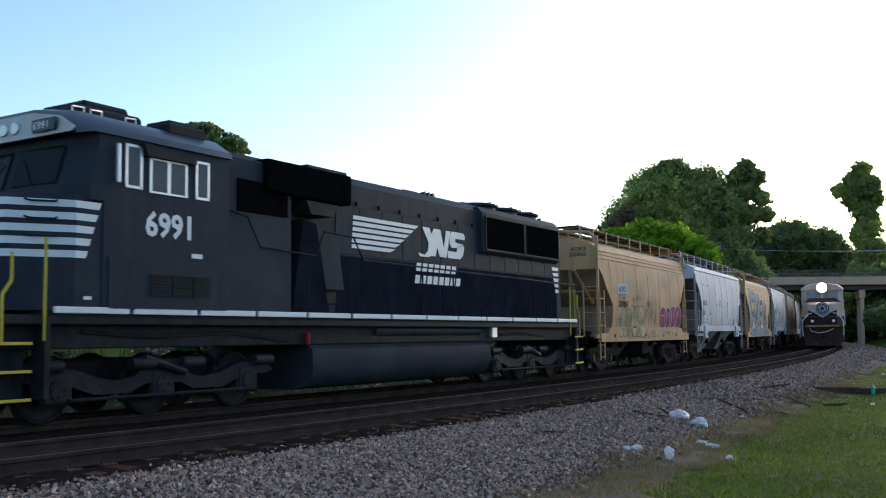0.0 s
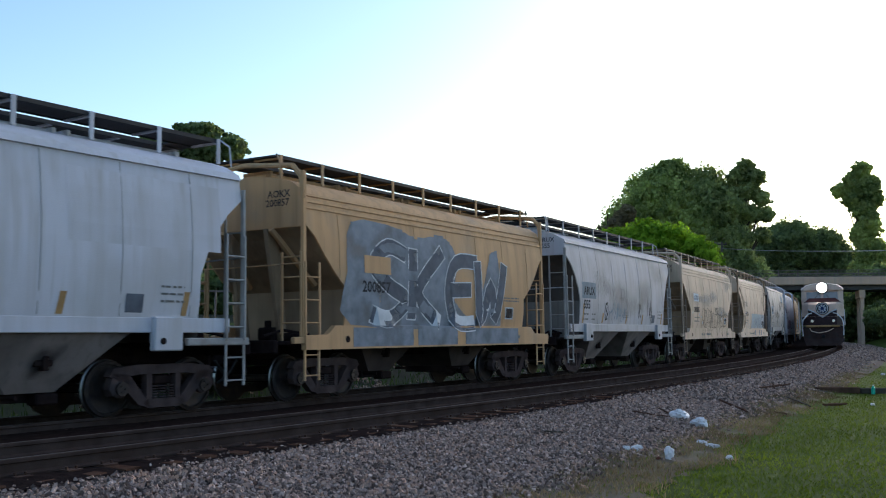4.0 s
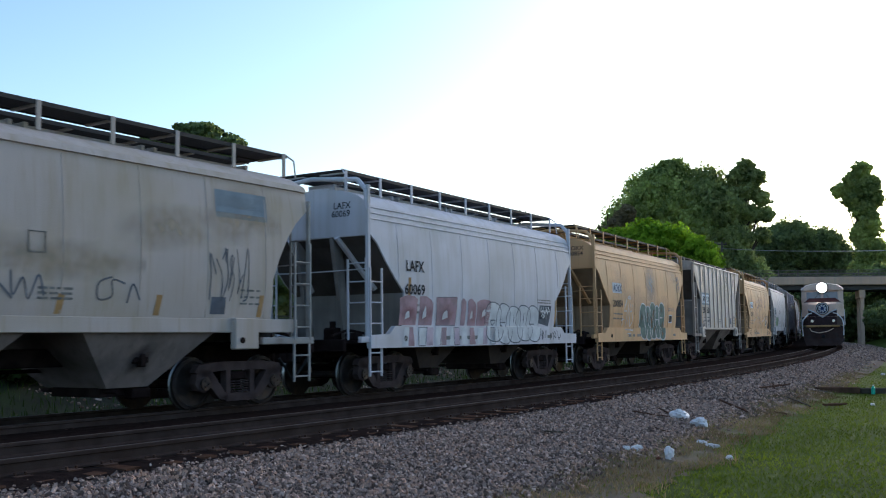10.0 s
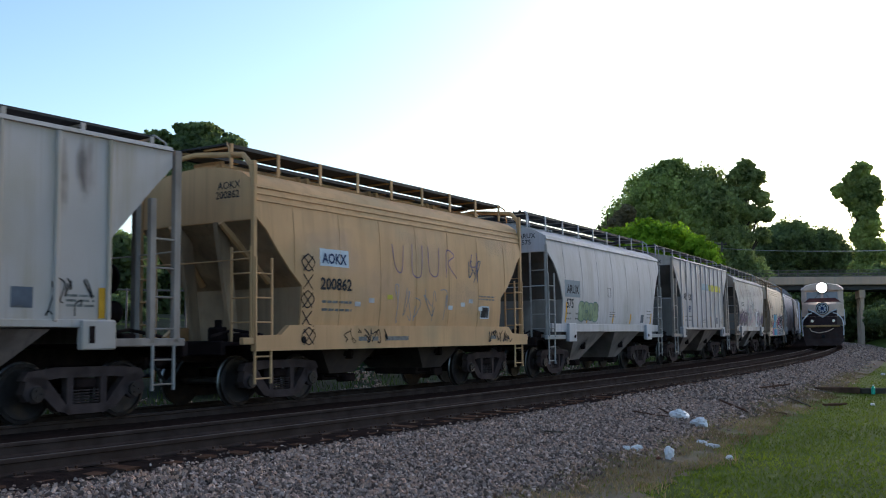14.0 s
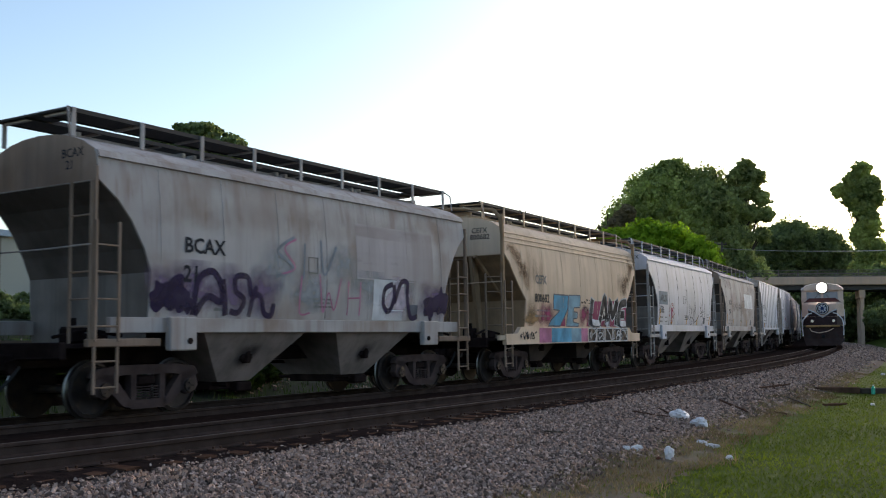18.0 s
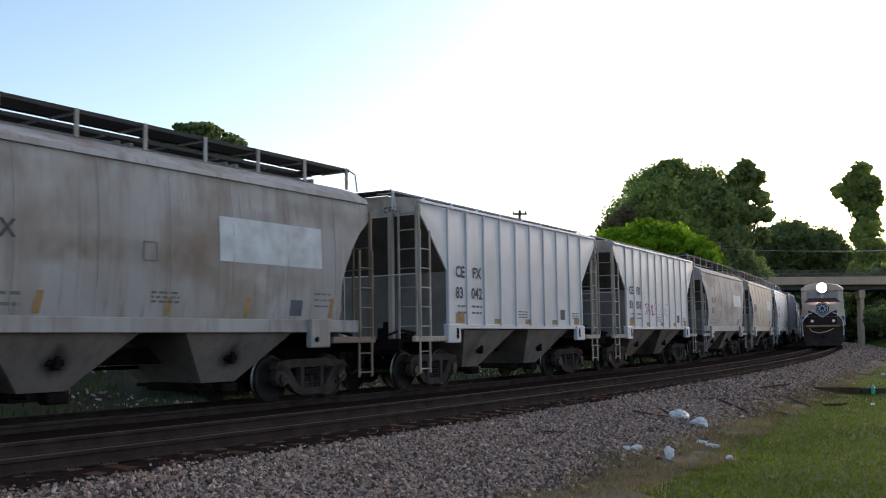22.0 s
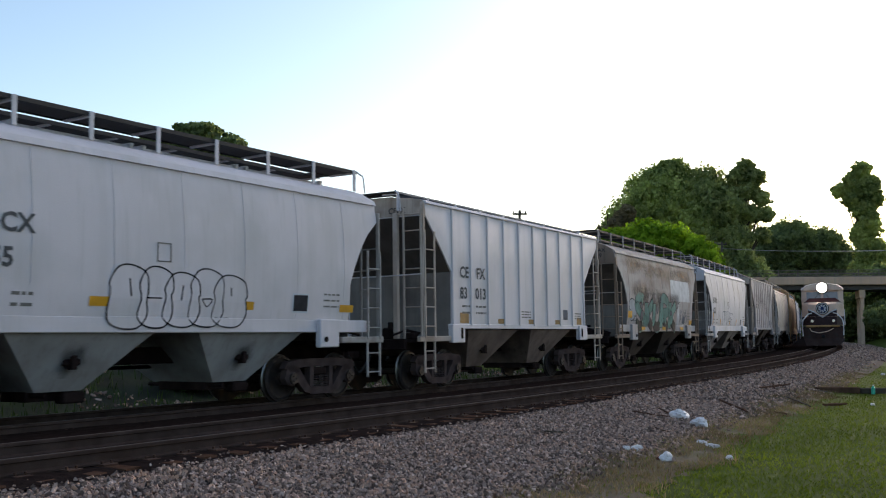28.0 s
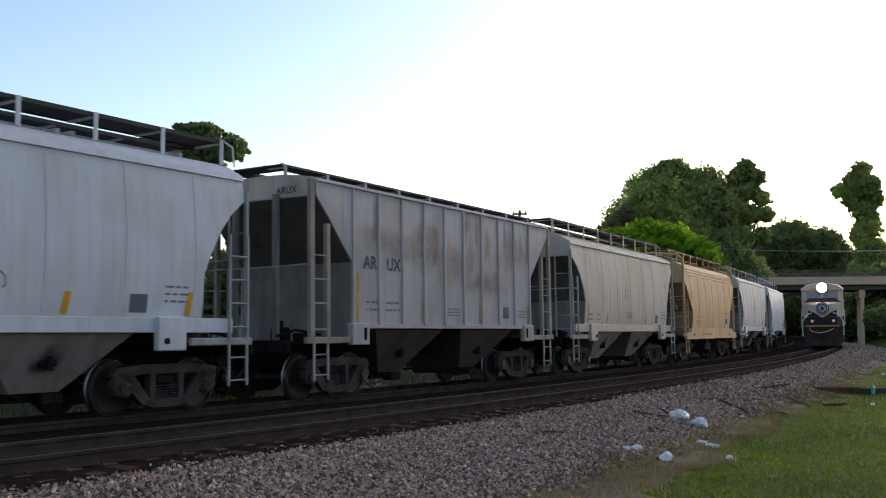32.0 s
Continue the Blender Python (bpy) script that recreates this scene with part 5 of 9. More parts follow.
        part("uncoupling_lever", Shape().pipe([(sg * 6.08, -1.35, 0.98), (sg * 6.10, -0.35, 0.98), (sg * 6.16, -0.12, 0.92)], 0.014), M["under"], car)
        part("air_hose", Shape().pipe([(sg * 6.02, 0.34, 0.92), (sg * 6.14, 0.32, 0.72), (sg * 6.34, 0.2, 0.60), (sg * 6.48, 0.08, 0.62)], 0.028), M["rubber"], car)
        coupler(car, sg)
        truck(car, sg * 4.17)


def hopper_car(kind, old=False):
    """One car of a kind, in plain white paint."""
    car = thing("covered_hopper_car", "", "hopper car")
    paint = M["white"]
    part("body", car_body(kind), paint, car, smooth=50)
    for sg in (-1, 1):
        # sloping sheet, coloured for grime and shade, and grimy bulkhead under each end
        e = EDGE[kind]
        rows = [(sg * (x - 0.004), y * (half(kind, z) - 0.03), z - 0.012) for x, z in e for y in (-1, 1)]
        low = [(sg * (e[0][0] + 0.012), y * (half(kind, LOW[kind]) - 0.03), 1.2) for y in (-1, 1)]
        top = [(sg * (e[0][0] + 0.012), y * (half(kind, e[0][1]) - 0.03), e[0][1] - 0.012) for y in (-1, 1)]
        vs = low + top + rows[2:]
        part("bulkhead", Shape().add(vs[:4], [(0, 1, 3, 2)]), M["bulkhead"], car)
        vs = vs[2:]
        fs = [(2 * i, 2 * i + 1, 2 * i + 3, 2 * i + 2) for i in range(len(vs) // 2 - 1)]
        # the dusty sheet that closes the end above the slope
        pts = ring(kind, sg * (e[-1][0] + 0.004), e[-1][1] + 0.01)
        part("end_sheet", Shape().add([(x, y * 0.985, z) for x, y, z in pts], [tuple(range(len(pts)))]), paint if kind == "A" else M["end_dust"], car)
        part("slope_sheet", Shape().add(vs, fs), M["end_grime_shade"], car)
    part("centre_sill", Shape().box(-6.0, 6.0, -0.2, 0.2, 0.82, 1.12, 0.02), M["under"], car)
    for side in (-1, 1):
        if kind == "A":
            y = side * 1.53
            prof = [(-5.45, 1.02), (5.62, 1.02), (5.62, 1.30), (4.75, 1.32), (4.5, 1.50), (-4.5, 1.50), (-4.75, 1.32), (-5.45, 1.30)]
            part("side_sill", Shape().prism(prof, y - 0.06, y + 0.06), paint, car)
            for z in (3.80, 3.93, 4.06):
                part("eave_bead", along(kind, z, 0.07, 0.022, side, 5.36), paint, car)
        elif kind == "B":
            y = side * 1.53
            part("side_sill", Shape().box(-5.3, 5.3, side * 1.40, side * 1.508, 1.36, 1.61, 0.012), paint, car)
            for sg in (-1, 1):
                part("bolster_bracket", Shape().box(sg * 3.55, sg * 4.15, y - 0.07, y + 0.07, 1.06, 1.62, 0.02), paint, car)
                part("jacking_pad", Shape().rod((sg * 3.72, y + side * 0.07, 1.22), (sg * 3.72, y + side * 0.09, 1.22), 0.055, 12), M["under"], car)
            part("eave_rail", along(kind, 4.10, 0.13, 0.05, side, 5.55), paint, car)
        else:
            y = side * 1.53
            part("side_sill", Shape().box(-4.3, 4.3, side * 1.44, side * 1.545, 1.44, 1.56, 0.012), paint, car)
            for i in range(10):
                x = -4.2 + 0.9333 * i
                z0 = floor_at(kind, x)
                part("side_post", Shape().box(x - 0.045, x + 0.045, side * 1.52, side * 1.568, max(1.5, z0), 4.40, 0.022), paint, car)
            for sg in (-1, 1):
                part("bolster_bracket", Shape().box(sg * 3.7, sg * 4.32, y - 0.07, y + 0.07, 1.10, 1.55, 0.02), paint, car)
                part("jacking_slot", Shape().box(sg * 3.82, sg * 3.92, y + side * 0.07, y + side * 0.08, 1.2, 1.46, 0.004), M["under"], car)
            part("eave_rail", along(kind, 4.38, 0.09, 0.05, side, 5.44), paint, car)
        if kind != "C":
            top = 3.78 if kind == "A" else 4.08
            for i in range(7):
                x = -4.35 + 1.45 * i
                lo = floor_at(kind, x) + 0.03
                part("weld_seam", follow(kind, x, np.linspace(lo, top, 6), 0.006, 0.008, side), paint, car)
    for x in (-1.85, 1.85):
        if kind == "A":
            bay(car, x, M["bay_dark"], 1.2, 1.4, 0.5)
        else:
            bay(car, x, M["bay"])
    roof_walk(car, kind, paint)
    brake_gear(car, kind)
    end_frame(car, kind, paint, old)
    return car


# ---- markings ----
def conform(verts, kind, proud, x0, z0):
    return [(x0 + x, -(max(half(kind, z0 + z), 1.59 if kind == "A" and z0 + z < 1.506 else 1.512 if kind == "B" and z0 + z < 1.615 else 0) + proud), z0 + z) for x, z in verts]


@functools.lru_cache(None)
def glyphs(text, wide, bold=0.012):
    cu = bpy.data.curves.new("lettering", "FONT")
    cu.body, cu.size, cu.space_character = text, 1.0, wide
    cu.resolution_u, cu.offset = 2, bold
    ob = bpy.data.objects.new("lettering", cu)
    me = ob.to_mesh()
    vs = [(v.co.x, v.co.y) for v in me.vertices]
    fs = [tuple(p.vertices) for p in me.polygons]
    bpy.data.objects.remove(ob)
    return vs, fs


def lettering(car, text, x, z, h, kind, material="black_mark", wide=1.0, stretch=1.0, proud=0.01, name="lettering"):
    """Letters h high, from x, with their foot at z, on the near side."""
    vs, fs = glyphs(text, wide, 0.026)
    k = h / 0.69
    me = bpy.data.meshes.new(name)
    me.from_pydata(conform([(a * k * stretch, b * k) for a, b in vs], kind, proud, x, z), [], fs)
    me.materials.append(M[material])
    ob = new(name, me)
    ob.parent = car
    return ob


def end_lettering(car, text, y, z, h, x, material="black_mark"):
    vs, fs = glyphs(text, 1.0)
    k = h / 0.69
    me = bpy.data.meshes.new("end_lettering")
    me.from_pydata([(x, y - a * k, z + b * k) for a, b in vs], [], fs)
    me.materials.append(M[material])
    ob = new("end_lettering", me)
    ob.parent = car
    return ob


def panel(car, x0, x1, z0, z1, kind, material, name="panel", proud=0.005, skew=0.0, n=4):
    vs, fs = [], []
    for i in range(n + 1):
        z = (z1 - z0) * i / n
        vs += [(skew * i / n, z), (x1 - x0 + skew * i / n, z)]
        if i:
            fs.append((2 * i - 2, 2 * i - 1, 2 * i + 1, 2 * i))
    me = bpy.data.meshes.new(name)
    me.from_pydata(conform(vs, kind, proud, x0, z0), [], fs)
    me.materials.append(M[material] if isinstance(material, str) else material)
    ob = new(name, me)
    ob.parent = car
    return ob


def bars(car, x, z, w, rows, kind, h=0.035, gap=0.075, material="faded_mark", seed=0):
    """Lines of small print that cannot be read."""
    rng = random.Random(seed)
    vs, fs = [], []
    for r in range(rows):
        a = 0.0
        while a < w:
            b = min(w, a + rng.uniform(0.06, 0.2))
            zz = -r * gap
            k = len(vs)
            vs += [(a, zz), (b, zz), (b, zz + h), (a, zz + h)]
            fs.append((k, k + 1, k + 2, k + 3))
            a = b + rng.uniform(0.02, 0.05)
    me = bpy.data.meshes.new("small_print")
    me.from_pydata(conform(vs, kind, 0.007, x, z), [], fs)
    me.materials.append(M[material])
    ob = new("small_print", me)
    ob.parent = car
    ob["kind"] = "stuff"


def smooth_path(pts, n=6, closed=False):
    out = []
    m = len(pts)
    for i in range(m if closed else m - 1):
        p = [Vector(pts[(i + k) % m] if closed else pts[min(max(i + k, 0), m - 1)]) for k in (-1, 0, 1, 2)]
        for j in range(n):
            t = j / n
            out.append(0.5 * (2 * p[1] + (p[2] - p[0]) * t + (2 * p[0] - 5 * p[1] + 4 * p[2] - p[3]) * t * t + (3 * p[1] - p[0] - 3 * p[2] + p[3]) * t ** 3))
    out.append(Vector(pts[0] if closed else pts[-1]))
    return out


def ribbon_into(vs, fs, path, w):
    k0 = len(vs)
    for i, p in enumerate(path):
        d = (path[min(i + 1, len(path) - 1)] - path[max(i - 1, 0)])
        d = Vector((d.y, -d.x)).normalized() * w if d.length > 1e-6 else Vector((w, 0))
        vs += [tuple(p - d), tuple(p + d)]
        if i:
            a = k0 + 2 * i
            fs.append((a - 2, a - 1, a + 1, a))


def soft(name):
    """The same paint, misted out towards the rim of its patch."""
    key = "soft_" + name
    if key not in M:
        m = M[key] = M[name].copy()
        m.name = "misted_" + m.name
        nd, ln = m.node_tree.nodes, m.node_tree.links
        at, tc, nz, mu, cl = nd.new("ShaderNodeAttribute"), nd.new("ShaderNodeTexCoord"), nd.new("ShaderNodeTexNoise"), nd.new("ShaderNodeMath"), nd.new("ShaderNodeMath")
        at.attribute_name = "cover"
        nz.inputs["Scale"].default_value, nz.inputs["Detail"].default_value = 5.0, 5.0
        ln.new(tc.outputs["Object"], nz.inputs["Vector"])
        mu.operation, cl.operation = "MULTIPLY", "MULTIPLY"
        cl.inputs[1].default_value, cl.use_clamp = 1.9, True
        ln.new(at.outputs["Fac"], mu.inputs[0])
        ln.new(nz.outputs[0], mu.inputs[1])
        ln.new(mu.outputs[0], cl.inputs[0])
        ln.new(cl.outputs[0], nd["Principled BSDF"].inputs["Alpha"])
    return key


def mist(car, kind, x, z, w, h, material, seed, proud=0.004, name="stain", strength=1.0, at=None):
    """An uneven patch that thins out to nothing at its rim."""
    rng = random.Random(seed)
    lumps = [(rng.uniform(0, 6.283), rng.uniform(0.04, 0.14)) for _ in range(4)]
    nx, nz = 9, max(7, int(h / 0.11))
    vs, cover, fs = [], [], []
    for j in range(nz + 1):
        for i in range(nx + 1):
            u, v = 2 * i / nx - 1, 2 * j / nz - 1
            t = math.atan2(v, u)
            r = math.hypot(u, v) * (1 + sum(q * math.sin((k + 2) * t + p) for k, (p, q) in enumerate(lumps)))
            vs.append((w * (u + 1) / 2, h * (v + 1) / 2))
            cover.append(strength * max(0.0, 1 - r * r) ** 1.3)
    for j in range(nz):
        for i in range(nx):
            k = j * (nx + 1) + i
            if max(cover[k], cover[k + 1], cover[k + nx + 1], cover[k + nx + 2]) > 0:
                fs.append((k, k + 1, k + nx + 2, k + nx + 1))
    me = bpy.data.meshes.new(name)
    me.from_pydata([at(x + a, z + b) for a, b in vs] if at else conform(vs, kind, proud, x, z), [], fs)
    me.attributes.new("cover", "FLOAT", "POINT").data.foreach_set("value", cover)
    me.materials.append(M[soft(material)])
    ob = new(name, me)
    ob.parent = car
    ob["kind"] = "stuff"
    return ob


def blob_into(vs, fs, path):
    c = sum(path, Vector((0, 0))) / len(path)
    k0 = len(vs)
    vs.append(tuple(c))
    n = len(path) - 1
    for f in (0.5, 1.0):
        vs += [tuple(c + (p - c) * f) for p in path[:-1]]
    for i in range(n):
        j = (i + 1) % n
        fs.append((k0, k0 + 1 + i, k0 + 1 + j))
        fs.append((k0 + 1 + i, k0 + 1 + n + i, k0 + 1 + n + j, k0 + 1 + j))


def spray(car, kind, x, z, vs, fs, material, proud, name="graffiti"):
    me = bpy.data.meshes.new(name)
    me.from_pydata(conform(vs, kind, proud, x, z), [], fs)
    me.materials.append(M[material])
    ob = new(name, me)
    ob.parent = car
    if name in ("graffiti", "graffiti_outline"):
        ob["kind"] = "stuff"
    return ob


def tag(car, kind, x, z, w, h, n, material, seed, width=0.018):
    """Looping spray-can strokes, n of them side by side."""
    rng = random.Random(seed)
    vs, fs = [], []
    step = w / n
    for i in range(n):
        pts = [(step * (i + rng.uniform(-0.1, 1.1)), h * rng.uniform(0, 1)) for _ in range(rng.randint(3, 5))]
        pts.insert(0, (step * (i + rng.uniform(0, 0.3)), h * rng.choice((0.02, 0.95))))
        ribbon_into(vs, fs, smooth_path(pts, 5), width * rng.uniform(0.7, 1.2))
    return spray(car, kind, x, z, vs, fs, material, 0.011)


def scan_into(vs, fs, path, z, dz=0.06):
    """Fills any outline with level strips; one of them breaks at the ledge of the sill."""
    zs = [p[1] for p in path]
    levels = sorted({round(k * dz, 4) for k in range(int(min(zs) / dz) - 1, int(max(zs) / dz) + 2)} | {1.502 - z, 1.509 - z, 1.612 - z, 1.618 - z, min(zs), max(zs)})
    levels = [v for v in levels if min(zs) <= v <= max(zs)]

    def cuts(v):
        return sorted(a[0] + (b[0] - a[0]) * (v - a[1]) / (b[1] - a[1]) for a, b in zip(path, path[1:] + path[:1]) if (a[1] > v) != (b[1] > v))
    for lo, hi in zip(levels, levels[1:]):
        if hi - lo < 1e-5:
            continue
        e = (hi - lo) * 0.02
        p, q = cuts(lo + e), cuts(hi - e)
        if len(p) != len(q):
            p = q = cuts((lo + hi) / 2)
        for j in range(0, len(p) - 1, 2):
            k = len(vs)
            vs += [(p[j], lo), (p[j + 1], lo), (q[j + 1], hi), (q[j], hi)]
            fs.append((k, k + 1, k + 2, k + 3))


def sprayed(car, kind, x, z, outline, fill, line=None, width=0.02, proud=0.008, round_off=0):
    """One sprayed shape: a filled outline and its contour. round_off: how far its corners are smoothed."""
    path = smooth_path(outline, round_off, True)[:-1] if round_off else [Vector(p) for p in outline]
    if fill:
        vs, fs = [], []
        scan_into(vs, fs, [tuple(p) for p in path], z)
        spray(car, kind, x, z, vs, fs, fill, proud)
    if line:
        vs, fs = [], []
        fine = smooth_path(outline, round_off, True) if round_off else [a.lerp(b, t / 5) for a, b in zip(path, path[1:] + path[:1]) for t in range(5)] + [path[0]]
        ribbon_into(vs, fs, fine, width)
        spray(car, kind, x, z, vs, fs, line, proud + 0.003, "graffiti_outline")


def strokes(car, kind, x, z, lines, material, width, proud=0.012, n=6):
    """Free spray-can lines; lines holds short runs of (x, z)."""
    vs, fs = [], []
    for pts in lines:
        ribbon_into(vs, fs, smooth_path(pts, n), width)
    return spray(car, kind, x, z, vs, fs, material, proud)


def throwup(car, kind, x, z, w, h, n, fill, line, seed, width=0.02, rise=0.0, marks=True):
    """Rounded columns that lap over one another like bubble letters."""
    rng = random.Random(seed)
    step = w / n
    for i in range(n):
        cx, hw = step * (i + 0.5), step * rng.uniform(0.6, 0.78)
        b, t = h * rng.uniform(0.0, 0.07), h * rng.uniform(0.88, 1.0) + rise * cx
        m1, m2 = rng.uniform(0.42, 0.58), rng.uniform(0.42, 0.58)
        pinch = rng.uniform(0.86, 1.0)
        pts = [(cx - 0.45 * hw, b), (cx - hw, b + 0.14 * h), (cx - hw * pinch, b + (t - b) * m1), (cx - hw * 0.97, t - 0.25 * h), (cx - 0.55 * hw, t - 0.03 * h), (cx + 0.15 * hw, t),
               (cx + 0.85 * hw, t - 0.11 * h), (cx + hw * 0.98, t - 0.34 * h), (cx + hw * pinch, b + (t - b) * m2), (cx + hw, b + 0.2 * h), (cx + 0.5 * hw, b)]
        proud = 0.008 + 0.0012 * i
        if fill:
            sprayed(car, kind, x, z, pts, fill, line, width, proud, 4)
        else:
            vs, fs = [], []
            ribbon_into(vs, fs, smooth_path(pts[1:] if i % 2 else pts[:9], 4), width)
            spray(car, kind, x, z, vs, fs, line, proud, "graffiti_outline")
        if marks:
            mid = b + (t - b) * rng.uniform(0.45, 0.6)
            pick = rng.choice((0, 1, 2, 2))
            runs = ([[(cx - 0.5 * hw, mid), (cx + 0.3 * hw, mid)]], [[(cx - 0.3 * hw, mid), (cx + 0.3 * hw, mid), (cx, mid - 0.12 * h), (cx - 0.3 * hw, mid)]], [[(cx, t - 0.2 * h), (cx + rng.uniform(-0.2, 0.2) * hw, mid)]])[pick]
            strokes(car, kind, x, z, runs, line, width, proud + 0.004, 3)


def weather(car, kind, seed, n, x0, x1, z0, z1, material, strength, high=(0.6, 1.3)):
    """A row of broad misty patches of rust or dust along a stretch of the side."""
    rng = random.Random(seed)
    step = (x1 - x0) / n
    for j in range(n):
        w, h = step * rng.uniform(1.2, 1.7), min(rng.uniform(*high), z1 - z0)
        x, z = max(-5.2, min(5.2 - w, x0 + step * (j + 0.5) - w / 2)), rng.uniform(z0, z1 - h)
        z = max(z, floor_at(kind, x), floor_at(kind, x + w))
        h = min(h, PROF[kind][-5][0] - 0.05 - z)
        if h > 0.25:
            mist(car, kind, x, z, w, h, material, rng.randint(0, 9999), 0.004 + 0.0005 * (j % 2), "stain", strength * rng.uniform(0.7, 1.2))


STROKES = {
    "A": [[(0, 0), (0.25, 0.6), (0.5, 1), (0.75, 0.6), (1, 0)], [(0.15, 0.35), (0.85, 0.4)]],
    "B": [[(0.1, 0), (0.1, 1), (0.7, 0.95), (0.8, 0.72), (0.2, 0.55), (0.9, 0.45), (0.9, 0.1), (0.1, 0)]],
    "E": [[(1, 1), (0.3, 0.95), (0.1, 0.5), (0.3, 0.05), (1, 0.0)], [(0.15, 0.5), (0.8, 0.52)]],
    "K": [[(0.1, 0), (0.12, 1)], [(0.95, 1), (0.25, 0.45), (1, 0)]],
    "L": [[(0.1, 1), (0.08, 0.1), (0.95, 0.02)]],
    "M": [[(0, 0), (0.12, 1), (0.5, 0.35), (0.88, 1), (1, 0)]],
    "O": [[(0.5, 1), (0.05, 0.75), (0.05, 0.25), (0.5, 0), (0.95, 0.25), (0.95, 0.75), (0.5, 1)]],
    "R": [[(0.1, 0), (0.1, 1), (0.8, 0.95), (0.85, 0.6), (0.2, 0.5), (1, 0)]],
    "S": [[(0.95, 0.9), (0.4, 1), (0.08, 0.75), (0.5, 0.5), (0.95, 0.25), (0.6, 0), (0.05, 0.1)]],
    "T": [[(0, 0.95), (1, 1)], [(0.5, 0.95), (0.45, 0)]],
    "U": [[(0.05, 1), (0.1, 0.2), (0.5, 0), (0.9, 0.2), (0.95, 1)]],
    "W": [[(0, 1), (0.2, 0), (0.5, 0.65), (0.8, 0), (1, 1)]],
    "Z": [[(0.05, 0.95), (0.95, 1), (0.1, 0.05), (1, 0.02)]],
}


def piece(car, kind, x, z, w, h, text, fill, line, seed, fat=0.09, rim=0.04, lean=0.1):
    """Fat sprayed letters with a rim, side by side; each letter is a part."""
    rng = random.Random(seed)
    step = w / len(text)
    for i, ch in enumerate(text):
        x0, z0, hh = step * i + rng.uniform(-0.05, 0.05) * step, rng.uniform(0, 0.08) * h, h * rng.uniform(0.88, 1.05)
        ov, of, fv, ff = [], [], [], []
        for st in STROKES[ch]:
            pts = [(x0 + (a + rng.uniform(-0.05, 0.05)) * step * 0.92 + lean * b * h, z0 + (b + rng.uniform(-0.04, 0.04)) * hh) for a, b in st]
            path = smooth_path(pts, 4)
            ends = [path[0] + (path[0] - path[1]).normalized() * rim] + path + [path[-1] + (path[-1] - path[-2]).normalized() * rim]
            ribbon_into(ov, of, ends, fat + rim)
            ribbon_into(fv, ff, path, fat)
        o = spray(car, kind, x, z, ov, of, line, 0.009 + 0.0014 * i, "graffiti_letter")
        if fill:
            spray(o, kind, x, z, fv, ff, fill, 0.0098 + 0.0014 * i, "letter_fill")


def blot(car, kind, x, z, w, h, material, seed, proud=0.006, name="rust_patch"):
    """An uneven stain."""
    rng = random.Random(seed)
    pts = []
    for k in range(16):
        a = 6.2832 * k / 16
        q = rng.uniform(0.6, 1.1)
        pts.append((w * 0.5 * (1 + q * math.cos(a)), h * 0.5 * (1 + q * math.sin(a) * rng.uniform(0.8, 1.2))))
    vs, fs = [], []
    blob_into(vs, fs, smooth_path(pts, 3, True))
    return spray(car, kind, x, z, vs, fs, material, proud, name)


def repaint(car, paint):
    for o in car.children_recursive:
        for sl in o.material_slots:
            if sl.material == M["white"]:
                sl.link = "OBJECT"
                sl.material = paint


# ================= locomotives =================
LOCO_R = 0.508


def loco_wheelset_mesh():
    sh = Shape()
    for sg in (-1, 1):
        prof = [(0.12, 0.70), (0.45, 0.695), (0.535, 0.685), (0.535, 0.715), (0.51, 0.73), (0.508, 0.81), (0.45, 0.83), (0.43, 0.80), (0.26, 0.78), (0.15, 0.82)]
        sh.lathe([(r, sg * y) for r, y in prof], 30)
        sh.rod((0, sg * 1.12, 0), (0, sg * 1.2, 0), 0.16, 16)
        for k in range(4):
            a = 1.571 * k
            sh.rod((0.1 * math.cos(a), sg * 1.19, 0.1 * math.sin(a)), (0.1 * math.cos(a), sg * 1.215, 0.1 * math.sin(a)), 0.022, 6)
    sh.rod((0, -1.15, 0), (0, 1.15, 0), 0.09, 12)
    return sh.mesh("wheelset", M["loco_under"], 40)


def loco_frame_mesh(side):
    sh = Shape()
    for sg in (side,):
        y0, y1 = sg * 1.02, sg * 1.16
        sh.prism([(-2.75, 0.66), (-2.6, 0.80), (-2.2, 0.84), (-1.75, 0.80), (-1.35, 0.66), (-0.95, 0.60), (-0.6, 0.66), (-0.35, 0.92), (0.35, 0.92), (0.6, 0.66), (0.95, 0.60), (1.35, 0.66), (1.75, 0.80), (2.2, 0.84), (2.6, 0.80), (2.75, 0.66), (2.5, 0.60), (2.0, 0.62), (1.7, 0.50), (1.4, 0.40), (0.7, 0.40), (0.42, 0.52), (0, 0.56), (-0.42, 0.52), (-0.7, 0.40), (-1.4, 0.40), (-1.7, 0.50), (-2.0, 0.62), (-2.5, 0.60)], y0, y1)
        for x in (-2.07, 0, 2.07):
            sh.box(x - 0.27, x + 0.27, sg * 1.05, sg * 1.18, LOCO_R - 0.24, LOCO_R + 0.26, 0.05)
        for x in (-1.03, 1.03):
            for dx in (-0.22, 0, 0.22):
                sh.rod((x + dx, sg * 1.15, 0.55), (x + dx, sg * 1.165, 0.55), 0.035, 8)
    return sh.mesh("truck_frame", M["loco_under"], 35)


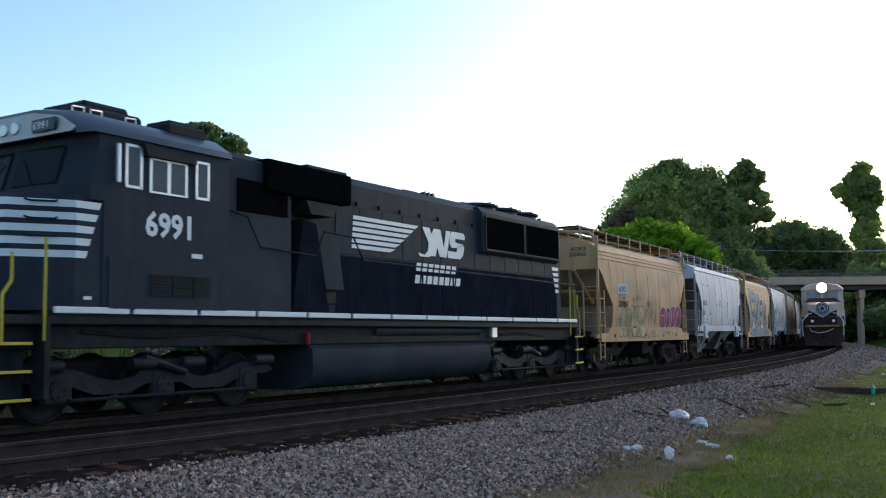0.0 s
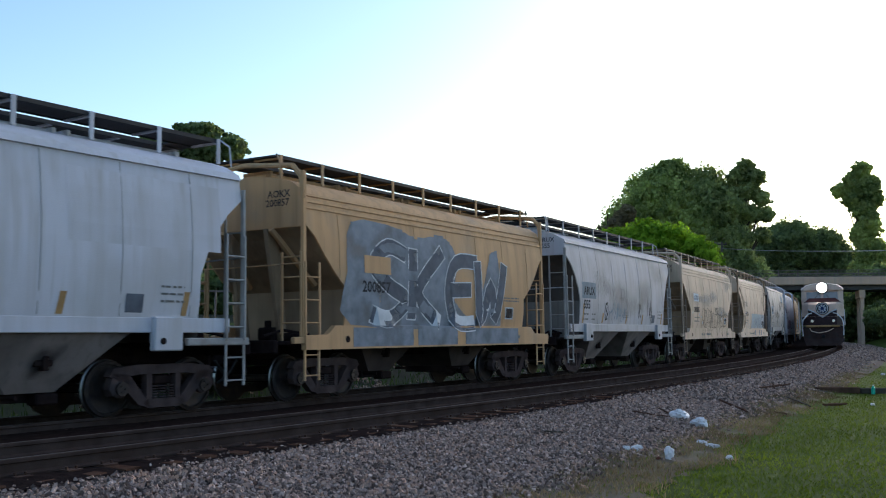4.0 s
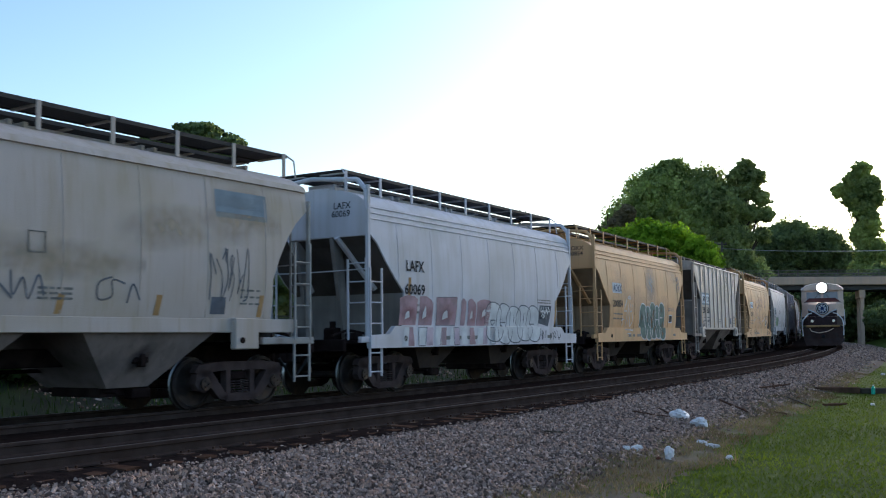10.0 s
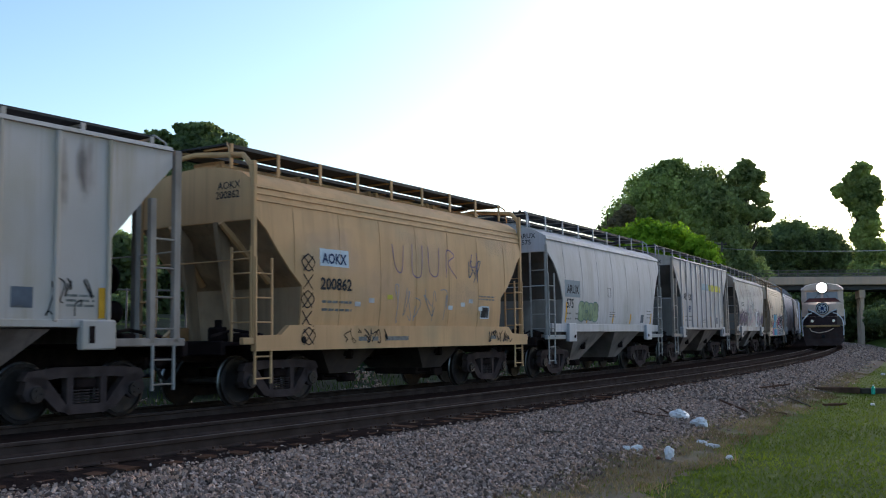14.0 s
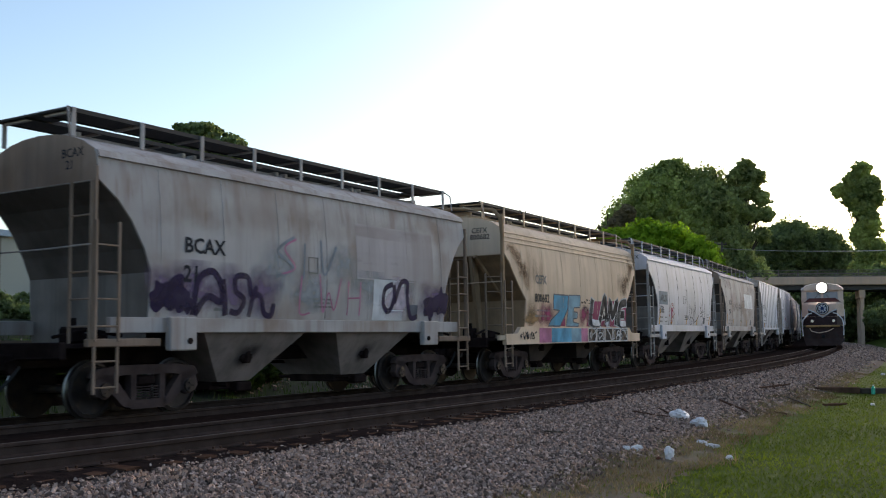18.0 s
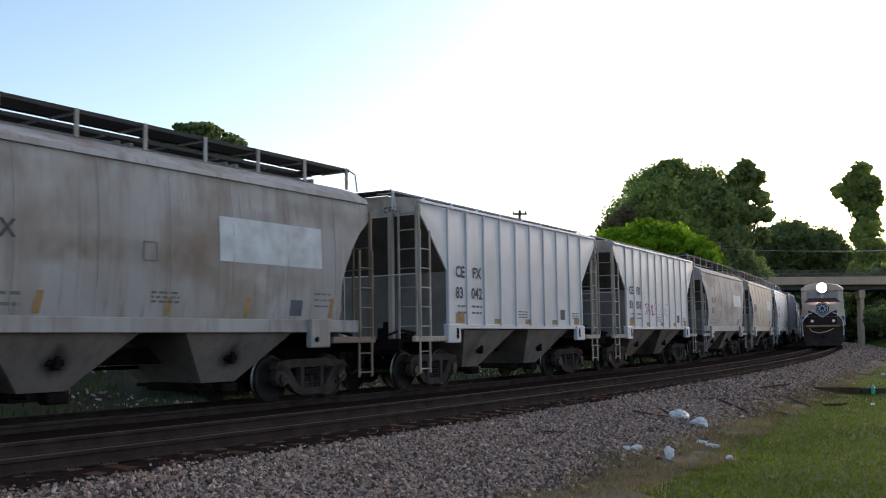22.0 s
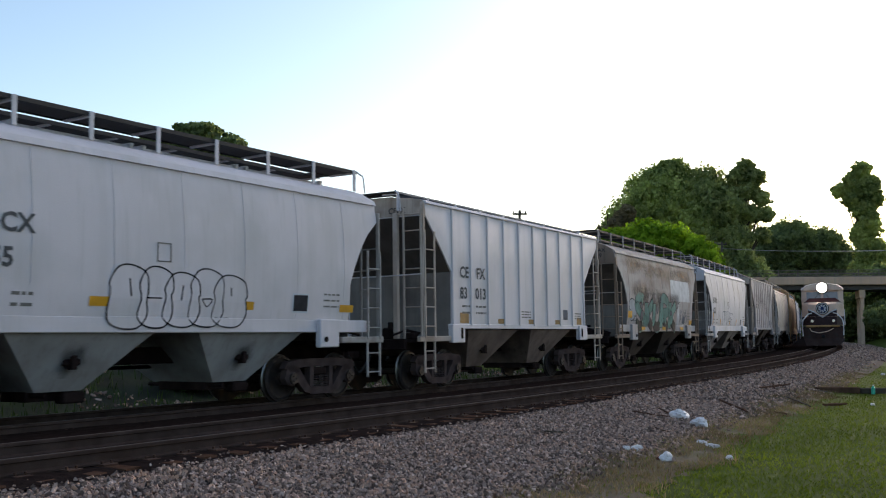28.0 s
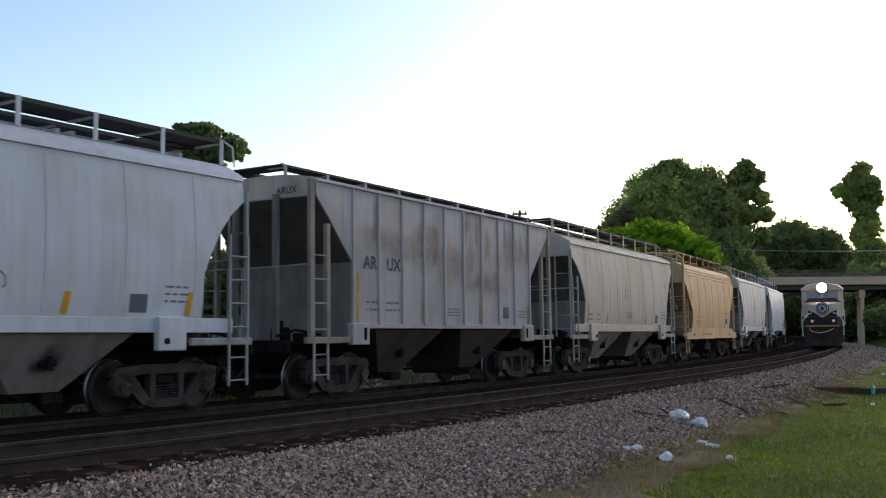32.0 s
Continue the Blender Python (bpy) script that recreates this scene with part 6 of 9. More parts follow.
def loco_truck_bits(side):
    sh = Shape()
    for sg in (side,):
        for x in (-2.35, -0.55, 0.55, 2.35):
            sh.rod((x - 0.18, sg * 1.2, 0.86), (x + 0.3, sg * 1.2, 0.86), 0.10, 10)
        sh.rod((-1.9, sg * 1.2, 0.34), (1.9, sg * 1.2, 0.34), 0.03, 6)
        for x in (-1.45, -0.62, 0.62, 1.45):
            sh.box(x - 0.05, x + 0.05, sg * 0.82, sg * 0.95, 0.25, 0.75, 0.02)
        sh.rod((-0.45, sg * 1.2, 0.95), (0.45, sg * 1.2, 0.70), 0.07, 8)
    return sh.mesh("brake_rigging", M["loco_under"], 40)


LOCO_GEAR = {"wheelset": loco_wheelset_mesh(), "frame": [loco_frame_mesh(-1), loco_frame_mesh(1)], "rig": [loco_truck_bits(-1), loco_truck_bits(1)]}


def loco_truck(loco, x):
    t = part("truck", Shape().box(-1.8, 1.8, -0.6, 0.6, 0.55, 0.95, 0.05), M["loco_under"], loco, at=pose(x, 0, 0))
    for k in (0, 1):
        part("sideframe", LOCO_GEAR["frame"][k], None, t)
        part("brake_rigging", LOCO_GEAR["rig"][k], None, t)
    for dx in (-2.07, 0, 2.07):
        part("wheelset", LOCO_GEAR["wheelset"], None, t, at=pose(dx, 0, LOCO_R))


def flat_text(parent, text, x, z, h, y, material, name="lettering", stretch=1.0, bold=0.012):
    vs, fs = glyphs(text, 1.0, bold)
    k = h / 0.69
    me = bpy.data.meshes.new(name)
    me.from_pydata([(x + a * k * stretch, y, z + b * k) for a, b in vs], [], fs)
    me.materials.append(M[material])
    ob = new(name, me)
    ob.parent = parent
    return ob


def slab(parent, name, poly, y, material, thick=0.006):
    return part(name, Shape().prism(poly, y - thick, y), M[material], parent)


def front_cab(loco, body, lower, brow, screen="dark_screen"):
    """Wide-nosed cab, front towards -x."""
    n0 = [(-8.5, -1.5), (-9.35, -1.0), (-9.5, -0.55), (-9.5, 0.55), (-9.35, 1.0), (-8.5, 1.5), (-7.9, 1.5), (-7.9, -1.5)]
    nose = Shape().loft([[(x, y, 1.70) for x, y in n0], [(x, y, 2.5) for x, y in n0], [(x + 0.03 * (x < -8), y, 3.28) for x, y in n0], [(x + 0.22 * (x < -8.6), y * 0.97, 3.45) for x, y in n0]])
    part("nose", nose, body, loco)
    # cab: windscreen leaning back, side walls, rear wall
    c0 = [(-8.55, -1.2), (-8.62, -0.5), (-8.62, 0.5), (-8.55, 1.2), (-8.25, 1.52), (-5.24, 1.52), (-5.24, -1.52), (-8.25, -1.52)]
    c1 = [(-8.35, -1.2), (-8.42, -0.5), (-8.42, 0.5), (-8.35, 1.2), (-8.08, 1.50), (-5.24, 1.50), (-5.24, -1.50), (-8.08, -1.50)]
    cab = Shape().loft([[(x, y, 1.70) for x, y in ((max(a, -8.0), b) for a, b in c0)], [(x, y, 3.40) for x, y in ((max(a, -8.0), b) for a, b in c0)]])
    cab.loft([[(x, y, 3.40) for x, y in c0], [(x, y, 3.62) for x, y in c0], [(x, y, 4.28) for x, y in c1], [(x, y, 4.50) for x, y in c1]])
    part("cab", cab, body, loco)
    roof = Shape()
    prof = [(-1.56, 4.46), (-1.50, 4.58), (-1.1, 4.84), (-0.5, 4.94), (0.5, 4.94), (1.1, 4.84), (1.50, 4.58), (1.56, 4.46)]
    roof.loft([[(x, y * f, z - d) for y, z in prof] for x, f, d in ((-8.50, 0.95, 0.06), (-8.2, 1.0, 0.0), (-5.2, 1.0, 0.0))])
    # the black cab's roof is paler: sky reflection put into its base colour
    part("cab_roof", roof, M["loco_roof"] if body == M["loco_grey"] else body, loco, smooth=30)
    br = Shape()
    br.loft([[(-8.62, y * 0.96, 4.40), (-8.58, y * 0.96, 4.42), (-8.50, y * 0.96 * 0.98, 4.40 + h), (-8.54, y * 0.96 * 0.98, 4.40 + h)] for y, h in ((-1.55, 0.10), (-1.2, 0.30), (-0.5, 0.42), (0.5, 0.42), (1.2, 0.30), (1.55, 0.10))])
    part("brow", br, brow, loco)
    # windscreen, in two panes behind a dark surround
    for sg in (-1, 1):
        v = [(-8.575, sg * 1.12, 3.66), (-8.632, sg * 0.10, 3.66), (-8.45, sg * 0.10, 4.26), (-8.40, sg * 1.12, 4.26)]
        w = Shape().add(v + [(x - 0.02, y, z) for x, y, z in v], [(0, 1, 2, 3), (4, 5, 6, 7), (0, 1, 5, 4), (1, 2, 6, 5), (2, 3, 7, 6), (3, 0, 4, 7)])
        ws = part("windscreen", w, M[screen], loco)
        part("wiper", Shape().rod((-8.64, sg * 0.6, 3.66), (-8.55, sg * 0.25, 4.1), 0.012, 5), M["rubber"], ws)
    return loco


def lead_locomotive():
    lo = thing("diesel_locomotive", "black diesel road locomotive with white stripes and number", "locomotive")
    g, k, u, w = M["loco_grey"], M["loco_black"], M["loco_under"], M["loco_white"]
    part("underframe", Shape().box(-10.1, 10.1, -1.3, 1.3, 1.12, 1.50, 0.02).box(-10.15, 10.15, -1.5, 1.5, 1.48, 1.62, 0.02), u, lo)
    for i in range(13):
        x0 = -8.85 + 1.455 * i
        for sg in (-1, 1):
            part("sill_stripe", Shape().box(x0, x0 + 1.375, sg * 1.48, sg * 1.545, 1.65, 1.75, 0.008), w, lo)
    part("walkway", Shape().box(-8.9, 10.1, -1.48, 1.48, 1.60, 1.70, 0.01), u, lo)
    front_cab(lo, g, k, M["brow_white"])
    for i in range(5):
        z = 3.30 - 0.19 * i
        part("nose_stripe", Shape().prism([(-8.5, z - 0.055), (-8.07 - 0.06 * i, z - 0.055), (-8.03 - 0.06 * i, z + 0.055), (-8.5, z + 0.055)], -1.508, -1.50), w, lo)
        v = [(-8.505, -1.505), (-9.355, -1.005), (-9.508, -0.55), (-9.508, 0.55), (-9.355, 1.005), (-8.505, 1.505)]
        part("nose_stripe", Shape().add([(x, y, zz) for zz in (z - 0.055, z + 0.055) for x, y in v], [(j, j + 1, j + 7, j + 6) for j in range(5)]), w, lo)
    for z in (3.38, 3.12, 2.86):
        part("nose_grab", Shape().pipe([(-8.75, -1.40, z - 0.04), (-8.80, -1.43, z - 0.07), (-9.10, -1.25, z - 0.07), (-9.15, -1.17, z - 0.04)], 0.016), u, lo)
    # number boards and headlights in the brow
    for sg in (-1, 1):
        nb = part("number_board", Shape().box(-8.66, -8.58, sg * 0.62, sg * 1.16, 4.46, 4.66, 0.01), M["glass"], lo)
    vs, fs = glyphs("6991", 1.0)
    me = bpy.data.meshes.new("board_number")
    me.from_pydata([(-8.668, -0.66 - a * 0.2, 4.50 + b * 0.17) for a, b in vs], [], fs)
    me.materials.append(M["loco_white"])
    ob = new("board_number", me)
    ob.parent = nb
    for y in (-0.14, 0.14):
        part("headlight", Shape().lathe([(0.10, -0.03), (0.115, 0.0), (0.09, 0.03)], 16, pose(-8.60, y, 4.60, 0, 0, 90)), M["alu"], lo)
    # side windows
    for x0, x1, z0, z1 in ((-7.60, -7.24, 3.66, 4.38), (-7.10, -6.26, 3.64, 4.22), (-6.08, -5.74, 3.64, 4.32)):
        for sg in (-1, 1):
            y = sg * 1.52
            f = Shape().box(x0, x0 + 0.06, y - 0.015, y + 0.02, z0, z1, 0.005).box(x1 - 0.06, x1, y - 0.015, y + 0.02, z0, z1, 0.005)
            if x1 - x0 < 0.5:
                f.box(x0, x1, y - 0.015, y + 0.02, z0, z0 + 0.05, 0.005).box(x0, x1, y - 0.015, y + 0.02, z1 - 0.05, z1, 0.005)
            else:
                f.box(-6.72, -6.64, y - 0.015, y + 0.02, z0, z1, 0.005).box(x0, x1, y - 0.015, y + 0.01, z0, z0 + 0.03).box(x0, x1, y - 0.015, y + 0.01, z1 - 0.03, z1)
            wf = part("window_frame", f, M["alu"], lo)
            part("pane", Shape().box(x0 + 0.03, x1 - 0.03, y - 0.01, y + 0.008, z0 + 0.03, z1 - 0.03), M["cab_glass"], wf)
    part("sunshade", Shape().prism([(-7.2, 4.22), (-6.14, 4.22), (-6.14, 4.30), (-7.3, 4.42)], -1.62, -1.50), u, lo)
    part("mirror", Shape().box(-7.82, -7.74, -1.62, -1.54, 3.70, 4.34, 0.02), M["alu"], lo)
    flat_text(lo, "6991", -7.18, 2.94, 0.38, -1.53, "loco_white", "number", 1.0, 0.03)
    part("builder_plate", Shape().box(-6.15, -5.9, -1.535, -1.52, 2.62, 2.70, 0.003), w, lo)
    for i in range(3):
        for j in range(8):
            x = -7.08 + 0.47 * i
            part("louvre", Shape().prism([(0, 0), (0.4, 0), (0.4, 0.022), (0, 0.022)], -1.575, -1.50, pose(x, 0, 1.96 + 0.046 * j)), u, lo)
    for x in (-8.35, -6.62, -6.45):
        part("warning_label", Shape().box(x, x + 0.14, -1.535, -1.52, 1.86, 1.91, 0.002), w, lo)
    part("battery_box", Shape().box(-7.9, -5.3, -1.545, -1.3, 1.72, 2.55, 0.01), g, lo)
    # roof gear
    part("roof_air_conditioner", Shape().box(-7.9, -6.55, -0.75, 0.6, 4.86, 5.08, 0.06).box(-7.7, -6.75, -0.62, 0.5, 5.06, 5.2, 0.05), u, lo)
    part("roof_hatch", Shape().box(-6.35, -5.45, -1.15, -0.35, 4.78, 5.0, 0.04).box(-6.25, -5.55, -1.05, -0.45, 4.98, 5.07, 0.03), u, lo)
    for x in (-8.25, -7.9, -7.2):
        part("antenna", Shape().pipe([(x, -1.05, 4.70), (x, -1.05, 4.92), (x + 0.3, -0.95, 4.96), (x + 0.3, -0.95, 4.74)], 0.014), M["alu"], lo)
    # hood
    hood = [(-1.02, 1.70), (-1.02, 4.60), (-0.80, 4.80), (0.80, 4.80), (1.02, 4.60), (1.02, 1.70)]
    part("hood", Shape().loft([[(x, y, z) for y, z in hood] for x in (-5.24, 4.0)]), g, lo)
    part("rear_hood", Shape().loft([[(x, y, z) for y, z in hood] for x in (4.0, 9.95)]), g, lo)
    part("electrical_cabinet", Shape().box(-5.24, -3.4, -1.42, 1.42, 1.70, 4.58, 0.03), g, lo)
    part("filter_grille", Shape().box(-4.95, -3.55, -1.45, -1.40, 3.58, 4.18, 0.01), M["grille"], lo)
    part("intake_box", Shape().box(-4.25, -1.62, -1.56, 1.56, 4.02, 4.64, 0.03), M["grille"], lo)
    part("intake_lid", Shape().box(-2.3, -0.9, -0.9, 0.9, 4.70, 4.88, 0.03), u, lo)
    part("blower_duct", Shape().prism([(-3.35, 1.7), (-2.15, 1.7), (-2.35, 2.4), (-2.6, 3.55), (-3.0, 3.62)], -1.38, -1.02), k, lo)
    part("blower_hood", Shape().prism([(-2.15, 2.25), (-1.55, 2.25), (-1.75, 3.35), (-2.45, 3.5)], -1.28, -1.02), g, lo)
    part("vent_cowl", Shape().prism([(-3.05, 3.98), (-2.0, 3.98), (-2.2, 3.72), (-2.9, 3.72)], -1.5, -1.0), u, lo)
    part("handbrake", Shape().box(-2.2, -1.6, -1.12, -1.02, 1.95, 2.3, 0.02), u, lo)
    # hood doors with hinges and latches
    x = -1.5
    while x < 8.9:
        # lower doors dark, upper ones paler: mirrored trees and sky set as colours
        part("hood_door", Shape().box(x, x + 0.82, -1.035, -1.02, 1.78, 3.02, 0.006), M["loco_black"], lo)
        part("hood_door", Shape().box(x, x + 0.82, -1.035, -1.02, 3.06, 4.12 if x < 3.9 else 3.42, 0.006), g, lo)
        part("latch", Shape().box(x + 0.7, x + 0.76, -1.05, -1.03, 4.14 if x < 3.9 else 3.43, 4.24 if x < 3.9 else 3.5, 0.004), M["grille"], lo)
        x += 0.86
    # radiator
    rad = [(-1.03, 3.46), (-1.16, 3.54), (-1.16, 4.58), (-1.0, 4.74), (1.0, 4.74), (1.16, 4.58), (1.16, 3.54), (1.03, 3.46)]
    part("radiator", Shape().loft([[(xx, y, z) for y, z in rad] for xx in (4.75, 9.62)]), g, lo)
    for x0, x1 in ((4.9, 7.15), (7.25, 9.48)):
        gr = part("radiator_grille", Shape().box(x0, x1, -1.195, -1.14, 3.60, 4.46, 0.01), M["grille"], lo)
        part("grille_frame", Shape().box(x0 - 0.04, x0, -1.21, -1.13, 3.58, 4.48, 0.006).box(x1, x1 + 0.04, -1.21, -1.13, 3.58, 4.48, 0.006).box(x0, x1, -1.205, -1.13, 3.56, 3.60).box(x0, x1, -1.205, -1.13, 4.46, 4.50), u, gr)
    for x in (5.9, 7.2, 8.5):
        fan = part("radiator_fan", Shape().lathe([(0.2, 0.0), (0.66, 0.0), (0.66, 0.12), (0.74, 0.16), (0.74, 0.21), (0.60, 0.25), (0.2, 0.26)], 24, pose(x, -0.2, 4.72, 90)), g, lo, smooth=40)
        part("fan_guard", Shape().box(x - 0.6, x + 0.6, -0.23, -0.17, 4.975, 5.0).box(x - 0.03, x + 0.03, -0.8, 0.4, 4.975, 5.0), u, fan)
    part("exhaust_stack", Shape().box(2.2, 2.9, -0.35, 0.35, 4.80, 4.96, 0.04), u, lo)
    for x in (3.1, 3.3, 3.5):
        part("horn", Shape().rod((x, 0.1, 4.90), (x + 0.1, -0.35, 4.94), 0.03, 8, 0.09), u, lo)
    part("sand_filler", Shape().rod((9.4, -0.6, 4.78), (9.4, -0.6, 4.9), 0.06, 8), u, lo)
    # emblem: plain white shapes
    for i in range(6):
        z = 3.93 - 0.128 * i
        s = 0.06 * i
        slab(lo, "emblem_stripe", [(-0.90 - s * 0.2, z - 0.085), (1.62 - 0.22 * i, z - 0.085), (1.74 - 0.20 * i, z), (-0.88 - s * 0.2, z)], -1.042, "loco_white")
    for poly in ([(1.72, 3.28), (2.02, 3.25), (2.16, 3.36), (2.20, 3.55), (1.92, 3.93), (2.24, 3.93), (2.42, 3.62), (2.34, 3.26), (2.18, 3.20), (1.80, 3.20)],
                 [(2.30, 3.24), (2.52, 3.24), (2.74, 3.93), (2.44, 3.93), (2.30, 3.72), (2.42, 3.60)], [(2.50, 3.70), (2.72, 3.24), (3.0, 3.24), (2.76, 3.93)], [(2.86, 3.24), (3.04, 3.24), (3.24, 3.93), (3.04, 3.93)]):
        slab(lo, "emblem_block", poly, -1.042 - 0.0006 * len(poly), "loco_white")
    for poly in ([(3.12, 3.24), (3.72, 3.24), (3.86, 3.34), (3.90, 3.42), (3.10, 3.42)], [(3.56, 3.42), (3.90, 3.42), (3.93, 3.56), (3.86, 3.64), (3.58, 3.56)], [(3.20, 3.62), (3.30, 3.52), (3.80, 3.52), (3.86, 3.64), (3.28, 3.68)],
                 [(3.20, 3.62), (3.46, 3.66), (3.50, 3.76), (3.20, 3.78)], [(3.20, 3.76), (3.98, 3.76), (3.98, 3.86), (3.86, 3.93), (3.32, 3.93), (3.22, 3.86)]):
        slab(lo, "emblem_block", poly, -1.045, "loco_white", 0.008)
    for row, (x0, z, n) in enumerate(((1.62, 2.84, 7), (1.56, 2.54, 8))):
        for i in range(n):
            a = x0 + 0.275 * i
            slab(lo, "name_bar", [(a, z), (a + 0.2, z), (a + 0.25, z + 0.2), (a + 0.05, z + 0.2)], -1.042, "loco_white")
    for i in range(5):
        z = 3.25 - 0.17 * i
        slab(lo, "end_stripe", [(9.35 + 0.05 * i, z), (9.75, z), (9.75, z + 0.1), (9.3 + 0.05 * i, z + 0.1)], -1.042, "loco_white")
    # tanks
    tank = [(-1.42, 0.62), (-1.40, 1.02), (-1.15, 1.20), (1.15, 1.20), (1.40, 1.02), (1.42, 0.62), (1.25, 0.30), (0.9, 0.22), (-0.9, 0.22), (-1.25, 0.30)]
    # the paler enamel stands in for the highlight on tank and reservoir
    part("fuel_tank", Shape().loft([[(xx, y, z) for y, z in tank] for xx in (-2.75, -2.6, 4.5, 4.62)]), g, lo, smooth=50)
    part("air_reservoir", Shape().rod((-0.5, -1.25, 1.40), (4.2, -1.25, 1.40), 0.13, 14), g, lo, smooth=40)
    part("fuel_filler", Shape().box(-2.88, -2.80, -1.4, -1.3, 1.12, 1.36, 0.02), M["red"], lo)
    part("piping", Shape().pipe([(4.8, -1.3, 1.42), (5.4, -1.3, 1.3), (6.4, -1.3, 1.32), (8.0, -1.3, 1.25)], 0.04).pipe([(-8.2, -1.3, 1.38), (-6.8, -1.32, 1.3), (-5.0, -1.3, 1.36), (-3.4, -1.3, 1.2)], 0.04), u, lo)
    part("sand_box", Shape().box(4.75, 5.05, -1.4, -1.1, 1.2, 1.6, 0.03), M["alu"], lo)
    loco_truck(lo, -6.42)
    loco_truck(lo, 7.50)
    # handrails and steps
    for sg in (-1, 1):
        y = sg * 1.50
        post = Shape().rod((0, y, 1.6), (0, y, 2.74), 0.022, 6).mesh("stanchion", u)
        for i in range(10):
            part("stanchion", post, None, lo, at=pose(-3.0 + 1.40 * i, 0, 0))
        part("handrail", Shape().pipe([(-5.2, y, 3.55), (-4.75, y, 3.48), (-4.4, y, 2.95), (-2.75, y, 2.88), (-2.5, y, 3.40), (-1.5, y, 3.36), (-1.15, y, 2.90), (9.6, y, 2.80), (10.1, y, 2.80)], 0.02), u, lo)
        for x, d in ((-9.55, 1), (10.12, -1)):
            part("grab_post", Shape().pipe([(x + d * 0.55, y, 2.75), (x + d * 0.55, y, 1.25)], 0.024), M["yellow"], lo)
            part("grab_post", Shape().pipe([(x, y, 2.5), (x, y, 2.1), (x - d * 0.14, y, 1.9), (x - d * 0.14, y, 1.2)], 0.024), M["yellow"], lo)
            for z in (0.42, 0.82, 1.22):
                st = part("step", Shape().box(x - 0.25, x + 0.35, y, y - sg * 0.25, z - 0.03, z, 0.005), u, lo)
                part("step_edge", Shape().box(x - 0.25, x + 0.35, y, y + sg * 0.02, z - 0.03, z + 0.015, 0.004), M["yellow"], st)
            part("step_well", Shape().box(x - 0.3, x + 0.42, y - sg * 0.27, y - sg * 0.3, 0.35, 1.5, 0.01), u, lo)
    part("corner_panel", Shape().box(-9.0, -8.9, -1.52, -1.2, 0.4, 1.6, 0.01), u, lo)
    for sg in (-1, 1):
        part("end_plate", Shape().box(sg * 10.1, sg * 10.25, -1.45, 1.45, 0.4, 1.6, 0.03), u, lo)
        c = part("coupler", Shape().box(sg * 10.2, sg * 10.65, -0.1, 0.1, 0.78, 0.96, 0.02).box(sg * 10.55, sg * 10.84, -0.16, 0.14, 0.74, 1.0, 0.05), u, lo)
        part("end_rail", Shape().pipe([(sg * 10.15, -1.4, 1.6), (sg * 10.15, -1.4, 2.65), (sg * 10.15, -0.5, 2.65), (sg * 10.15, -0.5, 1.6)], 0.02), M["yellow"] if sg > 0 else u, lo)
    return lo


M["signal_blue"] = mat("deep_blue_enamel", (0.03, 0.045, 0.13), 0.6, var=0.1, gloss=0.1)
M["brow_white"] = mat("dulled_white_enamel", (0.50, 0.47, 0.43), 0.5, var=0.1)


M["pilot_grey"] = mat("dusty_dark_pilot_steel", (0.050, 0.030, 0.026), 0.8, var=0.3, scale=3, dirt=((0.05, 0.045, 0.045), 0.6, 2.0), gloss=0.15)
# windscreen whose sky reflection is given as a pale base colour
M["pale_glass"] = glass("dusty_sky_reflecting_glass", (0.26, 0.255, 0.265))


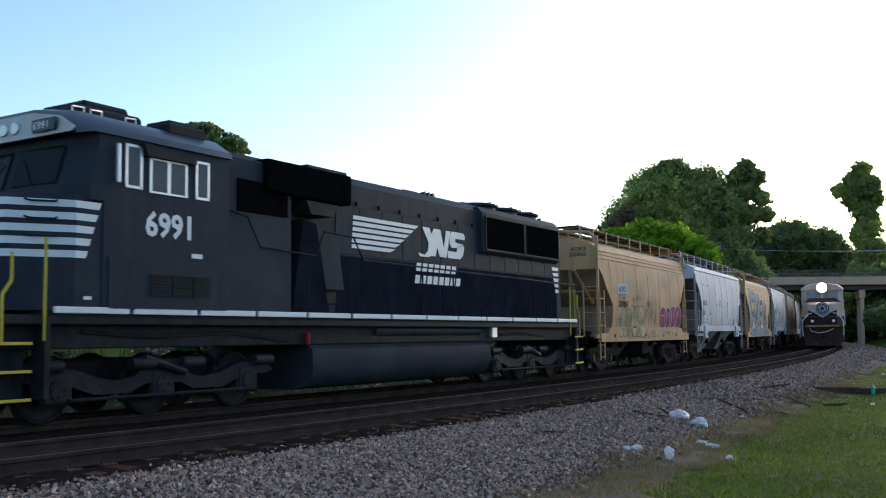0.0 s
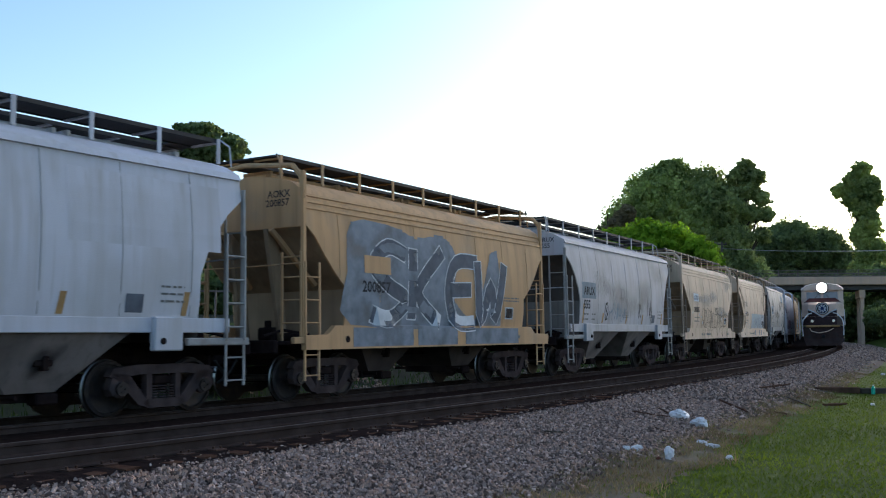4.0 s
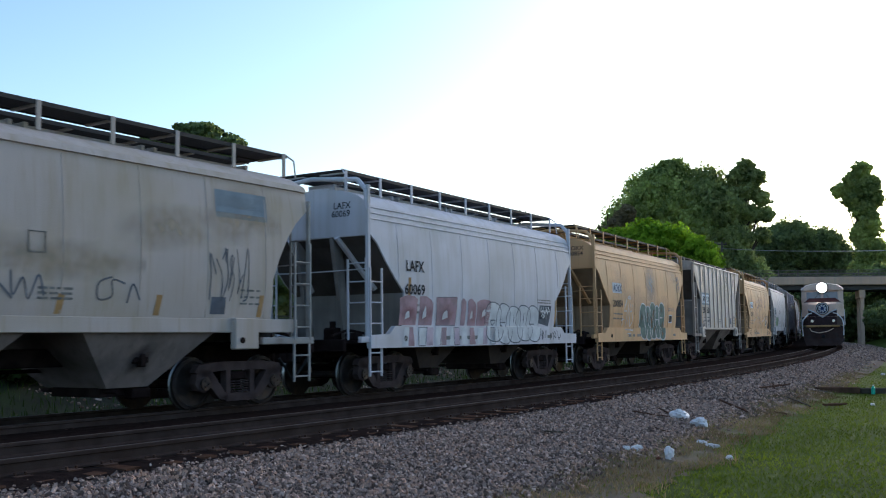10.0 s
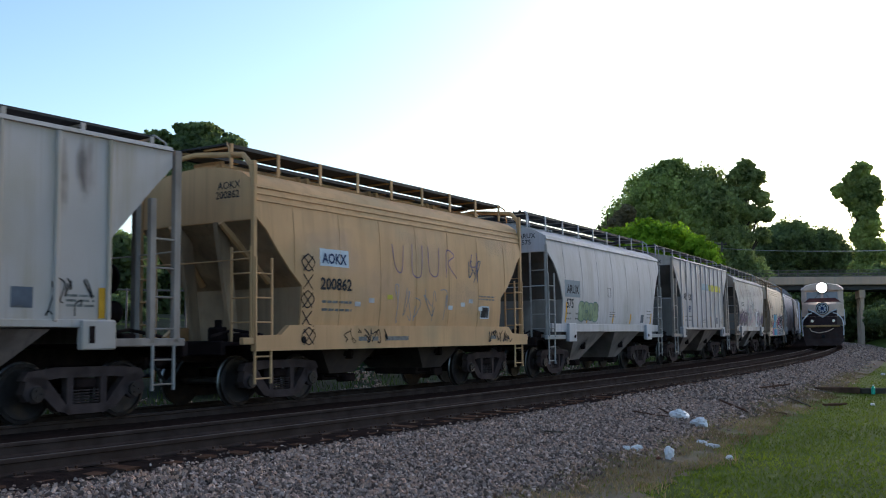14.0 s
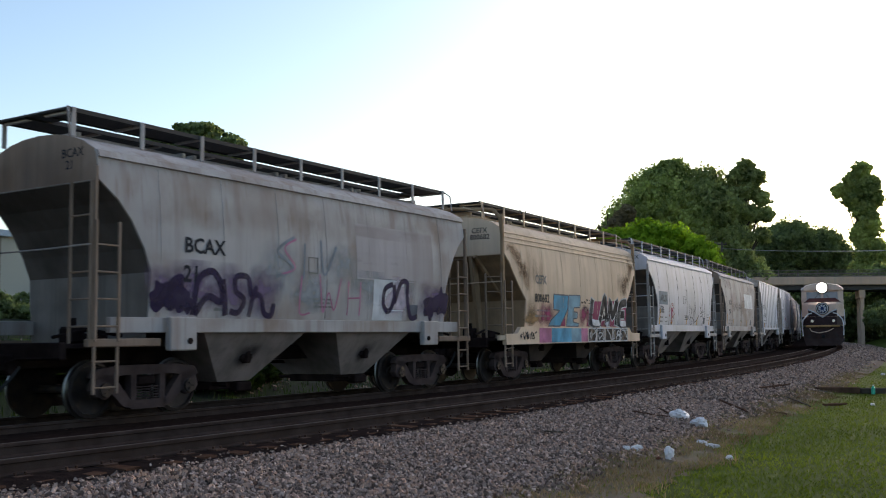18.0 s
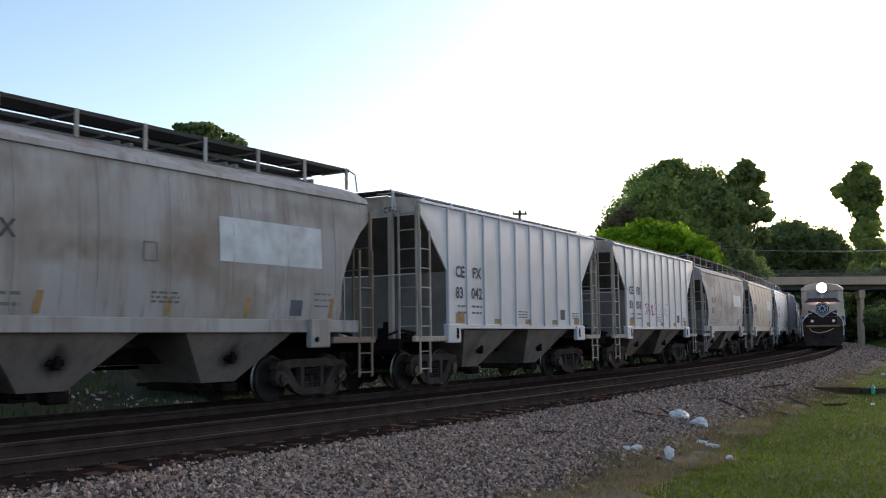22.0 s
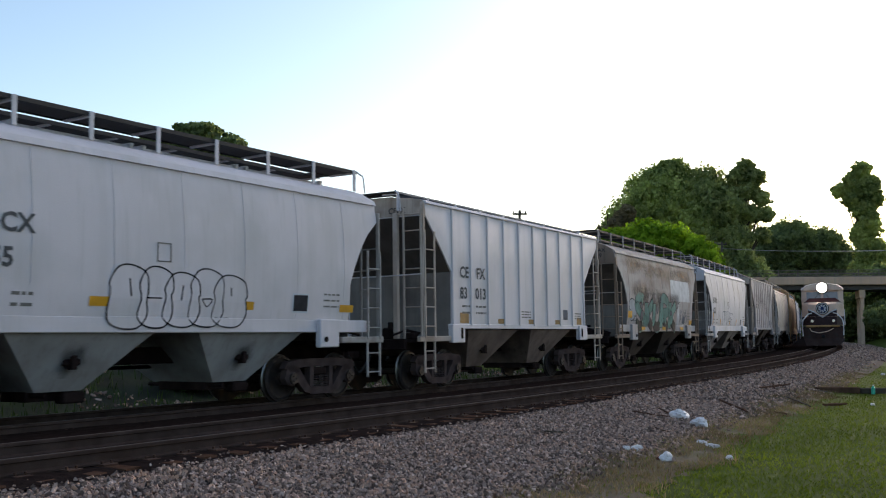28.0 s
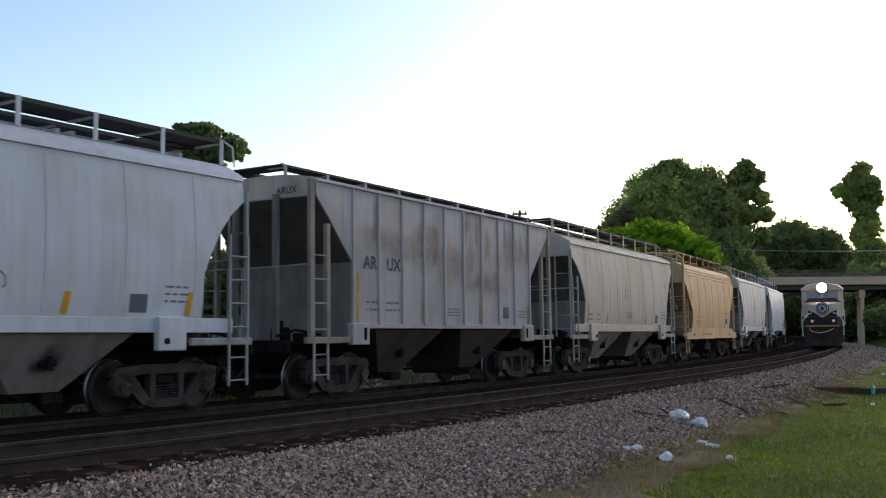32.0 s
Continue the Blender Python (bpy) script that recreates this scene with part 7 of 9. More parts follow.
def waiting_locomotive(m):
    lo = thing("diesel_locomotive", "cream and dark diesel locomotive standing under the bridge with headlight lit", "locomotive", m)
    # built with its cab front at x = -9.5; set back so that the pilot stands at the pose
    cr, dk, u = M["cream_nose"], M["maroon"], M["loco_under"]
    root = lo
    part("underframe", Shape().box(-10.1, 10.1, -1.4, 1.4, 1.1, 1.62, 0.03), u, root)
    front_cab(root, cr, dk, cr, "pale_glass")
    v = [(-8.505, -1.51), (-9.36, -1.01), (-9.515, -0.55), (-9.515, 0.55), (-9.36, 1.01), (-8.505, 1.51)]
    part("nose_apron", Shape().add([(x - 0.004, y, z) for z in (1.70, 2.35) for x, y in v] + [(-9.52, 0, 2.05)], [(0, 1, 7, 6), (1, 2, 8, 7), (2, 3, 9, 8), (3, 4, 10, 9), (4, 5, 11, 10)]), dk, root)
    for sg in (-1, 1):
        part("nose_wing", Shape().add([(-9.523, sg * 0.08, 2.36), (-9.523, sg * 0.55, 2.36), (-9.37, sg * 1.02, 2.36), (-9.37, sg * 1.02, 2.85), (-9.523, sg * 0.55, 2.72)], [(0, 1, 2, 3, 4)]), dk, root)
    for sg in (-1, 1):
        part("nose_trim", Shape().pipe([(-9.40, sg * 1.04, 2.90), (-9.53, sg * 0.58, 2.70), (-9.54, 0, 2.30)], 0.045), M["paper_white"], root)
    part("visor", Shape().add([(-8.74, -1.35, 3.42), (-8.74, 1.35, 3.42), (-8.66, 0.95, 3.78), (-8.66, -0.95, 3.78), (-8.56, -1.35, 3.42), (-8.56, 1.35, 3.42), (-8.50, 0.95, 3.78), (-8.50, -0.95, 3.78)], [(0, 1, 2, 3), (4, 5, 6, 7), (0, 1, 5, 4), (1, 2, 6, 5), (2, 3, 7, 6), (3, 0, 4, 7)]), M["maroon_red"], root)
    em = part("emblem", Shape().lathe([(0.46, -0.01), (0.48, 0.0), (0.46, 0.012)], 32, pose(-9.53, 0, 2.96, 0, 0, 90)), M["ink"], root)
    n = 32
    for name, r0, r1, mm, x in (("emblem_ring", 0.37, 0.42, "paper_white", -9.548), ("emblem_disk", 0.02, 0.30, "paper_white", -9.549), ("emblem_core", 0.02, 0.13, "signal_blue", -9.552)):
        vs = [(x, r * math.cos(6.2832 * i / n), 2.96 + r * math.sin(6.2832 * i / n)) for r in (r0, r1) for i in range(n)]
        part(name, Shape().add(vs, [(i, (i + 1) % n, n + (i + 1) % n, n + i) for i in range(n)]), M[mm], em)
    for a in range(8):
        ca, sa = math.cos(a * math.pi / 4 + 0.2), math.sin(a * math.pi / 4 + 0.2)
        part("emblem_bar", Shape().add([(-9.555, r * ca - w * sa, 2.96 + r * sa + w * ca) for r, w in ((0.14, -0.025), (0.30, -0.04), (0.30, 0.04), (0.14, 0.025))], [(0, 1, 2, 3)]), M["signal_blue"], em)
    # lit lens made oversize, so that its disc takes in the headlight's glare
    part("nose_light", Shape().lathe([(0.05, -0.02), (0.36, -0.01), (0.38, 0.0), (0.36, 0.05)], 28, pose(-8.70, -0.02, 4.58, 0, 0, 90)), M["headlight"], root)
    part("headlight_housing", Shape().lathe([(0.41, -0.04), (0.44, 0.0), (0.41, 0.12)], 28, pose(-8.62, -0.02, 4.58, 0, 0, 90)), dk, root)
    for y in (-0.95, 0.95):
        part("ditch_light", Shape().lathe([(0.09, -0.02), (0.11, 0.0), (0.09, 0.05)], 16, pose(-9.62, y * 0.8, 2.02, 0, 0, 90)), M["marker"], root)
    part("anticlimber", Shape().box(-10.35, -9.6, -1.2, 1.2, 1.55, 1.70, 0.03), M["amber_old"], root)
    part("pilot", Shape().loft([[(-10.15, -1.45, 1.55), (-10.15, 1.45, 1.55), (-9.9, 1.45, 1.55), (-9.9, -1.45, 1.55)], [(-10.25, -1.40, 0.7), (-10.25, 1.40, 0.7), (-9.9, 1.40, 0.7), (-9.9, -1.40, 0.7)], [(-10.45, -1.2, 0.18), (-10.45, 1.2, 0.18), (-9.9, 1.2, 0.18), (-9.9, -1.2, 0.18)]]), M["pilot_grey"], root)
    part("coupler", Shape().box(-10.75, -10.2, -0.12, 0.12, 0.76, 0.98, 0.03), u, root)
    part("cable_loop", Shape().pipe([(-10.36, -0.75, 1.45), (-10.40, -0.3, 1.22), (-10.40, 0.3, 1.12), (-10.38, 0.8, 1.25), (-10.36, 0.95, 1.5)], 0.035), M["cream_nose"], root)
    for sg in (-1, 1):
        part("front_handrail", Shape().pipe([(-10.2, sg * 1.42, 0.9), (-10.2, sg * 1.46, 1.7), (-10.15, sg * 1.40, 2.1), (-9.75, sg * 1.02, 2.55), (-9.65, sg * 0.75, 2.62)], 0.045), M["paper_white"], root)
        part("side_handrail", Shape().pipe([(-8.4, sg * 1.55, 1.7), (-8.4, sg * 1.55, 2.9)], 0.03), M["paper_white"], root)
    hood = [(-1.05, 1.62), (-1.05, 4.40), (-0.80, 4.60), (0.80, 4.60), (1.05, 4.40), (1.05, 1.62)]
    part("hood", Shape().loft([[(x, y, z) for y, z in hood] for x in (-5.24, 9.9)]), dk, root)
    part("radiator", Shape().box(4.0, 9.3, -1.4, 1.4, 3.6, 4.6, 0.05), dk, root)
    part("fuel_tank", Shape().box(-2.7, 4.6, -1.4, 1.4, 0.25, 1.15, 0.15), u, root)
    for x0, x1 in ((-7.6, -6.9), (-6.7, -5.9)):
        for sg in (-1, 1):
            part("side_window", Shape().box(x0, x1, sg * 1.51, sg * 1.54, 3.66, 4.30, 0.01), M["glass"], root)
    loco_truck(root, -6.42)
    loco_truck(root, 7.50)
    return lo


LOCO = lead_locomotive()
waiting_locomotive(on_line(77.0 + 10.2, GAP, RISE))


# ================= the train =================
PROTO = {k: hopper_car(k) for k in "ABC"}
PROTO["old"] = hopper_car("C", True)
# where the couplers meet, in metres along the line at the clip's start
JOINTS = [28.25, 41.55, 54.4, 66.93, 80.05, 93.1, 106.0, 118.98, 132.02, 144.95, 157.92, 170.6, 183.55, 196.85, 210.31, 223.01, 235.86, 248.87, 261.89, 274.41, 287.56, 300.71, 313.86, 326.58, 339.78, 352.97, 365.76, 378.75, 391.74, 404.73, 417.72]
SHIFT = 0.15
LABELS = {"A": "covered hopper car with deep side sill", "B": "covered hopper car with smooth curved sides", "C": "covered hopper car with ribbed flat sides"}
SPRAYED = {0: "magenta", 2: "silver", 4: "black-outline", 7: "red and white", 8: "teal", 10: "scrawled", 13: "purple", 14: "blue and pink", 15: "black", 18: "red", 21: "black-outline", 23: "mint green"}
# kind, paint, colour words, mark, number, mark's backing panel
ROSTER = [
    ("A", "tan", "tan", "AOKX", "200860", "plate_white"),
    ("B", "white", "white", "ARUX", "576", None),
    ("A", "tan", "tan graffiti-covered", "AOKX", "200857", None),
    ("B", "greywhite", "weathered white", "ARUX", "555", "plate_grey"),
    ("A", "cream", "cream", "AOKX", "200883", "plate_white"),
    ("A", "cream_rust", "rust-streaked cream", "CEFX", "300520", None),
    ("B", "yellowed", "yellowed white", "PMRX", "11617", "plate_grey"),
    ("A", "white", "white", "LAFX", "60069", None),
    ("A", "tan_fresh", "orange-tan", "AOKX", "200854", "plate_white"),
    ("C", "yellowed", "weathered grey-white", "ARUX", "298360", "plate_grey"),
    ("A", "tan_fresh", "orange-tan", "AOKX", "200862", "plate_white"),
    ("B", "greywhite", "weathered white", "ARUX", "575", "plate_grey"),
    ("C", "grey", "dirty grey", "ARUX", "89", None),
    ("B", "rusty_grey", "rusty grey", "BCAX", "21", None),
    ("A", "cream_rust", "rust-streaked cream", "CEFX", "800682", None),
    ("B", "white", "white", "ARUX", "586", "plate_grey"),
    ("B", "rusty_grey", "rusty grey", "BCAX", "204", None),
    ("C", "clean", "clean white", "CEFX", "83042", None),
    ("C", "clean", "clean white", "CEFX", "83036", None),
    ("B", "grey", "dirty grey", "BCAX", "260", None),
    ("B", "yellowed", "yellowed white", "PMRX", "11591", "plate_grey"),
    ("B", "clean", "clean pale grey", "RGCX", "2555", None),
    ("C", "clean", "clean white", "CEFX", "83013", None),
    ("B", "rusty_grey", "rusty brown-grey", "BCAX", "219", None),
    ("B", "white", "weathered white", "BCAX", "623", None),
    ("C", "grey", "dirty grey", "ARUX", "", None),
    ("B", "yellowed", "yellowed cream", "", "", None),
    ("A", "tan", "tan", "", "", None),
    ("B", "greywhite", "weathered white", "", "", None),
    ("B", "white", "white", "", "", None),
]


def mark_car(i, car, kind, mark, number, backing):
    """Reporting marks, small print and tape on the near side."""
    ink = "worn_mark" if i >= 15 else "black_mark"
    if kind == "A":
        x, zm, hm, zn, hn = -3.50, 2.75, 0.20, 2.22, 0.23
        if i == 7:
            x = -4.05
        if i == 8:
            x, hm = -3.8, 0.23
        if backing:
            panel(car, x - 0.08, x + 0.88, zm - 0.06, zm + 0.29, kind, backing, "mark_panel")
        if mark:
            lettering(car, mark, x, zm, hm + (0 if backing else 0.04), kind, "blue_mark" if backing else "faded_mark" if i in (5, 14) else "black_mark", stretch=0.95)
            lettering(car, number, x - 0.06, zn, hn, kind, stretch=1.05)
            end_lettering(car, mark, -0.55, 4.08, 0.14, -5.388)
            end_lettering(car, number, -0.5, 3.90, 0.14, -5.388)
        bars(car, x, 1.95, 1.0, 2, kind, 0.05, 0.16, seed=i)
        panel(car, 3.02, 3.48, 1.70, 2.02, kind, "plate_white", "stencil_border")
        panel(car, 3.05, 3.45, 1.73, 1.99, kind, "ink", "stencil_panel", 0.008)
        bars(car, 2.9, 2.25, 0.9, 2, kind, seed=i + 50)
        for xx, ww in ((-2.3, 0.3), (-1.8, 0.22), (-1.3, 0.9), (3.5, 0.3)):
            b = Shape().box(xx, xx + ww, -1.596, -1.592, 1.18, 1.27)
            part("sill_stencil", b, M["faded_mark"], car)
        part("sill_hole", Shape().rod((-4.1, -1.592, 1.22), (-4.1, -1.598, 1.22), 0.07, 12), M["under"], car)
        if i in (7,):
            panel(car, -4.0, -3.88, 1.6, 2.6, kind, "amber_old", "reflective_tape", skew=0.05)
            panel(car, 4.1, 4.2, 1.6, 2.3, kind, "amber_old", "reflective_tape", skew=0.05)
    elif kind == "B":
        x, zm, hm, zn, hn = -4.26, 2.55, 0.25, 2.10, 0.27
        if i == 1:
            x, hm, hn = -4.4, 0.22, 0.22
        if i in (6,):
            x, zm, zn = -4.15, 2.62, 2.15
        if i in (21,):
            x, zm, zn, hm, hn = -3.95, 2.80, 2.30, 0.27, 0.27
        if mark in ("BCAX",):
            x, zm, zn = (-4.3 if i == 24 else -3.85), 2.72, 2.22
        if backing:
            panel(car, x - 0.16, x + 1.12, zm - 0.12, zm + 0.40, kind, backing, "mark_panel")
        if mark:
            lettering(car, mark, x, zm, hm, kind, "faded_mark" if i == 23 else ink)
            lettering(car, number if i != 23 else "", x - 0.02, zn, hn, kind, ink)
            end_lettering(car, mark, -0.6, 4.16, 0.14, -5.568)
            end_lettering(car, number, -0.7, 3.97, 0.14, -5.568)
        bars(car, x, 1.90, 0.42, 2, kind, 0.05, 0.16, seed=i)
        bars(car, x + 0.75, 1.90, 0.35, 2, kind, 0.05, 0.16, seed=i + 9)
        if i == 21:
            panel(car, 2.77, 3.24, 1.74, 2.11, kind, "plate_white", "stencil_border")
            panel(car, 2.8, 3.21, 1.77, 2.08, kind, "black_mark", "stencil_panel", 0.008)
        else:
            panel(car, 3.0, 3.35, 1.68, 1.98, kind, "slate", "stencil_panel")
        bars(car, -0.4, 2.0, 0.6, 3, kind, seed=i + 20)
        bars(car, 3.7, 2.1, 0.5, 3, kind, seed=i + 30, gap=0.12)
        fr = Shape()
        for a, b, c, d in ((-0.6, -0.3, 2.52, 2.54), (-0.6, -0.3, 2.82, 2.84), (-0.6, -0.58, 2.52, 2.84), (-0.32, -0.3, 2.52, 2.84)):
            fr.box(a, b, -1.592, -1.587, c, d)
        part("stencil_frame", fr, M["faded_mark"], car)
        tape = "amber_old" if i in (1, 3, 6, 16, 26) else "amber"
        if i == 21:
            for xx in (-4.45, -1.88, -0.19, 1.26, 4.22):
                panel(car, xx, xx + 0.45, 1.77, 1.92 if xx > -4 else 2.0, kind, "amber", "reflective_tape", 0.0075)
        elif i == 23:
            for xx, zz in ((-4.5, 1.86), (-2.87, 1.42), (-0.1, 1.42), (2.6, 1.42), (4.06, 1.65)):
                panel(car, xx, xx + 0.46, zz, zz + (0.24 if zz > 1.8 else 0.18 if zz > 1.6 else 0.12), kind, "amber", "reflective_tape", 0.03 if zz < 1.5 else 0.012)
        elif i not in (13, 19):
            for xx, hh in ((-4.36, 0.62), (-2.55, 0.34), (-0.1, 0.3), (1.75, 0.34), (4.15, 0.4)):
                panel(car, xx, xx + 0.12, 1.64, 1.64 + hh, kind, tape, "reflective_tape", skew=0.05)
    else:
        x, zm = -3.75, 2.75
        if i == 9:
            panel(car, -4.12, -2.36, 2.58, 3.14, kind, "plate_grey", "mark_panel", n=1)
            panel(car, -3.95, -3.3, 2.66, 3.06, kind, "plate_white", "mark_plate", 0.008, n=1)
            panel(car, -3.24, -2.5, 2.66, 3.06, kind, "plate_white", "mark_plate", 0.008, n=1)
        h = 0.27
        zl = 2.72
        if mark:
            lettering(car, mark[:2], -3.85, zl, h, kind, ink)
            lettering(car, mark[2:], -2.98, zl, h, kind, ink)
            if len(number) >= 5:
                cut = len(number) - 3
                lettering(car, number[:cut], -3.85 - 0.1 * (cut - 2), 2.2, h, kind, ink)
                lettering(car, number[cut:], -3.05, 2.2, h, kind, ink)
            elif number:
                lettering(car, number, -3.0, 2.2, h, kind, "blue_mark")
            end_lettering(car, mark, -0.5, 4.20, 0.14, -5.458)
        bars(car, -3.75, 1.98, 0.45, 2, kind, 0.05, 0.16, seed=i)
        bars(car, -3.02, 1.98, 0.55, 2, kind, 0.05, 0.16, seed=i + 3)
        fr = Shape()
        for a, b, c, d in ((-1.9, -1.62, 2.42, 2.44), (-1.9, -1.62, 2.74, 2.76), (-1.9, -1.88, 2.42, 2.76), (-1.64, -1.62, 2.42, 2.76)):
            fr.box(a, b, -1.516, -1.508, c, d)
        part("stencil_frame", fr, M["faded_mark"], car)
        panel(car, 2.55, 2.9, 1.72, 2.02, kind, "slate", "stencil_panel")
        bars(car, -0.35, 1.9, 0.6, 3, kind, seed=i + 5)
        bars(car, 3.45, 1.9, 0.5, 3, kind, seed=i + 6)
        if i in (9, 12, 25):
            for xx in (-4.14, -1.5, 1.25, 4.02):
                panel(car, xx, xx + 0.12, 1.58, 2.6 if xx < -4 else 2.05, kind, "amber" if i == 9 else "amber_old", "reflective_tape", 0.012)
        else:
            for xx, ww, hh in ((-3.85, 0.45, 0.26), (-1.78, 0.42, 0.13), (0.1, 0.42, 0.13), (1.95, 0.42, 0.13), (3.6, 0.38, 0.22)):
                panel(car, xx, xx + ww, 1.58, 1.58 + hh, kind, "amber_old", "reflective_tape")


def spray_cars(c):
    """What the spray cans left, car by car."""
    k = "A"
    throwup(c[0], k, -3.7, 1.12, 3.0, 1.18, 6, "sand", "brown_dark", 1, 0.013)
    tag(c[0], k, -0.95, 1.66, 1.9, 0.55, 11, "slate", 2, 0.016)
    tag(c[0], k, -0.3, 2.2, 0.7, 0.4, 5, "slate", 102, 0.016)
    tag(c[0], k, -3.6, 2.5, 0.9, 0.2, 5, "brown_red", 3, 0.012)
    tag(c[0], k, -2.0, 2.35, 1.0, 0.35, 6, "brown_red", 103, 0.014)
    throwup(c[0], k, 1.55, 1.52, 2.85, 0.84, 4, "magenta", "pale_pink", 4, 0.022, 0.03)
    tag(c[0], k, -0.7, 1.12, 1.7, 0.25, 8, "brown_red", 5, 0.012)
    tag(c[0], k, 1.6, 1.12, 2.2, 0.25, 8, "brown_red", 105, 0.01)
    weather(c[0], k, 201, 5, -4.0, 5.0, 1.6, 3.8, "patch", 0.14)
    tag(c[1], "B", -3.1, 2.15, 0.6, 0.06, 1, "slate", 6, 0.012)
    panel(c[1], -4.2, -3.8, 3.48, 3.52, "B", "brown_red", "scratch")
    panel(c[1], -3.4, -2.9, 3.48, 3.52, "B", "brown_red", "scratch")
    panel(c[1], 1.9, 5.0, 2.75, 3.9, "B", "white", "repainted_patch", 0.004)
    # the silver piece
    sprayed(c[2], k, -3.9, 1.52, [(0, 0), (-0.2, 1.1), (0, 2.15), (1.6, 2.2), (2.5, 2.0), (3.7, 2.15), (4.3, 1.7), (4.2, 0.6), (4.9, 0)], "silver", None, round_off=3)
    sprayed(c[2], k, 1.3, 1.52, [(0, 0), (0.9, 1.9), (1.3, 2.0), (1.5, 0)], "silver", None)
    piece(c[2], k, -3.3, 1.55, 6.2, 1.65, "SKEW", "slate", "patch", 10, 0.17, 0.03, 0.06)
    for x0, x1 in ((-3.9, -1.6), (-1.4, 0.4), (0.8, 3.7)):
        part("sill_graffiti", Shape().box(x0, x1, -1.597, -1.592, 1.06, 1.46), M["silver"], c[2])
    panel(c[2], -3.5, -2.5, 2.62, 3.0, k, "tan", "mark_panel", 0.016)
    # thin black tags
    strokes(c[3], "B", -2.3, 1.7, [[(0.1, 0.6), (0.0, 0.3), (0.12, 0.1), (0.3, 0.35), (0.22, 0.62), (0.08, 0.5), (0.25, 0.2)], [(0.05, 0.05), (0.3, 0.1)]], "ink", 0.026)
    tag(c[3], "B", -1.9, 1.75, 2.0, 0.6, 8, "grey_blue", 12)
    strokes(c[3], "B", 1.35, 1.82, [[(0, 0), (0.05, 0.5), (0.2, 0.45), (0.1, 0.25), (0.25, 0.05)]], "ink", 0.024)
    tag(c[3], "B", 2.3, 1.75, 0.7, 0.85, 4, "ink", 14, 0.014)
    weather(c[3], "B", 203, 5, -3.5, 4.6, 1.7, 4.0, "pale_tan", 0.3)
    throwup(c[4], k, -1.88, 1.06, 2.1, 1.36, 5, None, "ink", 15, 0.016)
    throwup(c[4], k, 0.32, 1.5, 0.9, 0.75, 2, "cream", "ink", 16, 0.016, marks=False)
    throwup(c[4], k, 1.15, 1.04, 2.8, 1.2, 5, None, "ink", 116, 0.017)
    tag(c[4], k, 0.7, 2.3, 0.6, 0.2, 4, "ink", 17, 0.012)
    for x0, z0 in ((-3.9, 2.15), (-2.6, 2.05), (-2.25, 1.95), (-1.95, 1.7), (2.2, 1.9), (3.1, 1.75)):
        panel(c[4], x0, x0 + 0.14, z0, z0 + 0.1, k, "paper_white", "sticker", 0.012)
    weather(c[4], k, 204, 5, -4.0, 5.0, 1.6, 3.8, "pale_blue_grey", 0.35)
    tag(c[5], k, -3.5, 1.2, 1.6, 1.6, 2, "paper_white", 18, 0.02)
    tag(c[5], k, 0.4, 1.6, 2.2, 0.6, 5, "silver", 19, 0.026)
    panel(c[5], -1.2, 4.1, 1.52, 2.36, k, "pale_blue_grey", "repainted_band", 0.004)
    for x0, x1 in ((-0.2, 0.1), (1.6, 1.9), (2.3, 2.6)):
        part("sill_graffiti", Shape().box(x0, x1, -1.597, -1.592, 1.12, 1.42), M["silver"], c[5])
    weather(c[5], k, 205, 5, 3.2, 5.3, 2.4, 3.8, "old_rust", 0.32)
    # looping tags along the foot
    strokes(c[6], "B", -1.6, 1.75, [[(0, 0.2), (0.1, 0.6), (0.35, 0.5), (0.25, 0.25), (0.5, 0.35), (0.8, 0.1)], [(0.75, 0.5), (0.8, 0.15), (0.95, 0.4), (1.05, 0.1), (1.2, 0.45), (1.3, 0.15)]], "slate", 0.016)
    strokes(c[6], "B", 0.6, 1.78, [[(0.3, 0.45), (0.05, 0.35), (0.05, 0.1), (0.3, 0.15), (0.3, 0.4), (0.55, 0.35)], [(0.6, 0.05), (0.7, 0.35), (0.85, 0.1)]], "slate", 0.016)
    tag(c[6], "B", 2.9, 1.9, 1.0, 1.0, 6, "slate", 21, 0.014)
    panel(c[6], 3.1, 4.4, 3.4, 3.9, "B", "grey_blue", "faded_patch", 0.004)
    weather(c[6], "B", 206, 5, -4.0, 4.6, 1.7, 4.0, "pale_tan", 0.4)
    # red block piece with white letters after it
    rng = random.Random(7)
    for j, (x0, x1) in enumerate(((-4.3, -3.55), (-3.5, -2.85), (-2.72, -1.72), (-1.58, -1.26), (-1.2, -0.74), (-0.72, 0.08))):
        w0 = x1 - x0
        sprayed(c[7], k, x0, 1.52, [(rng.uniform(0, 0.08), 0), (w0 - rng.uniform(0, 0.12), 0), (w0, rng.uniform(0.55, 0.7)), (0.5 * w0, 0.68), (rng.uniform(0, 0.1), rng.uniform(0.58, 0.68))], "faded_red", "slate" if j == 2 else None, 0.008)
        if w0 > 0.45:
            u, v = rng.uniform(0.25, 0.45) * w0, rng.uniform(0.12, 0.22)
            sprayed(c[7], k, x0 + u, 1.52 + v, [(0, 0), (0.28 * w0, rng.uniform(0, 0.1)), (0.2 * w0, rng.uniform(0.2, 0.32)), (0.02, 0.16)], "patch", None, proud=0.012)
            mist(c[7], k, x0 + 0.1, 1.54, w0 * 0.8, 0.5, "red", 170 + j, 0.0115, "overspray", 0.3)
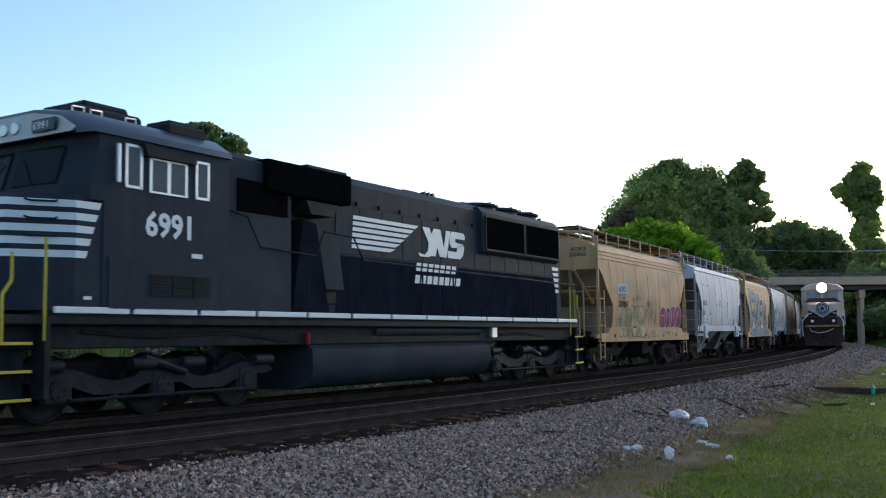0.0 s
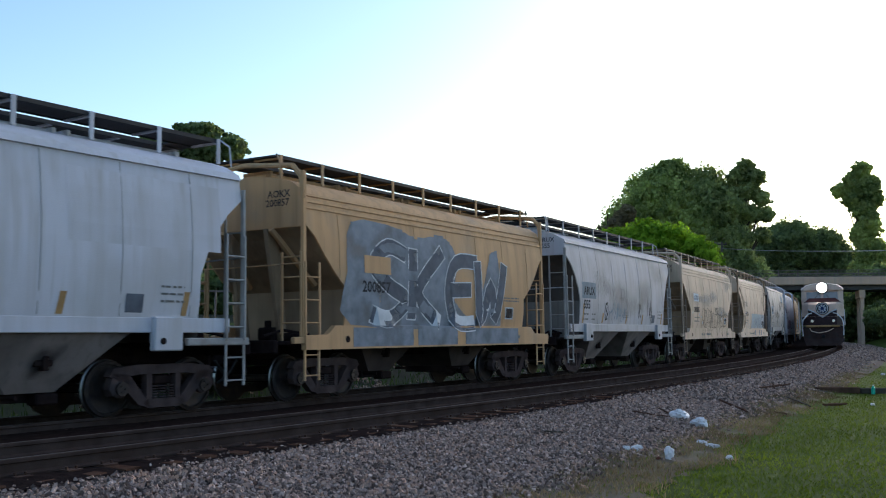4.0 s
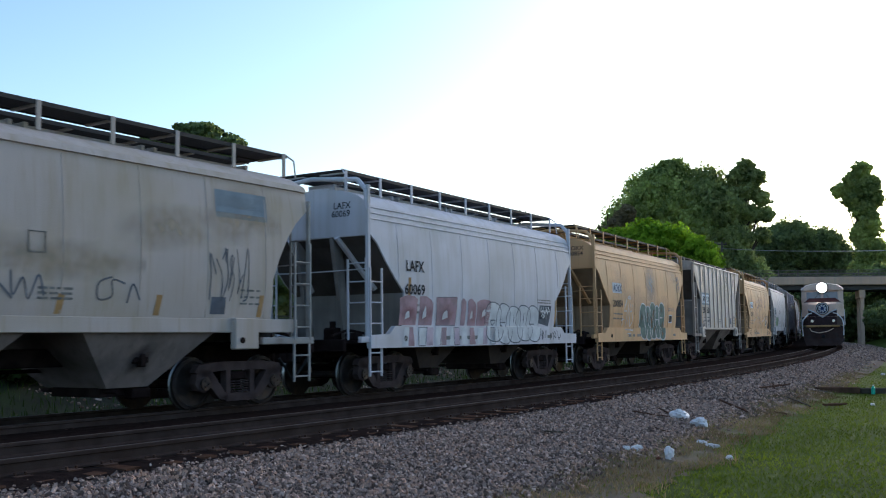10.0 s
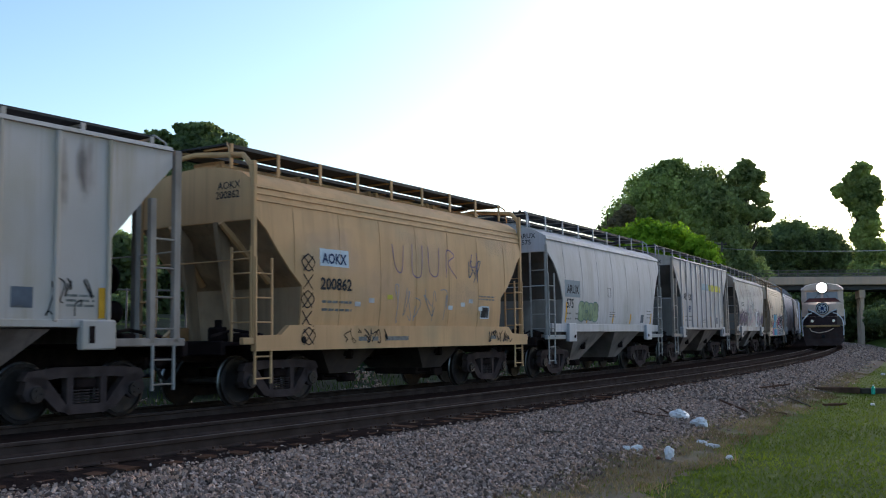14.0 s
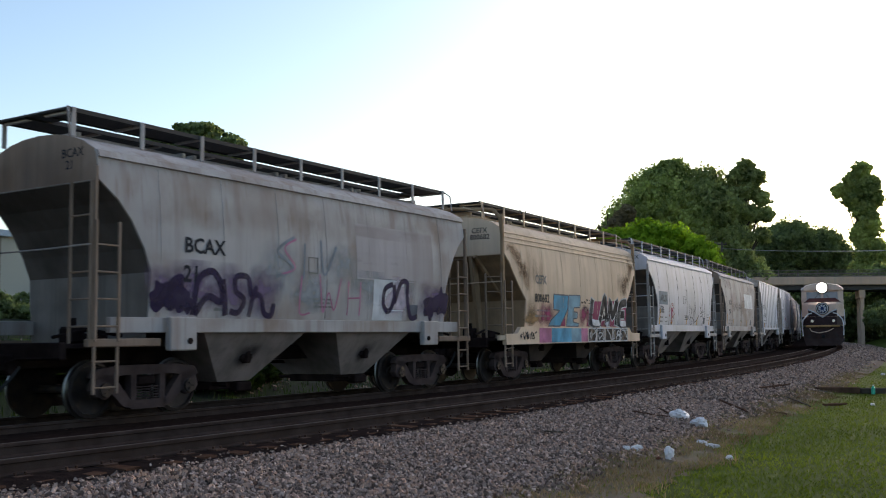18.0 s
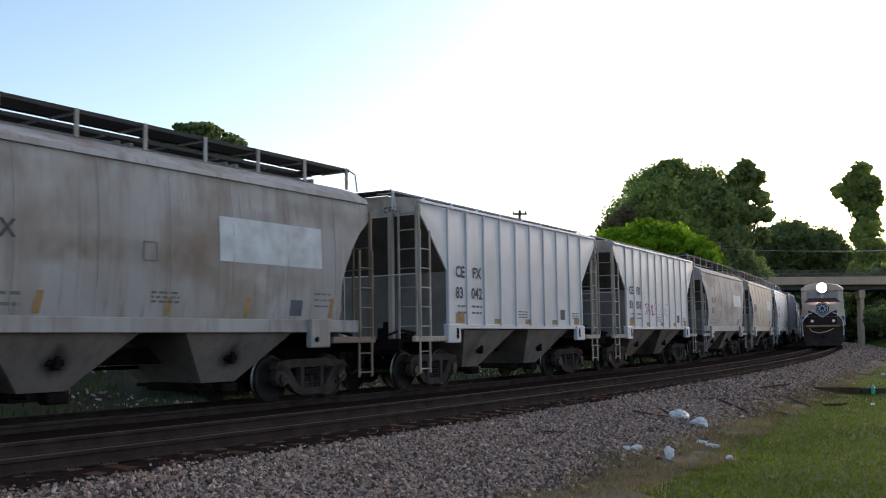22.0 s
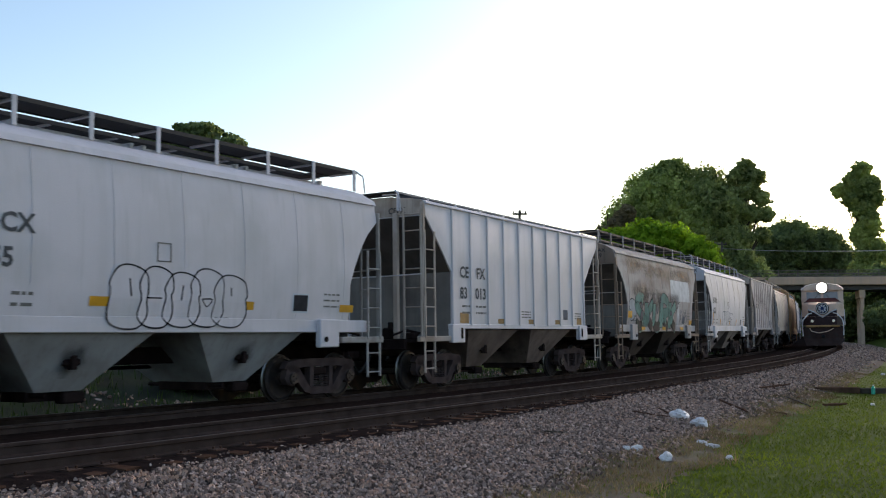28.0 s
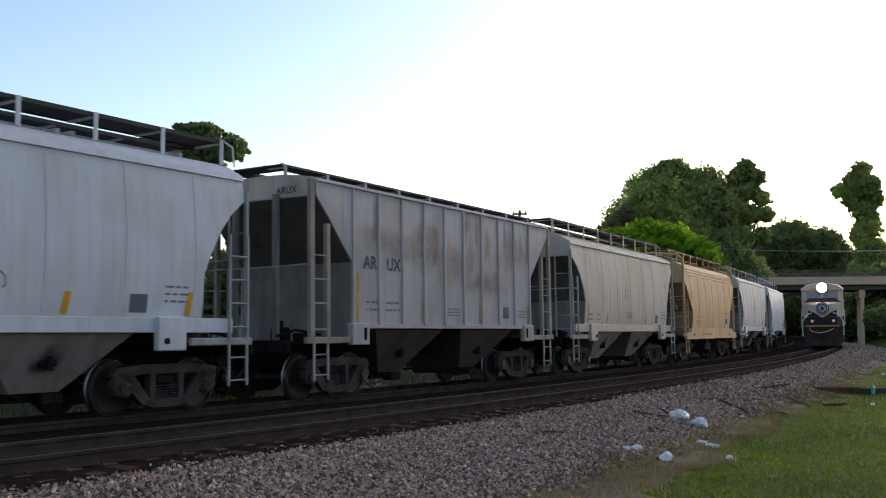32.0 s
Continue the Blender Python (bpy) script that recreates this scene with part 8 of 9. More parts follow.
    for j in range(13):
        x0 = -4.3 + 0.35 * j + rng.uniform(-0.08, 0.08)
        sprayed(c[7], k, x0, 1.05, [(0, 0), (rng.uniform(0.2, 0.34), 0), (rng.uniform(0.2, 0.4), 0.42), (rng.uniform(-0.05, 0.1), 0.42)], ("patch", "faded_red", "patch", "pale_pink")[j % 4], "slate" if j % 5 == 2 else None, 0.008)
    throwup(c[7], k, -0.1, 1.06, 3.0, 1.08, 5, "patch", "slate", 23, 0.014, 0.02)
    sprayed(c[7], k, 2.95, 1.52, [(0, 0.1), (0.1, 0.6), (0.9, 0.6), (0.75, 0)], "slate", None)
    tag(c[7], k, 2.0, 1.12, 2.4, 0.3, 9, "slate", 25, 0.014)
    tag(c[7], k, 2.95, 1.75, 0.8, 0.35, 5, "patch", 125, 0.02)
    # white marker tag and the teal throw-up
    strokes(c[8], k, -2.97, 1.35, [[(0.45, 0.85), (0.6, 1.15), (0.3, 0.75), (0.6, 0.7), (0.45, 0.1)], [(0.75, 1.0), (0.7, 0.05)], [(1.0, 1.0), (0.95, 0.75), (1.15, 0.75), (1.2, 1.0)], [(0.95, 0.75), (0.9, 0.05)], [(1.15, 0.75), (1.25, 0.4), (1.0, 0.2), (0.95, 0.35)],
                                 [(0.0, 0.4), (0.35, 0.45)], [(0.15, 0.6), (0.12, 0.2)], [(0.7, 1.2), (0.95, 1.28), (1.0, 1.17), (0.7, 1.2)], [(0.25, 0.08), (1.15, 0.06)], [(0.5, -0.06), (0.9, -0.07)]], "paper_white", 0.019)
    throwup(c[8], k, -0.76, 1.04, 3.0, 1.34, 5, "sea_green", "paper_white", 27, 0.022, 0.05)
    tag(c[8], k, 4.2, 2.95, 0.55, 0.7, 7, "slate", 28, 0.018)
    mist(c[8], k, -0.2, 2.5, 1.6, 1.4, "pale_blue_grey", 8, 0.004, "worn_patch", 0.5)
    weather(c[8], k, 208, 5, -4.0, 5.0, 1.6, 3.8, "patch", 0.16)
    tag(c[9], "C", -3.9, 1.55, 1.6, 0.5, 5, "slate", 29, 0.014)
    tag(c[9], "C", 3.1, 1.6, 0.8, 0.6, 5, "ink", 30, 0.014)
    # scrawls over the orange-tan car
    strokes(c[10], k, -1.0, 2.62, [[(0, 0.7), (0.1, 0.2), (0.35, 0.1), (0.45, 0.7)], [(0.82, 0.75), (0.8, 0.1), (1.15, 0.05), (1.25, 0.75)], [(1.5, 0.75), (1.55, 0.15), (1.9, 0.1), (2.0, 0.75)], [(2.3, 0.05), (2.35, 0.7), (2.7, 0.6), (2.4, 0.4), (2.8, 0.05)], [(3.6, 0.7), (3.5, 0.4), (3.85, 0.4)], [(3.85, 0.75), (3.8, 0.1)]], "dusty_violet", 0.014)
    for j in range(5):
        z0 = 1.12 + 0.36 * j
        strokes(c[10], k, -4.15, z0, [[(0.05, 0), (0.35, 0.3)], [(0.35, 0), (0.05, 0.3)], [(0.2, 0.34), (0.0, 0.18), (0.2, 0.0), (0.4, 0.18), (0.2, 0.34)]][:2 if j % 2 else 3], "ink", 0.014)
    tag(c[10], k, 2.4, 2.6, 0.6, 0.55, 3, "slate", 33)
    tag(c[10], k, -0.9, 1.6, 2.3, 0.8, 6, "silver", 34, 0.012)
    tag(c[10], k, -2.8, 1.15, 1.6, 0.3, 7, "ink", 35)
    tag(c[10], k, 3.4, 1.1, 1.3, 0.3, 7, "ink", 36)
    for j, x0 in enumerate((-2.4, -1.9, -1.2, 1.4, 2.0, 2.4, 2.9)):
        panel(c[10], x0, x0 + 0.2, 1.9 + 0.09 * (j % 3), 2.0 + 0.09 * (j % 3), k, "paper_white" if j != 2 else "lemon", "sticker", 0.012)
    weather(c[10], k, 210, 5, -4.0, 5.0, 1.6, 3.8, "patch", 0.14)
    throwup(c[11], "B", -3.2, 1.7, 1.6, 0.65, 4, "pale_green", "teal", 37, 0.018)
    panel(c[12], -0.4, 1.0, 3.25, 3.55, "C", "grey_blue", "sign_panel", 0.012, n=1)
    panel(c[12], 1.1, 3.7, 3.25, 3.55, "C", "lemon", "sign_panel", 0.012, n=1)
    bars(c[12], 1.5, 3.36, 2.0, 1, "C", 0.1, material="slate", seed=91)
    # purple clouds and snaking letters
    panel(c[13], 1.0, 4.0, 2.48, 3.66, "B", "grey", "repainted_patch", 0.005)
    panel(c[13], 1.6, 2.75, 1.62, 2.5, "B", "patch", "repainted_patch", 0.007)
    for j, (x0, z0, w0, h0) in enumerate(((-4.62, 1.64, 0.75, 0.7), (-4.35, 1.64, 0.7, 0.72), (-4.05, 1.64, 0.5, 0.45), (3.55, 1.64, 0.7, 0.6), (3.95, 1.64, 0.75, 0.8))):
        blot(c[13], "B", x0, z0, w0, h0, "violet", 7 + j, 0.0085 + 0.0006 * j, "sprayed_cloud")
    for j, (x0, w0) in enumerate(((-4.7, 1.2), (-4.2, 1.3), (-3.4, 1.3), (-2.5, 1.2), (3.3, 1.4), (1.8, 1.4))):
        mist(c[13], "B", x0, 1.6, w0, 1.0, "dusty_violet" if j != 5 else "pale_pink", 70 + j, 0.0062 + 0.0002 * j, "overspray", 0.75)
    strokes(c[13], "B", 0, 0, [[(-3.6, 1.66), (-3.52, 2.25), (-3.2, 2.42), (-2.98, 2.2), (-2.95, 1.9), (-3.3, 1.98), (-3.55, 1.66)], [(-2.93, 2.3), (-2.82, 1.66)]], "violet", 0.062)
    strokes(c[13], "B", 0, 0, [[(-2.05, 2.2), (-2.2, 2.05), (-2.3, 2.35), (-2.6, 2.35), (-2.6, 2.1), (-2.38, 1.95), (-2.5, 1.72), (-2.72, 1.74)], [(-2.22, 1.64), (-2.15, 2.0), (-1.95, 2.02), (-1.82, 1.72), (-1.62, 1.68), (-1.58, 1.9)]], "violet", 0.055)
    strokes(c[13], "B", 0, 0, [[(2.32, 2.42), (2.02, 2.3), (1.98, 1.95), (2.2, 1.82), (2.38, 2.1), (2.36, 2.4)], [(2.4, 2.0), (2.62, 2.45), (2.88, 2.46), (2.9, 2.1), (3.08, 1.7), (3.36, 1.72)]], "violet", 0.06)
    strokes(c[13], "B", -1.5, 1.66, [[(0.55, 1.5), (0.2, 1.3), (0.5, 0.95), (0.1, 0.8)], [(0.7, 0.8), (0.68, 0.1), (1.0, 0.08)], [(1.25, 0.85), (1.4, 0.1), (1.55, 0.5), (1.75, 0.15), (1.95, 0.8)], [(2.2, 0.75), (2.2, 0.05)], [(2.2, 0.4), (2.6, 0.42)], [(2.62, 0.75), (2.62, 0.05)]], "pink", 0.018)
    strokes(c[13], "B", -1.6, 1.7, [[(0.6, 1.5), (0.1, 1.2), (0.55, 0.9), (0.05, 0.7)], [(0.9, 1.4), (0.85, 0.7)], [(1.4, 1.5), (1.5, 0.8), (1.9, 1.4)]], "silver", 0.03)
    weather(c[13], "B", 213, 5, -4.6, 4.8, 2.9, 4.1, "rust_stain", 0.14)
    weather(c[13], "B", 313, 5, -2.0, 3.0, 1.7, 3.4, "pale_blue_grey", 0.6)
    # the blue, pink and white piece
    sprayed(c[14], k, 0, 0, [(-2.2, 2.47), (-1.08, 2.47), (-1.12, 2.05), (-1.62, 1.53), (-2.5, 1.53), (-2.32, 1.72), (-1.72, 2.0), (-2.2, 2.02)], "sky_blue", "slate", 0.022)
    sprayed(c[14], k, 0, 0, [(-1.04, 2.48), (-0.09, 2.5), (-0.1, 2.12), (-0.62, 2.1), (-0.6, 1.98), (-0.3, 1.96), (-0.3, 1.78), (-0.6, 1.76), (-0.58, 1.66), (-0.14, 1.62), (-0.14, 1.53), (-1.14, 1.53)], "pale_sky", "slate", 0.018)
    for j, (x0, w0) in enumerate(((-3.35, 0.9), (-2.9, 0.8), (-0.2, 0.8), (0.35, 0.7))):
        mist(c[14], k, x0, 1.52, w0, 0.7, "magenta", 90 + j, 0.005 + 0.0003 * j, "overspray", 0.9)
    sprayed(c[14], k, 0, 0, [(-1.6, 1.53), (-1.3, 1.85), (-1.2, 1.53)], "magenta", None)
    sprayed(c[14], k, 0, 0, [(0.55, 1.53), (0.95, 2.35), (4.2, 2.42), (4.35, 1.53)], "magenta", None, proud=0.006)
    piece(c[14], k, 0.75, 1.56, 3.5, 0.86, "LAME", "ink", "paper_white", 46, 0.13, 0.045)
    tag(c[14], k, 0.0, 2.25, 0.8, 0.15, 4, "ink", 146, 0.012)
    tag(c[14], k, 0.2, 2.0, 0.4, 0.15, 3, "ink", 147, 0.012)
    mist(c[14], k, -4.3, 1.52, 1.3, 0.42, "amber_old", 5, 0.0045, "overspray", 1.0)
    for x0, x1, cc in ((-3.3, -2.45, "pink"), (-2.42, -0.9, "sky_blue"), (-0.9, -0.1, "pale_sky"), (-0.1, 0.45, "pink")):
        part("sill_graffiti", Shape().box(x0, x1, -1.597, -1.592, 1.05, 1.47), M[cc], c[14])
    for j in range(5):
        x0 = 0.5 + 0.76 * j
        sprayed(c[14], k, x0, 1.05, [(0, 0), (0.7, 0), (0.72, 0.42), (0.04, 0.42)], "ink", "paper_white", 0.02)
    tag(c[14], k, 0.55, 1.08, 3.7, 0.36, 9, "paper_white", 48, 0.026)
    tag(c[14], k, -4.6, 1.15, 1.1, 0.22, 7, "ink", 47, 0.018)
    weather(c[14], k, 214, 5, 3.4, 5.35, 2.4, 3.8, "old_rust", 0.32)
    weather(c[14], k, 314, 5, -4.6, -3.0, 1.6, 3.8, "old_rust", 0.25)
    # a red teardrop and looping black tags
    strokes(c[15], "B", -2.93, 1.62, [[(0.4, 0.0), (0.08, 0.3), (0.02, 0.55), (0.3, 0.85), (0.6, 0.85), (0.72, 0.6), (0.65, 0.25), (0.4, 0.0)], [(0.42, 0.02), (0.28, 0.7), (0.6, 0.72), (0.42, 0.02)], [(0.28, 0.7), (0.6, 0.55)], [(0.5, 0.3), (0.7, 0.42), (0.93, 0.46)]], "red", 0.014)
    sprayed(c[15], "B", -2.93, 1.62, [(0.41, 0.06), (0.27, 0.7), (0.58, 0.72), (0.48, 0.35)], "pink", None)
    strokes(c[15], "B", -0.36, 1.62, [[(0, 0.42), (0.15, 0.3), (0.25, 0.42), (0.35, 0.25), (0.5, 0.42), (0.65, 0.3), (0.8, 0.22)], [(0.75, 0.7), (0.65, 0.95), (0.8, 0.5), (1.0, 0.35), (1.1, 0.75), (0.95, 0.8), (1.15, 0.5)], [(1.35, 0.85), (1.4, 0.5), (1.6, 0.6), (1.7, 0.9), (1.85, 0.75), (1.6, 0.55), (1.55, 0.2)], [(1.7, 0.15), (2.0, 0.2), (2.5, 0.45)],
                                     [(1.1, 0.15), (1.3, 0.2), (1.25, 0.05), (1.02, 0.05), (0.95, 0.25), (1.2, 0.35), (1.45, 0.25), (1.6, 0.0)]], "ink", 0.018)
    strokes(c[15], "B", 2.3, 1.8, [[(0, 0.65), (0.25, 0.6), (0.2, 0.85)], [(0.1, 0.6), (0.15, 0.35), (0.45, 0.5)], [(0.45, 0.75), (0.35, 0.3), (0.1, 0.2), (0.4, 0.25)], [(0.9, 0.8), (0.95, 0.3), (0.7, 0.1), (0.55, 0.3), (0.65, 0.45)]], "ink", 0.018)
    panel(c[16], 1.1, 3.9, 2.62, 3.42, "B", "patch", "repainted_patch", 0.006)
    weather(c[16], "B", 216, 5, -4.6, 4.8, 1.8, 4.0, "rust_stain", 0.3)
    strokes(c[18], "C", -2.1, 1.95, [[(0.35, 0.45), (0.1, 0.4), (0.3, 0.22), (0.05, 0.05)], [(0.35, 0.05), (0.5, 0.45), (0.6, 0.05)], [(0.4, 0.2), (0.65, 0.22)], [(0.7, 0.45), (0.72, 0.05), (0.95, 0.4), (0.98, 0.0)], [(1.05, 0.45), (1.05, 0.05), (1.25, 0.1)]], "red", 0.022, 0.03)
    strokes(c[18], "C", -0.75, 1.95, [[(0, 0), (0.05, 0.5), (0.3, 0.4), (0.05, 0.25)], [(0.5, 0.5), (0.45, 0.1), (0.7, 0.1), (0.7, 0.5)], [(0.9, 0.5), (0.9, 0.05), (1.1, 0.05)], [(1.4, 0.45), (1.2, 0.35), (1.4, 0.2), (1.2, 0.02)], [(1.8, 0.5), (1.55, 0.45), (1.55, 0.05), (1.85, 0.05)], [(1.55, 0.25), (1.75, 0.27)]], "pink", 0.014, 0.03)
    panel(c[19], 1.9, 4.0, 2.65, 3.25, "B", "patch", "repainted_patch", 0.006)
    tag(c[19], "B", -2.6, 1.72, 2.6, 0.7, 7, "silver", 55, 0.02)
    weather(c[19], "B", 219, 5, -4.6, 4.8, 1.8, 4.0, "rust_stain", 0.3)
    tag(c[20], "B", -3.2, 1.7, 0.9, 0.7, 5, "ink", 57, 0.016)
    panel(c[20], 2.0, 4.0, 2.7, 3.3, "B", "patch", "repainted_patch", 0.005)
    # bubble letters in black line
    throwup(c[21], "B", -1.42, 1.42, 2.8, 1.06, 5, "clean", "ink", 58, 0.014)
    tag(c[21], "B", 0.75, 1.5, 0.35, 0.16, 4, "ink", 158, 0.01)
    # the mint green piece
    for j in range(7):
        mist(c[23], "B", -3.7 + 0.82 * j, 2.2, 1.2, 0.8, "ink", 130 + j, 0.005 + 0.0003 * j, "overspray", 0.6)
    sprayed(c[23], "B", -4.45, 1.75, [(0.3, 0), (0.35, 0.3), (0.1, 0.45), (0.05, 0.65), (0.3, 0.8), (0.75, 0.7), (0.95, 0.35), (0.7, 0.1)], "pale_blue_grey", "ink", 0.018, 0.006, 3)
    piece(c[23], "B", -3.6, 1.45, 5.5, 1.05, "SKURK", "mint_dull", "ink", 59, 0.19, 0.03, 0.04)
    for x0, z0, w0, h0 in ((-3.05, 1.75, 0.36, 0.4), (-3.1, 2.2, 0.3, 0.26), (-1.95, 1.6, 0.14, 0.5), (-0.95, 2.05, 0.24, 0.36), (0.95, 2.0, 0.3, 0.2), (1.35, 1.5, 0.36, 0.3)):
        sprayed(c[23], "B", x0, z0, [(0, 0.2 * h0), (0.1 * w0, 0.8 * h0), (0.6 * w0, h0), (w0, 0.5 * h0), (0.6 * w0, 0)], "slate", "ink", 0.014, 0.018, 3)
    sprayed(c[23], "B", 2.05, 1.62, [(0, 0.3), (0.12, 0.85), (0.3, 0.7), (0.32, 0.05), (0.1, 0)], "paper_white", None, round_off=2)
    strokes(c[23], "B", 1.8, 2.1, [[(0, 0), (0.3, 0.2), (0.55, 0.5), (0.7, 0.3)]], "ink", 0.014)
    tag(c[23], "B", 2.5, 1.7, 1.2, 0.6, 8, "slate", 62, 0.016)
    panel(c[23], 1.2, 4.1, 2.6, 3.46, "B", "patch", "repainted_patch", 0.006)
    weather(c[23], "B", 223, 4, -4.9, 4.4, 3.0, 4.2, "rust_stain", 0.55)
    weather(c[23], "B", 224, 2, -4.2, -0.5, 2.5, 3.9, "rust_stain", 0.4)
    throwup(c[24], "B", -1.9, 1.66, 2.6, 0.7, 5, None, "silver", 63, 0.016)
    for j in (9, 12, 25):
        rng = random.Random(j)
        for i in range(16):
            x0, h0 = rng.uniform(-4.2, 4.2), rng.uniform(0.4, 1.5)
            mist(c[j], "C", x0, 4.36 - h0, rng.uniform(0.15, 0.45), h0, rng.choice(("rust_stain", "old_rust", "slate")), i + 10 * j, 0.003, "rust_run", rng.uniform(0.15, 0.4))
    weather(c[25], "C", 225, 5, -3.8, 4.0, 1.7, 4.2, "rust_stain", 0.3)


def rust_runs(car, kind, seed):
    """Rust bled out of the end openings and down from the corners."""
    rng = random.Random(seed)
    e = EDGE[kind]
    for sg in (-1, 1):
        for (xa, za), (xb, zb) in zip(e, e[1:]):
            for t in (0.2, 0.7):
                w, h = rng.uniform(0.35, 0.7), rng.uniform(0.4, 0.8)
                x, z = xa + (xb - xa) * t - 0.45 * w, za + (zb - za) * t + 0.15
                mist(car, kind, sg * x - w / 2, z, w, min(h, 3.78 - z), "old_rust", rng.randint(0, 999), 0.004, "rust_run", rng.uniform(0.3, 0.6))
        for j in range(3):
            mist(car, kind, sg * 3.75 - 0.35, 1.52, 0.7, rng.uniform(0.3, 0.9), "old_rust" if sg > 0 else "rust_stain", rng.randint(0, 999), 0.004 + 0.0004 * j, "rust_run", 0.4)


CARS = []
for _i, (_kind, _paint, _words, _mark, _num, _back) in enumerate(ROSTER):
    _c = copy_thing(PROTO["old" if _i in (9, 12, 25) else _kind], Matrix())
    repaint(_c, M[_paint])
    tagged(_c, _words + " covered hopper car with " + SPRAYED[_i] + " graffiti" if _i in SPRAYED else _words + " " + LABELS[_kind], "hopper car", "hopper cars of the moving train")
    CARS.append(_c)
for _p in PROTO.values():
    for _o in list(_p.children_recursive) + [_p]:
        bpy.data.objects.remove(_o)
for _i, (_kind, _paint, _words, _mark, _num, _back) in enumerate(ROSTER):
    mark_car(_i, CARS[_i], _kind, _mark, _num, _back)
spray_cars(CARS)
def swap(car, old, mat_new, names=None):
    """Another finish for the parts of one car."""
    for o in car.children_recursive:
        if names is None or o.name.split(".")[0] in names:
            for sl in o.material_slots:
                if sl.material == old or old is None:
                    sl.link = "OBJECT"
                    sl.material = mat_new


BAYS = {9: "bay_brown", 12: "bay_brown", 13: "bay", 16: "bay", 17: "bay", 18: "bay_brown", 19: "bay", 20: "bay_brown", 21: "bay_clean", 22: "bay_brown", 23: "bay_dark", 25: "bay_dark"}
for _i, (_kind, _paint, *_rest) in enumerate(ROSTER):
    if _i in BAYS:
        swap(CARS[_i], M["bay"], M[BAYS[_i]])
    if _kind == "B":
        swap(CARS[_i], M["end_dust"], M["end_rust"] if _paint == "rusty_grey" else M[_paint])
        if _paint == "rusty_grey":
            swap(CARS[_i], M["ladder_dust"], M["end_rust"])
for _i in (17, 18, 22):
    swap(CARS[_i], M["ladder_dust"], M["end_dust"])
swap(CARS[1], None, M["seam"], ("weld_seam",))
swap(CARS[15], None, M["seam"], ("weld_seam",))
# soot round the shakers of the bays
for _i, (_kind, *_rest) in enumerate(ROSTER):
    if _kind == "B":
        for _bx in (-1.85, 1.85):
            mist(CARS[_i], _kind, _bx - 0.3, 0.66, 0.6, 0.55, "ink", 300 + _i, name="soot_smear", strength=0.6, at=lambda a, b: (a, -0.812 - 0.65 * (b - 0.46) / 0.96, b))
for _i in (5, 14):
    rust_runs(CARS[_i], "A", _i)
    swap(CARS[_i], None, M["rust_stain"], ("end_hoop", "end_brace", "corner_post"))
    swap(CARS[_i], None, M["end_rust"], ("ladder", "end_ladder", "rung", "stile", "sill_step"))
swap(CARS[4], None, M["end_rust"], ("ladder", "end_ladder", "rung", "stile", "sill_step", "end_brace"))
# the ends of the tan and cream cars keep their own colour under dirt and painted-in shade
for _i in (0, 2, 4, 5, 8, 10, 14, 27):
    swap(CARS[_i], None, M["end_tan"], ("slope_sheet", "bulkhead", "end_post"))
# the ends of the older ribbed cars are grimy behind their posts
for _i in (9, 12, 25):
    swap(CARS[_i], None, M["bulkhead"], ("end_post",))
    swap(CARS[_i], None, M["end_old"], ("corner_post", "inner_post", "rung", "end_sill_side"))
# the older ribbed cars carry their running boards higher
for _i in (9, 12, 25):
    for _o in CARS[_i].children:
        if _o.name.split(".")[0] in ("running_board", "stanchion", "cross_walk", "grab_iron"):
            _o.location.z += 0.26 if _i == 12 else 0.06


for _i in (9, 12, 25):
    swap(CARS[_i], M["thin_grating"], M["grating"])


# ---- cars on the bridge ----
def road_car(label, paint):
    c = thing("passenger_car", label, "car")
    body = [(-2.1, 0.35), (-2.15, 0.62), (-1.9, 0.80), (-1.0, 0.88), (-0.45, 1.32), (0.85, 1.36), (1.55, 0.95), (2.1, 0.88), (2.15, 0.55), (2.05, 0.33)]
    part("body", Shape().prism(body, -0.85, 0.85), paint, c)
    part("windows", Shape().prism([(-0.9, 0.9), (-0.42, 1.26), (0.82, 1.30), (1.4, 0.95)], -0.86, 0.86), M["glass"], c)
    for x in (-1.3, 1.3):
        for y in (-0.8, 0.8):
            w = part("wheel", Shape().lathe([(0.2, -0.1), (0.32, -0.09), (0.32, 0.09), (0.2, 0.1)], 18, pose(x, y, 0.32)), M["rubber"], c)
    return c


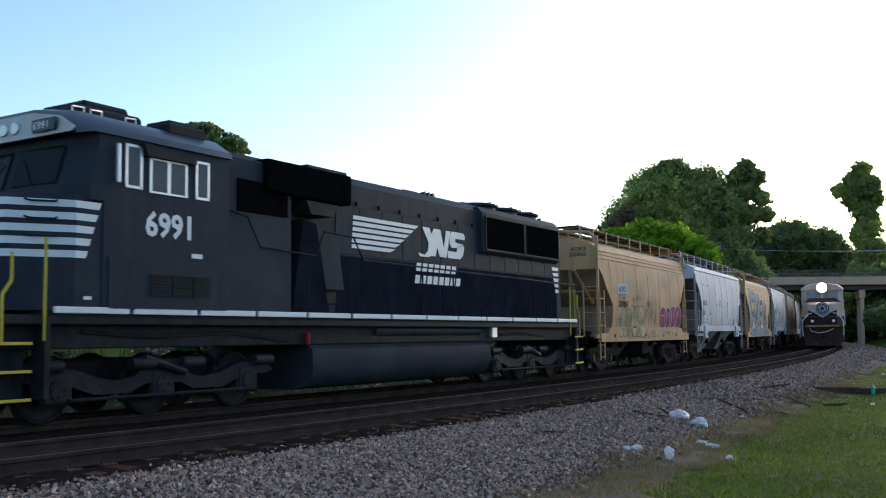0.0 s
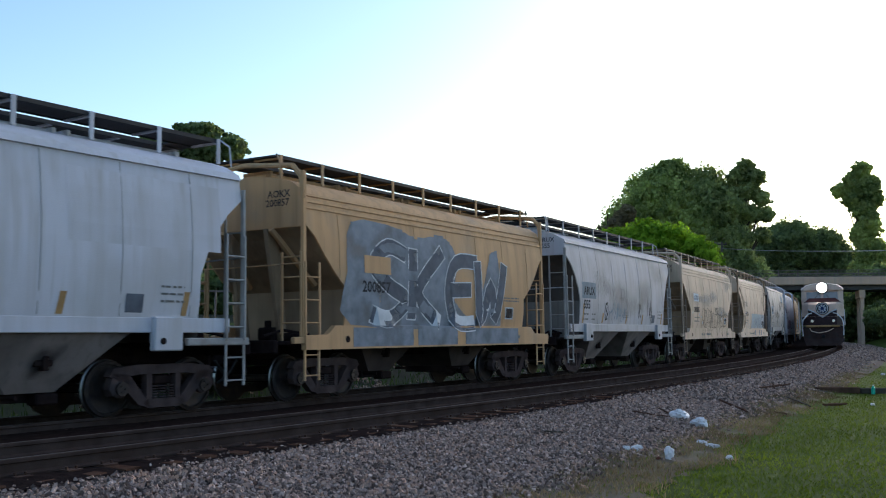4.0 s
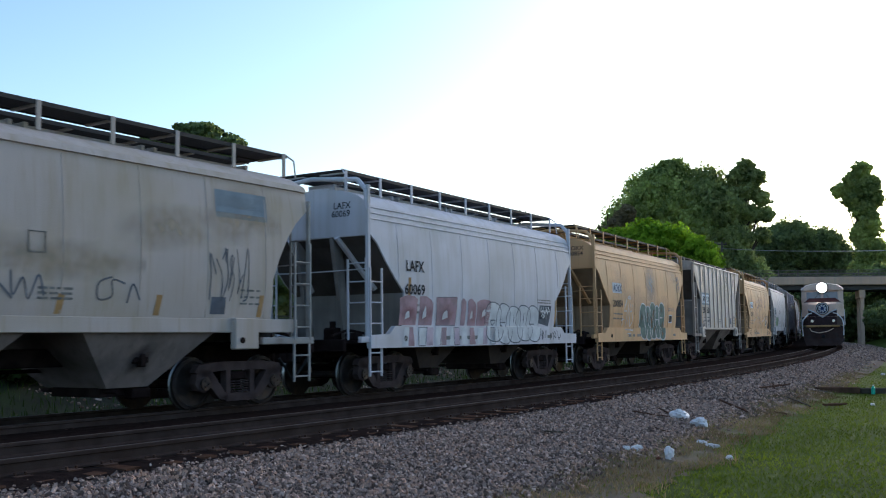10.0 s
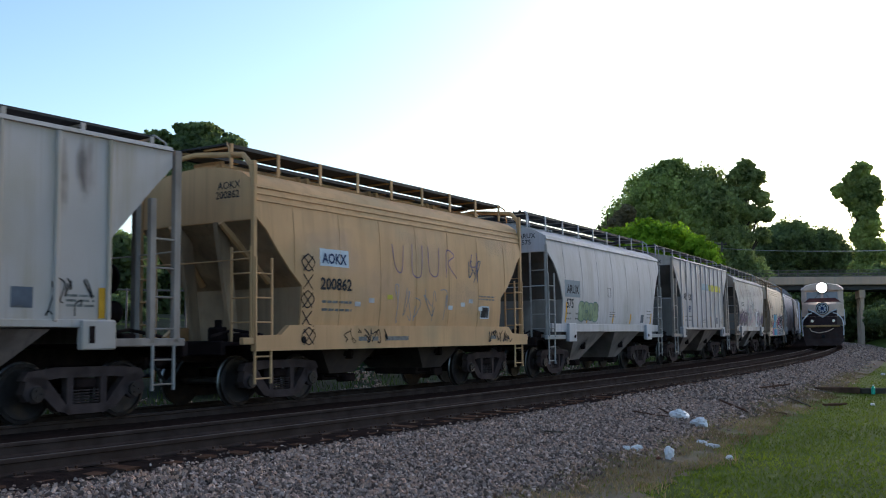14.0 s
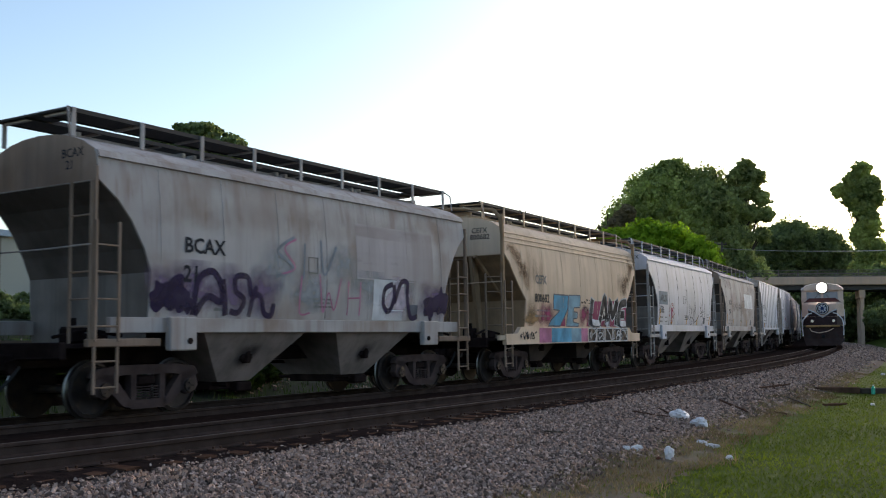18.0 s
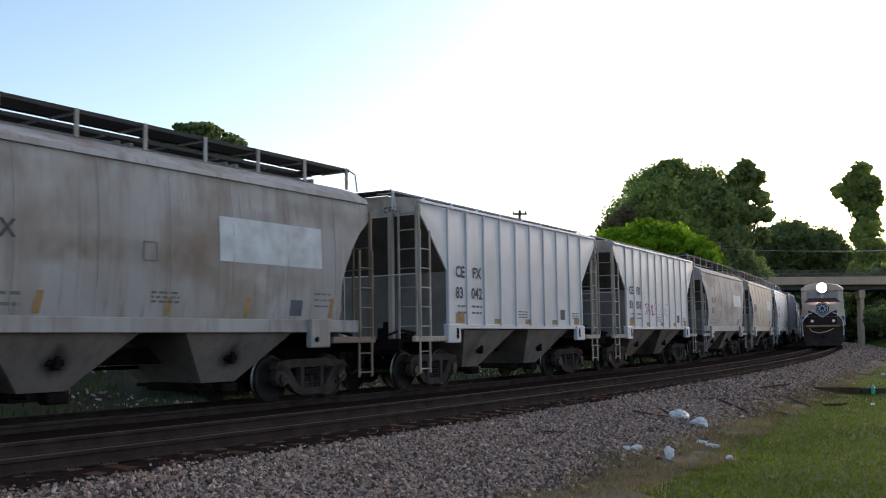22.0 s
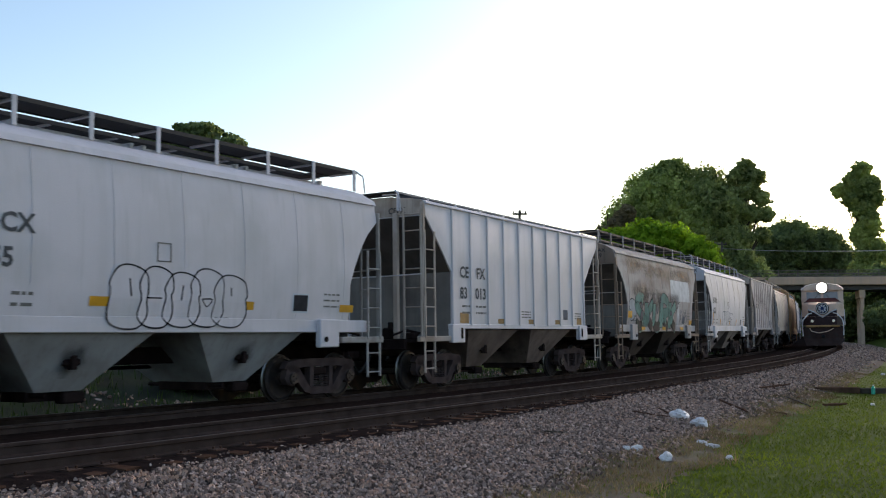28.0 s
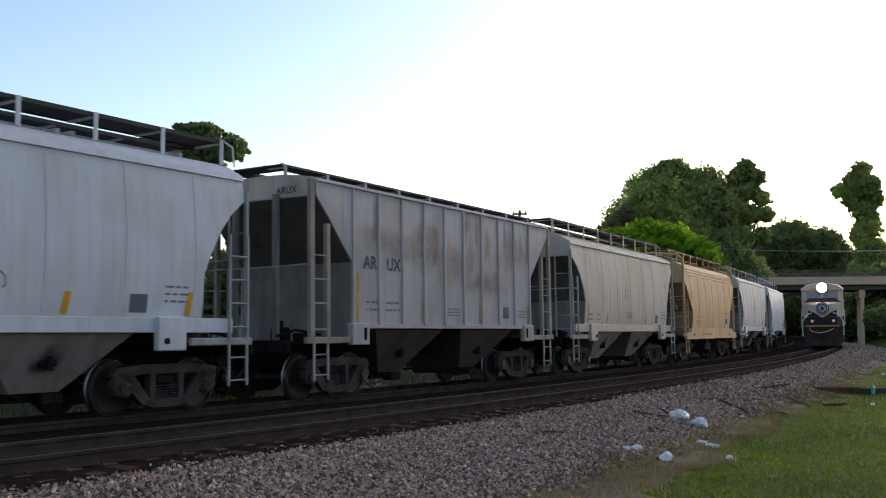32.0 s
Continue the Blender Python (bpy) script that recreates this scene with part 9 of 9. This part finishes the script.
M["car_red"] = mat("red_car_enamel", (0.30, 0.02, 0.025), 0.25, var=0.05)
M["car_dark"] = mat("dark_car_enamel", (0.03, 0.032, 0.04), 0.25, var=0.05)
ROAD_RED, ROAD_DARK = road_car("red passenger car crossing the road bridge", M["car_red"]), road_car("dark grey passenger car crossing the road bridge", M["car_dark"])


# ================= what moves =================
def share_keys(src, others):
    for o in others:
        o.animation_data_create()
        o.animation_data.action = src.animation_data.action
        o.animation_data.action_slot = src.animation_data.action_slot


def motions():
    times = [0.5 * i for i in range(int(CLIP * 2) + 1)]
    mids = [JOINTS[0] - 10.85] + [(a + b) / 2 + SHIFT for a, b in zip(JOINTS, JOINTS[1:])]
    for ob, mid in zip([LOCO] + CARS, mids):
        walk(ob, [(t, on_line(mid - travelled(t))) for t in times])
    # the wheels turn as far as the train goes
    spin = [i / FPS for i in range(int(CLIP * FPS) + 1)]
    sets = {}
    for ob in [LOCO] + CARS:
        for o in ob.children_recursive:
            if o.name.startswith("wheelset"):
                sets.setdefault((round(o.location.x, 3), round(o.location.z, 3)), []).append(o)
    for (x, r), obs in sets.items():
        first = obs[0]
        walk(first, [(t, pose(x, 0, r, 0, -math.degrees(travelled(t) / r) % 360)) for t in spin])
        share_keys(first, obs[1:])
    # road traffic
    def deck(y):
        return Matrix.Translation(spot(135.0, 0, 0, False)) @ Matrix.Rotation(heading(135.0), 4, "Z") @ pose(2.6, y, 7.85, 0, 0, 90)
    walk(ROAD_RED, [(0, deck(40)), (7.3, deck(40)), (9.0, deck(2.0)), (10.5, deck(-30)), (11.5, deck(-42)), (CLIP, deck(-42))])
    walk(ROAD_DARK, [(0, deck(40)), (11.3, deck(40)), (13.0, deck(1.3)), (14.5, deck(-32)), (15.2, deck(-42)), (CLIP, deck(-42))])
    # the cup tips over in the draught
    p = spot(13.9, 8.95, 0, False)
    q = spot(13.75, 8.95, 0, False)
    up, down = pose(p.x, p.y, ground_z(8.95) + 0.06, 0, 0, 30), pose(q.x, q.y, ground_z(8.95) + 0.03, 75, 0, 60)
    walk(CUP, [(0, up), (25.0, up), (27.0, down), (CLIP, down)])


motions()
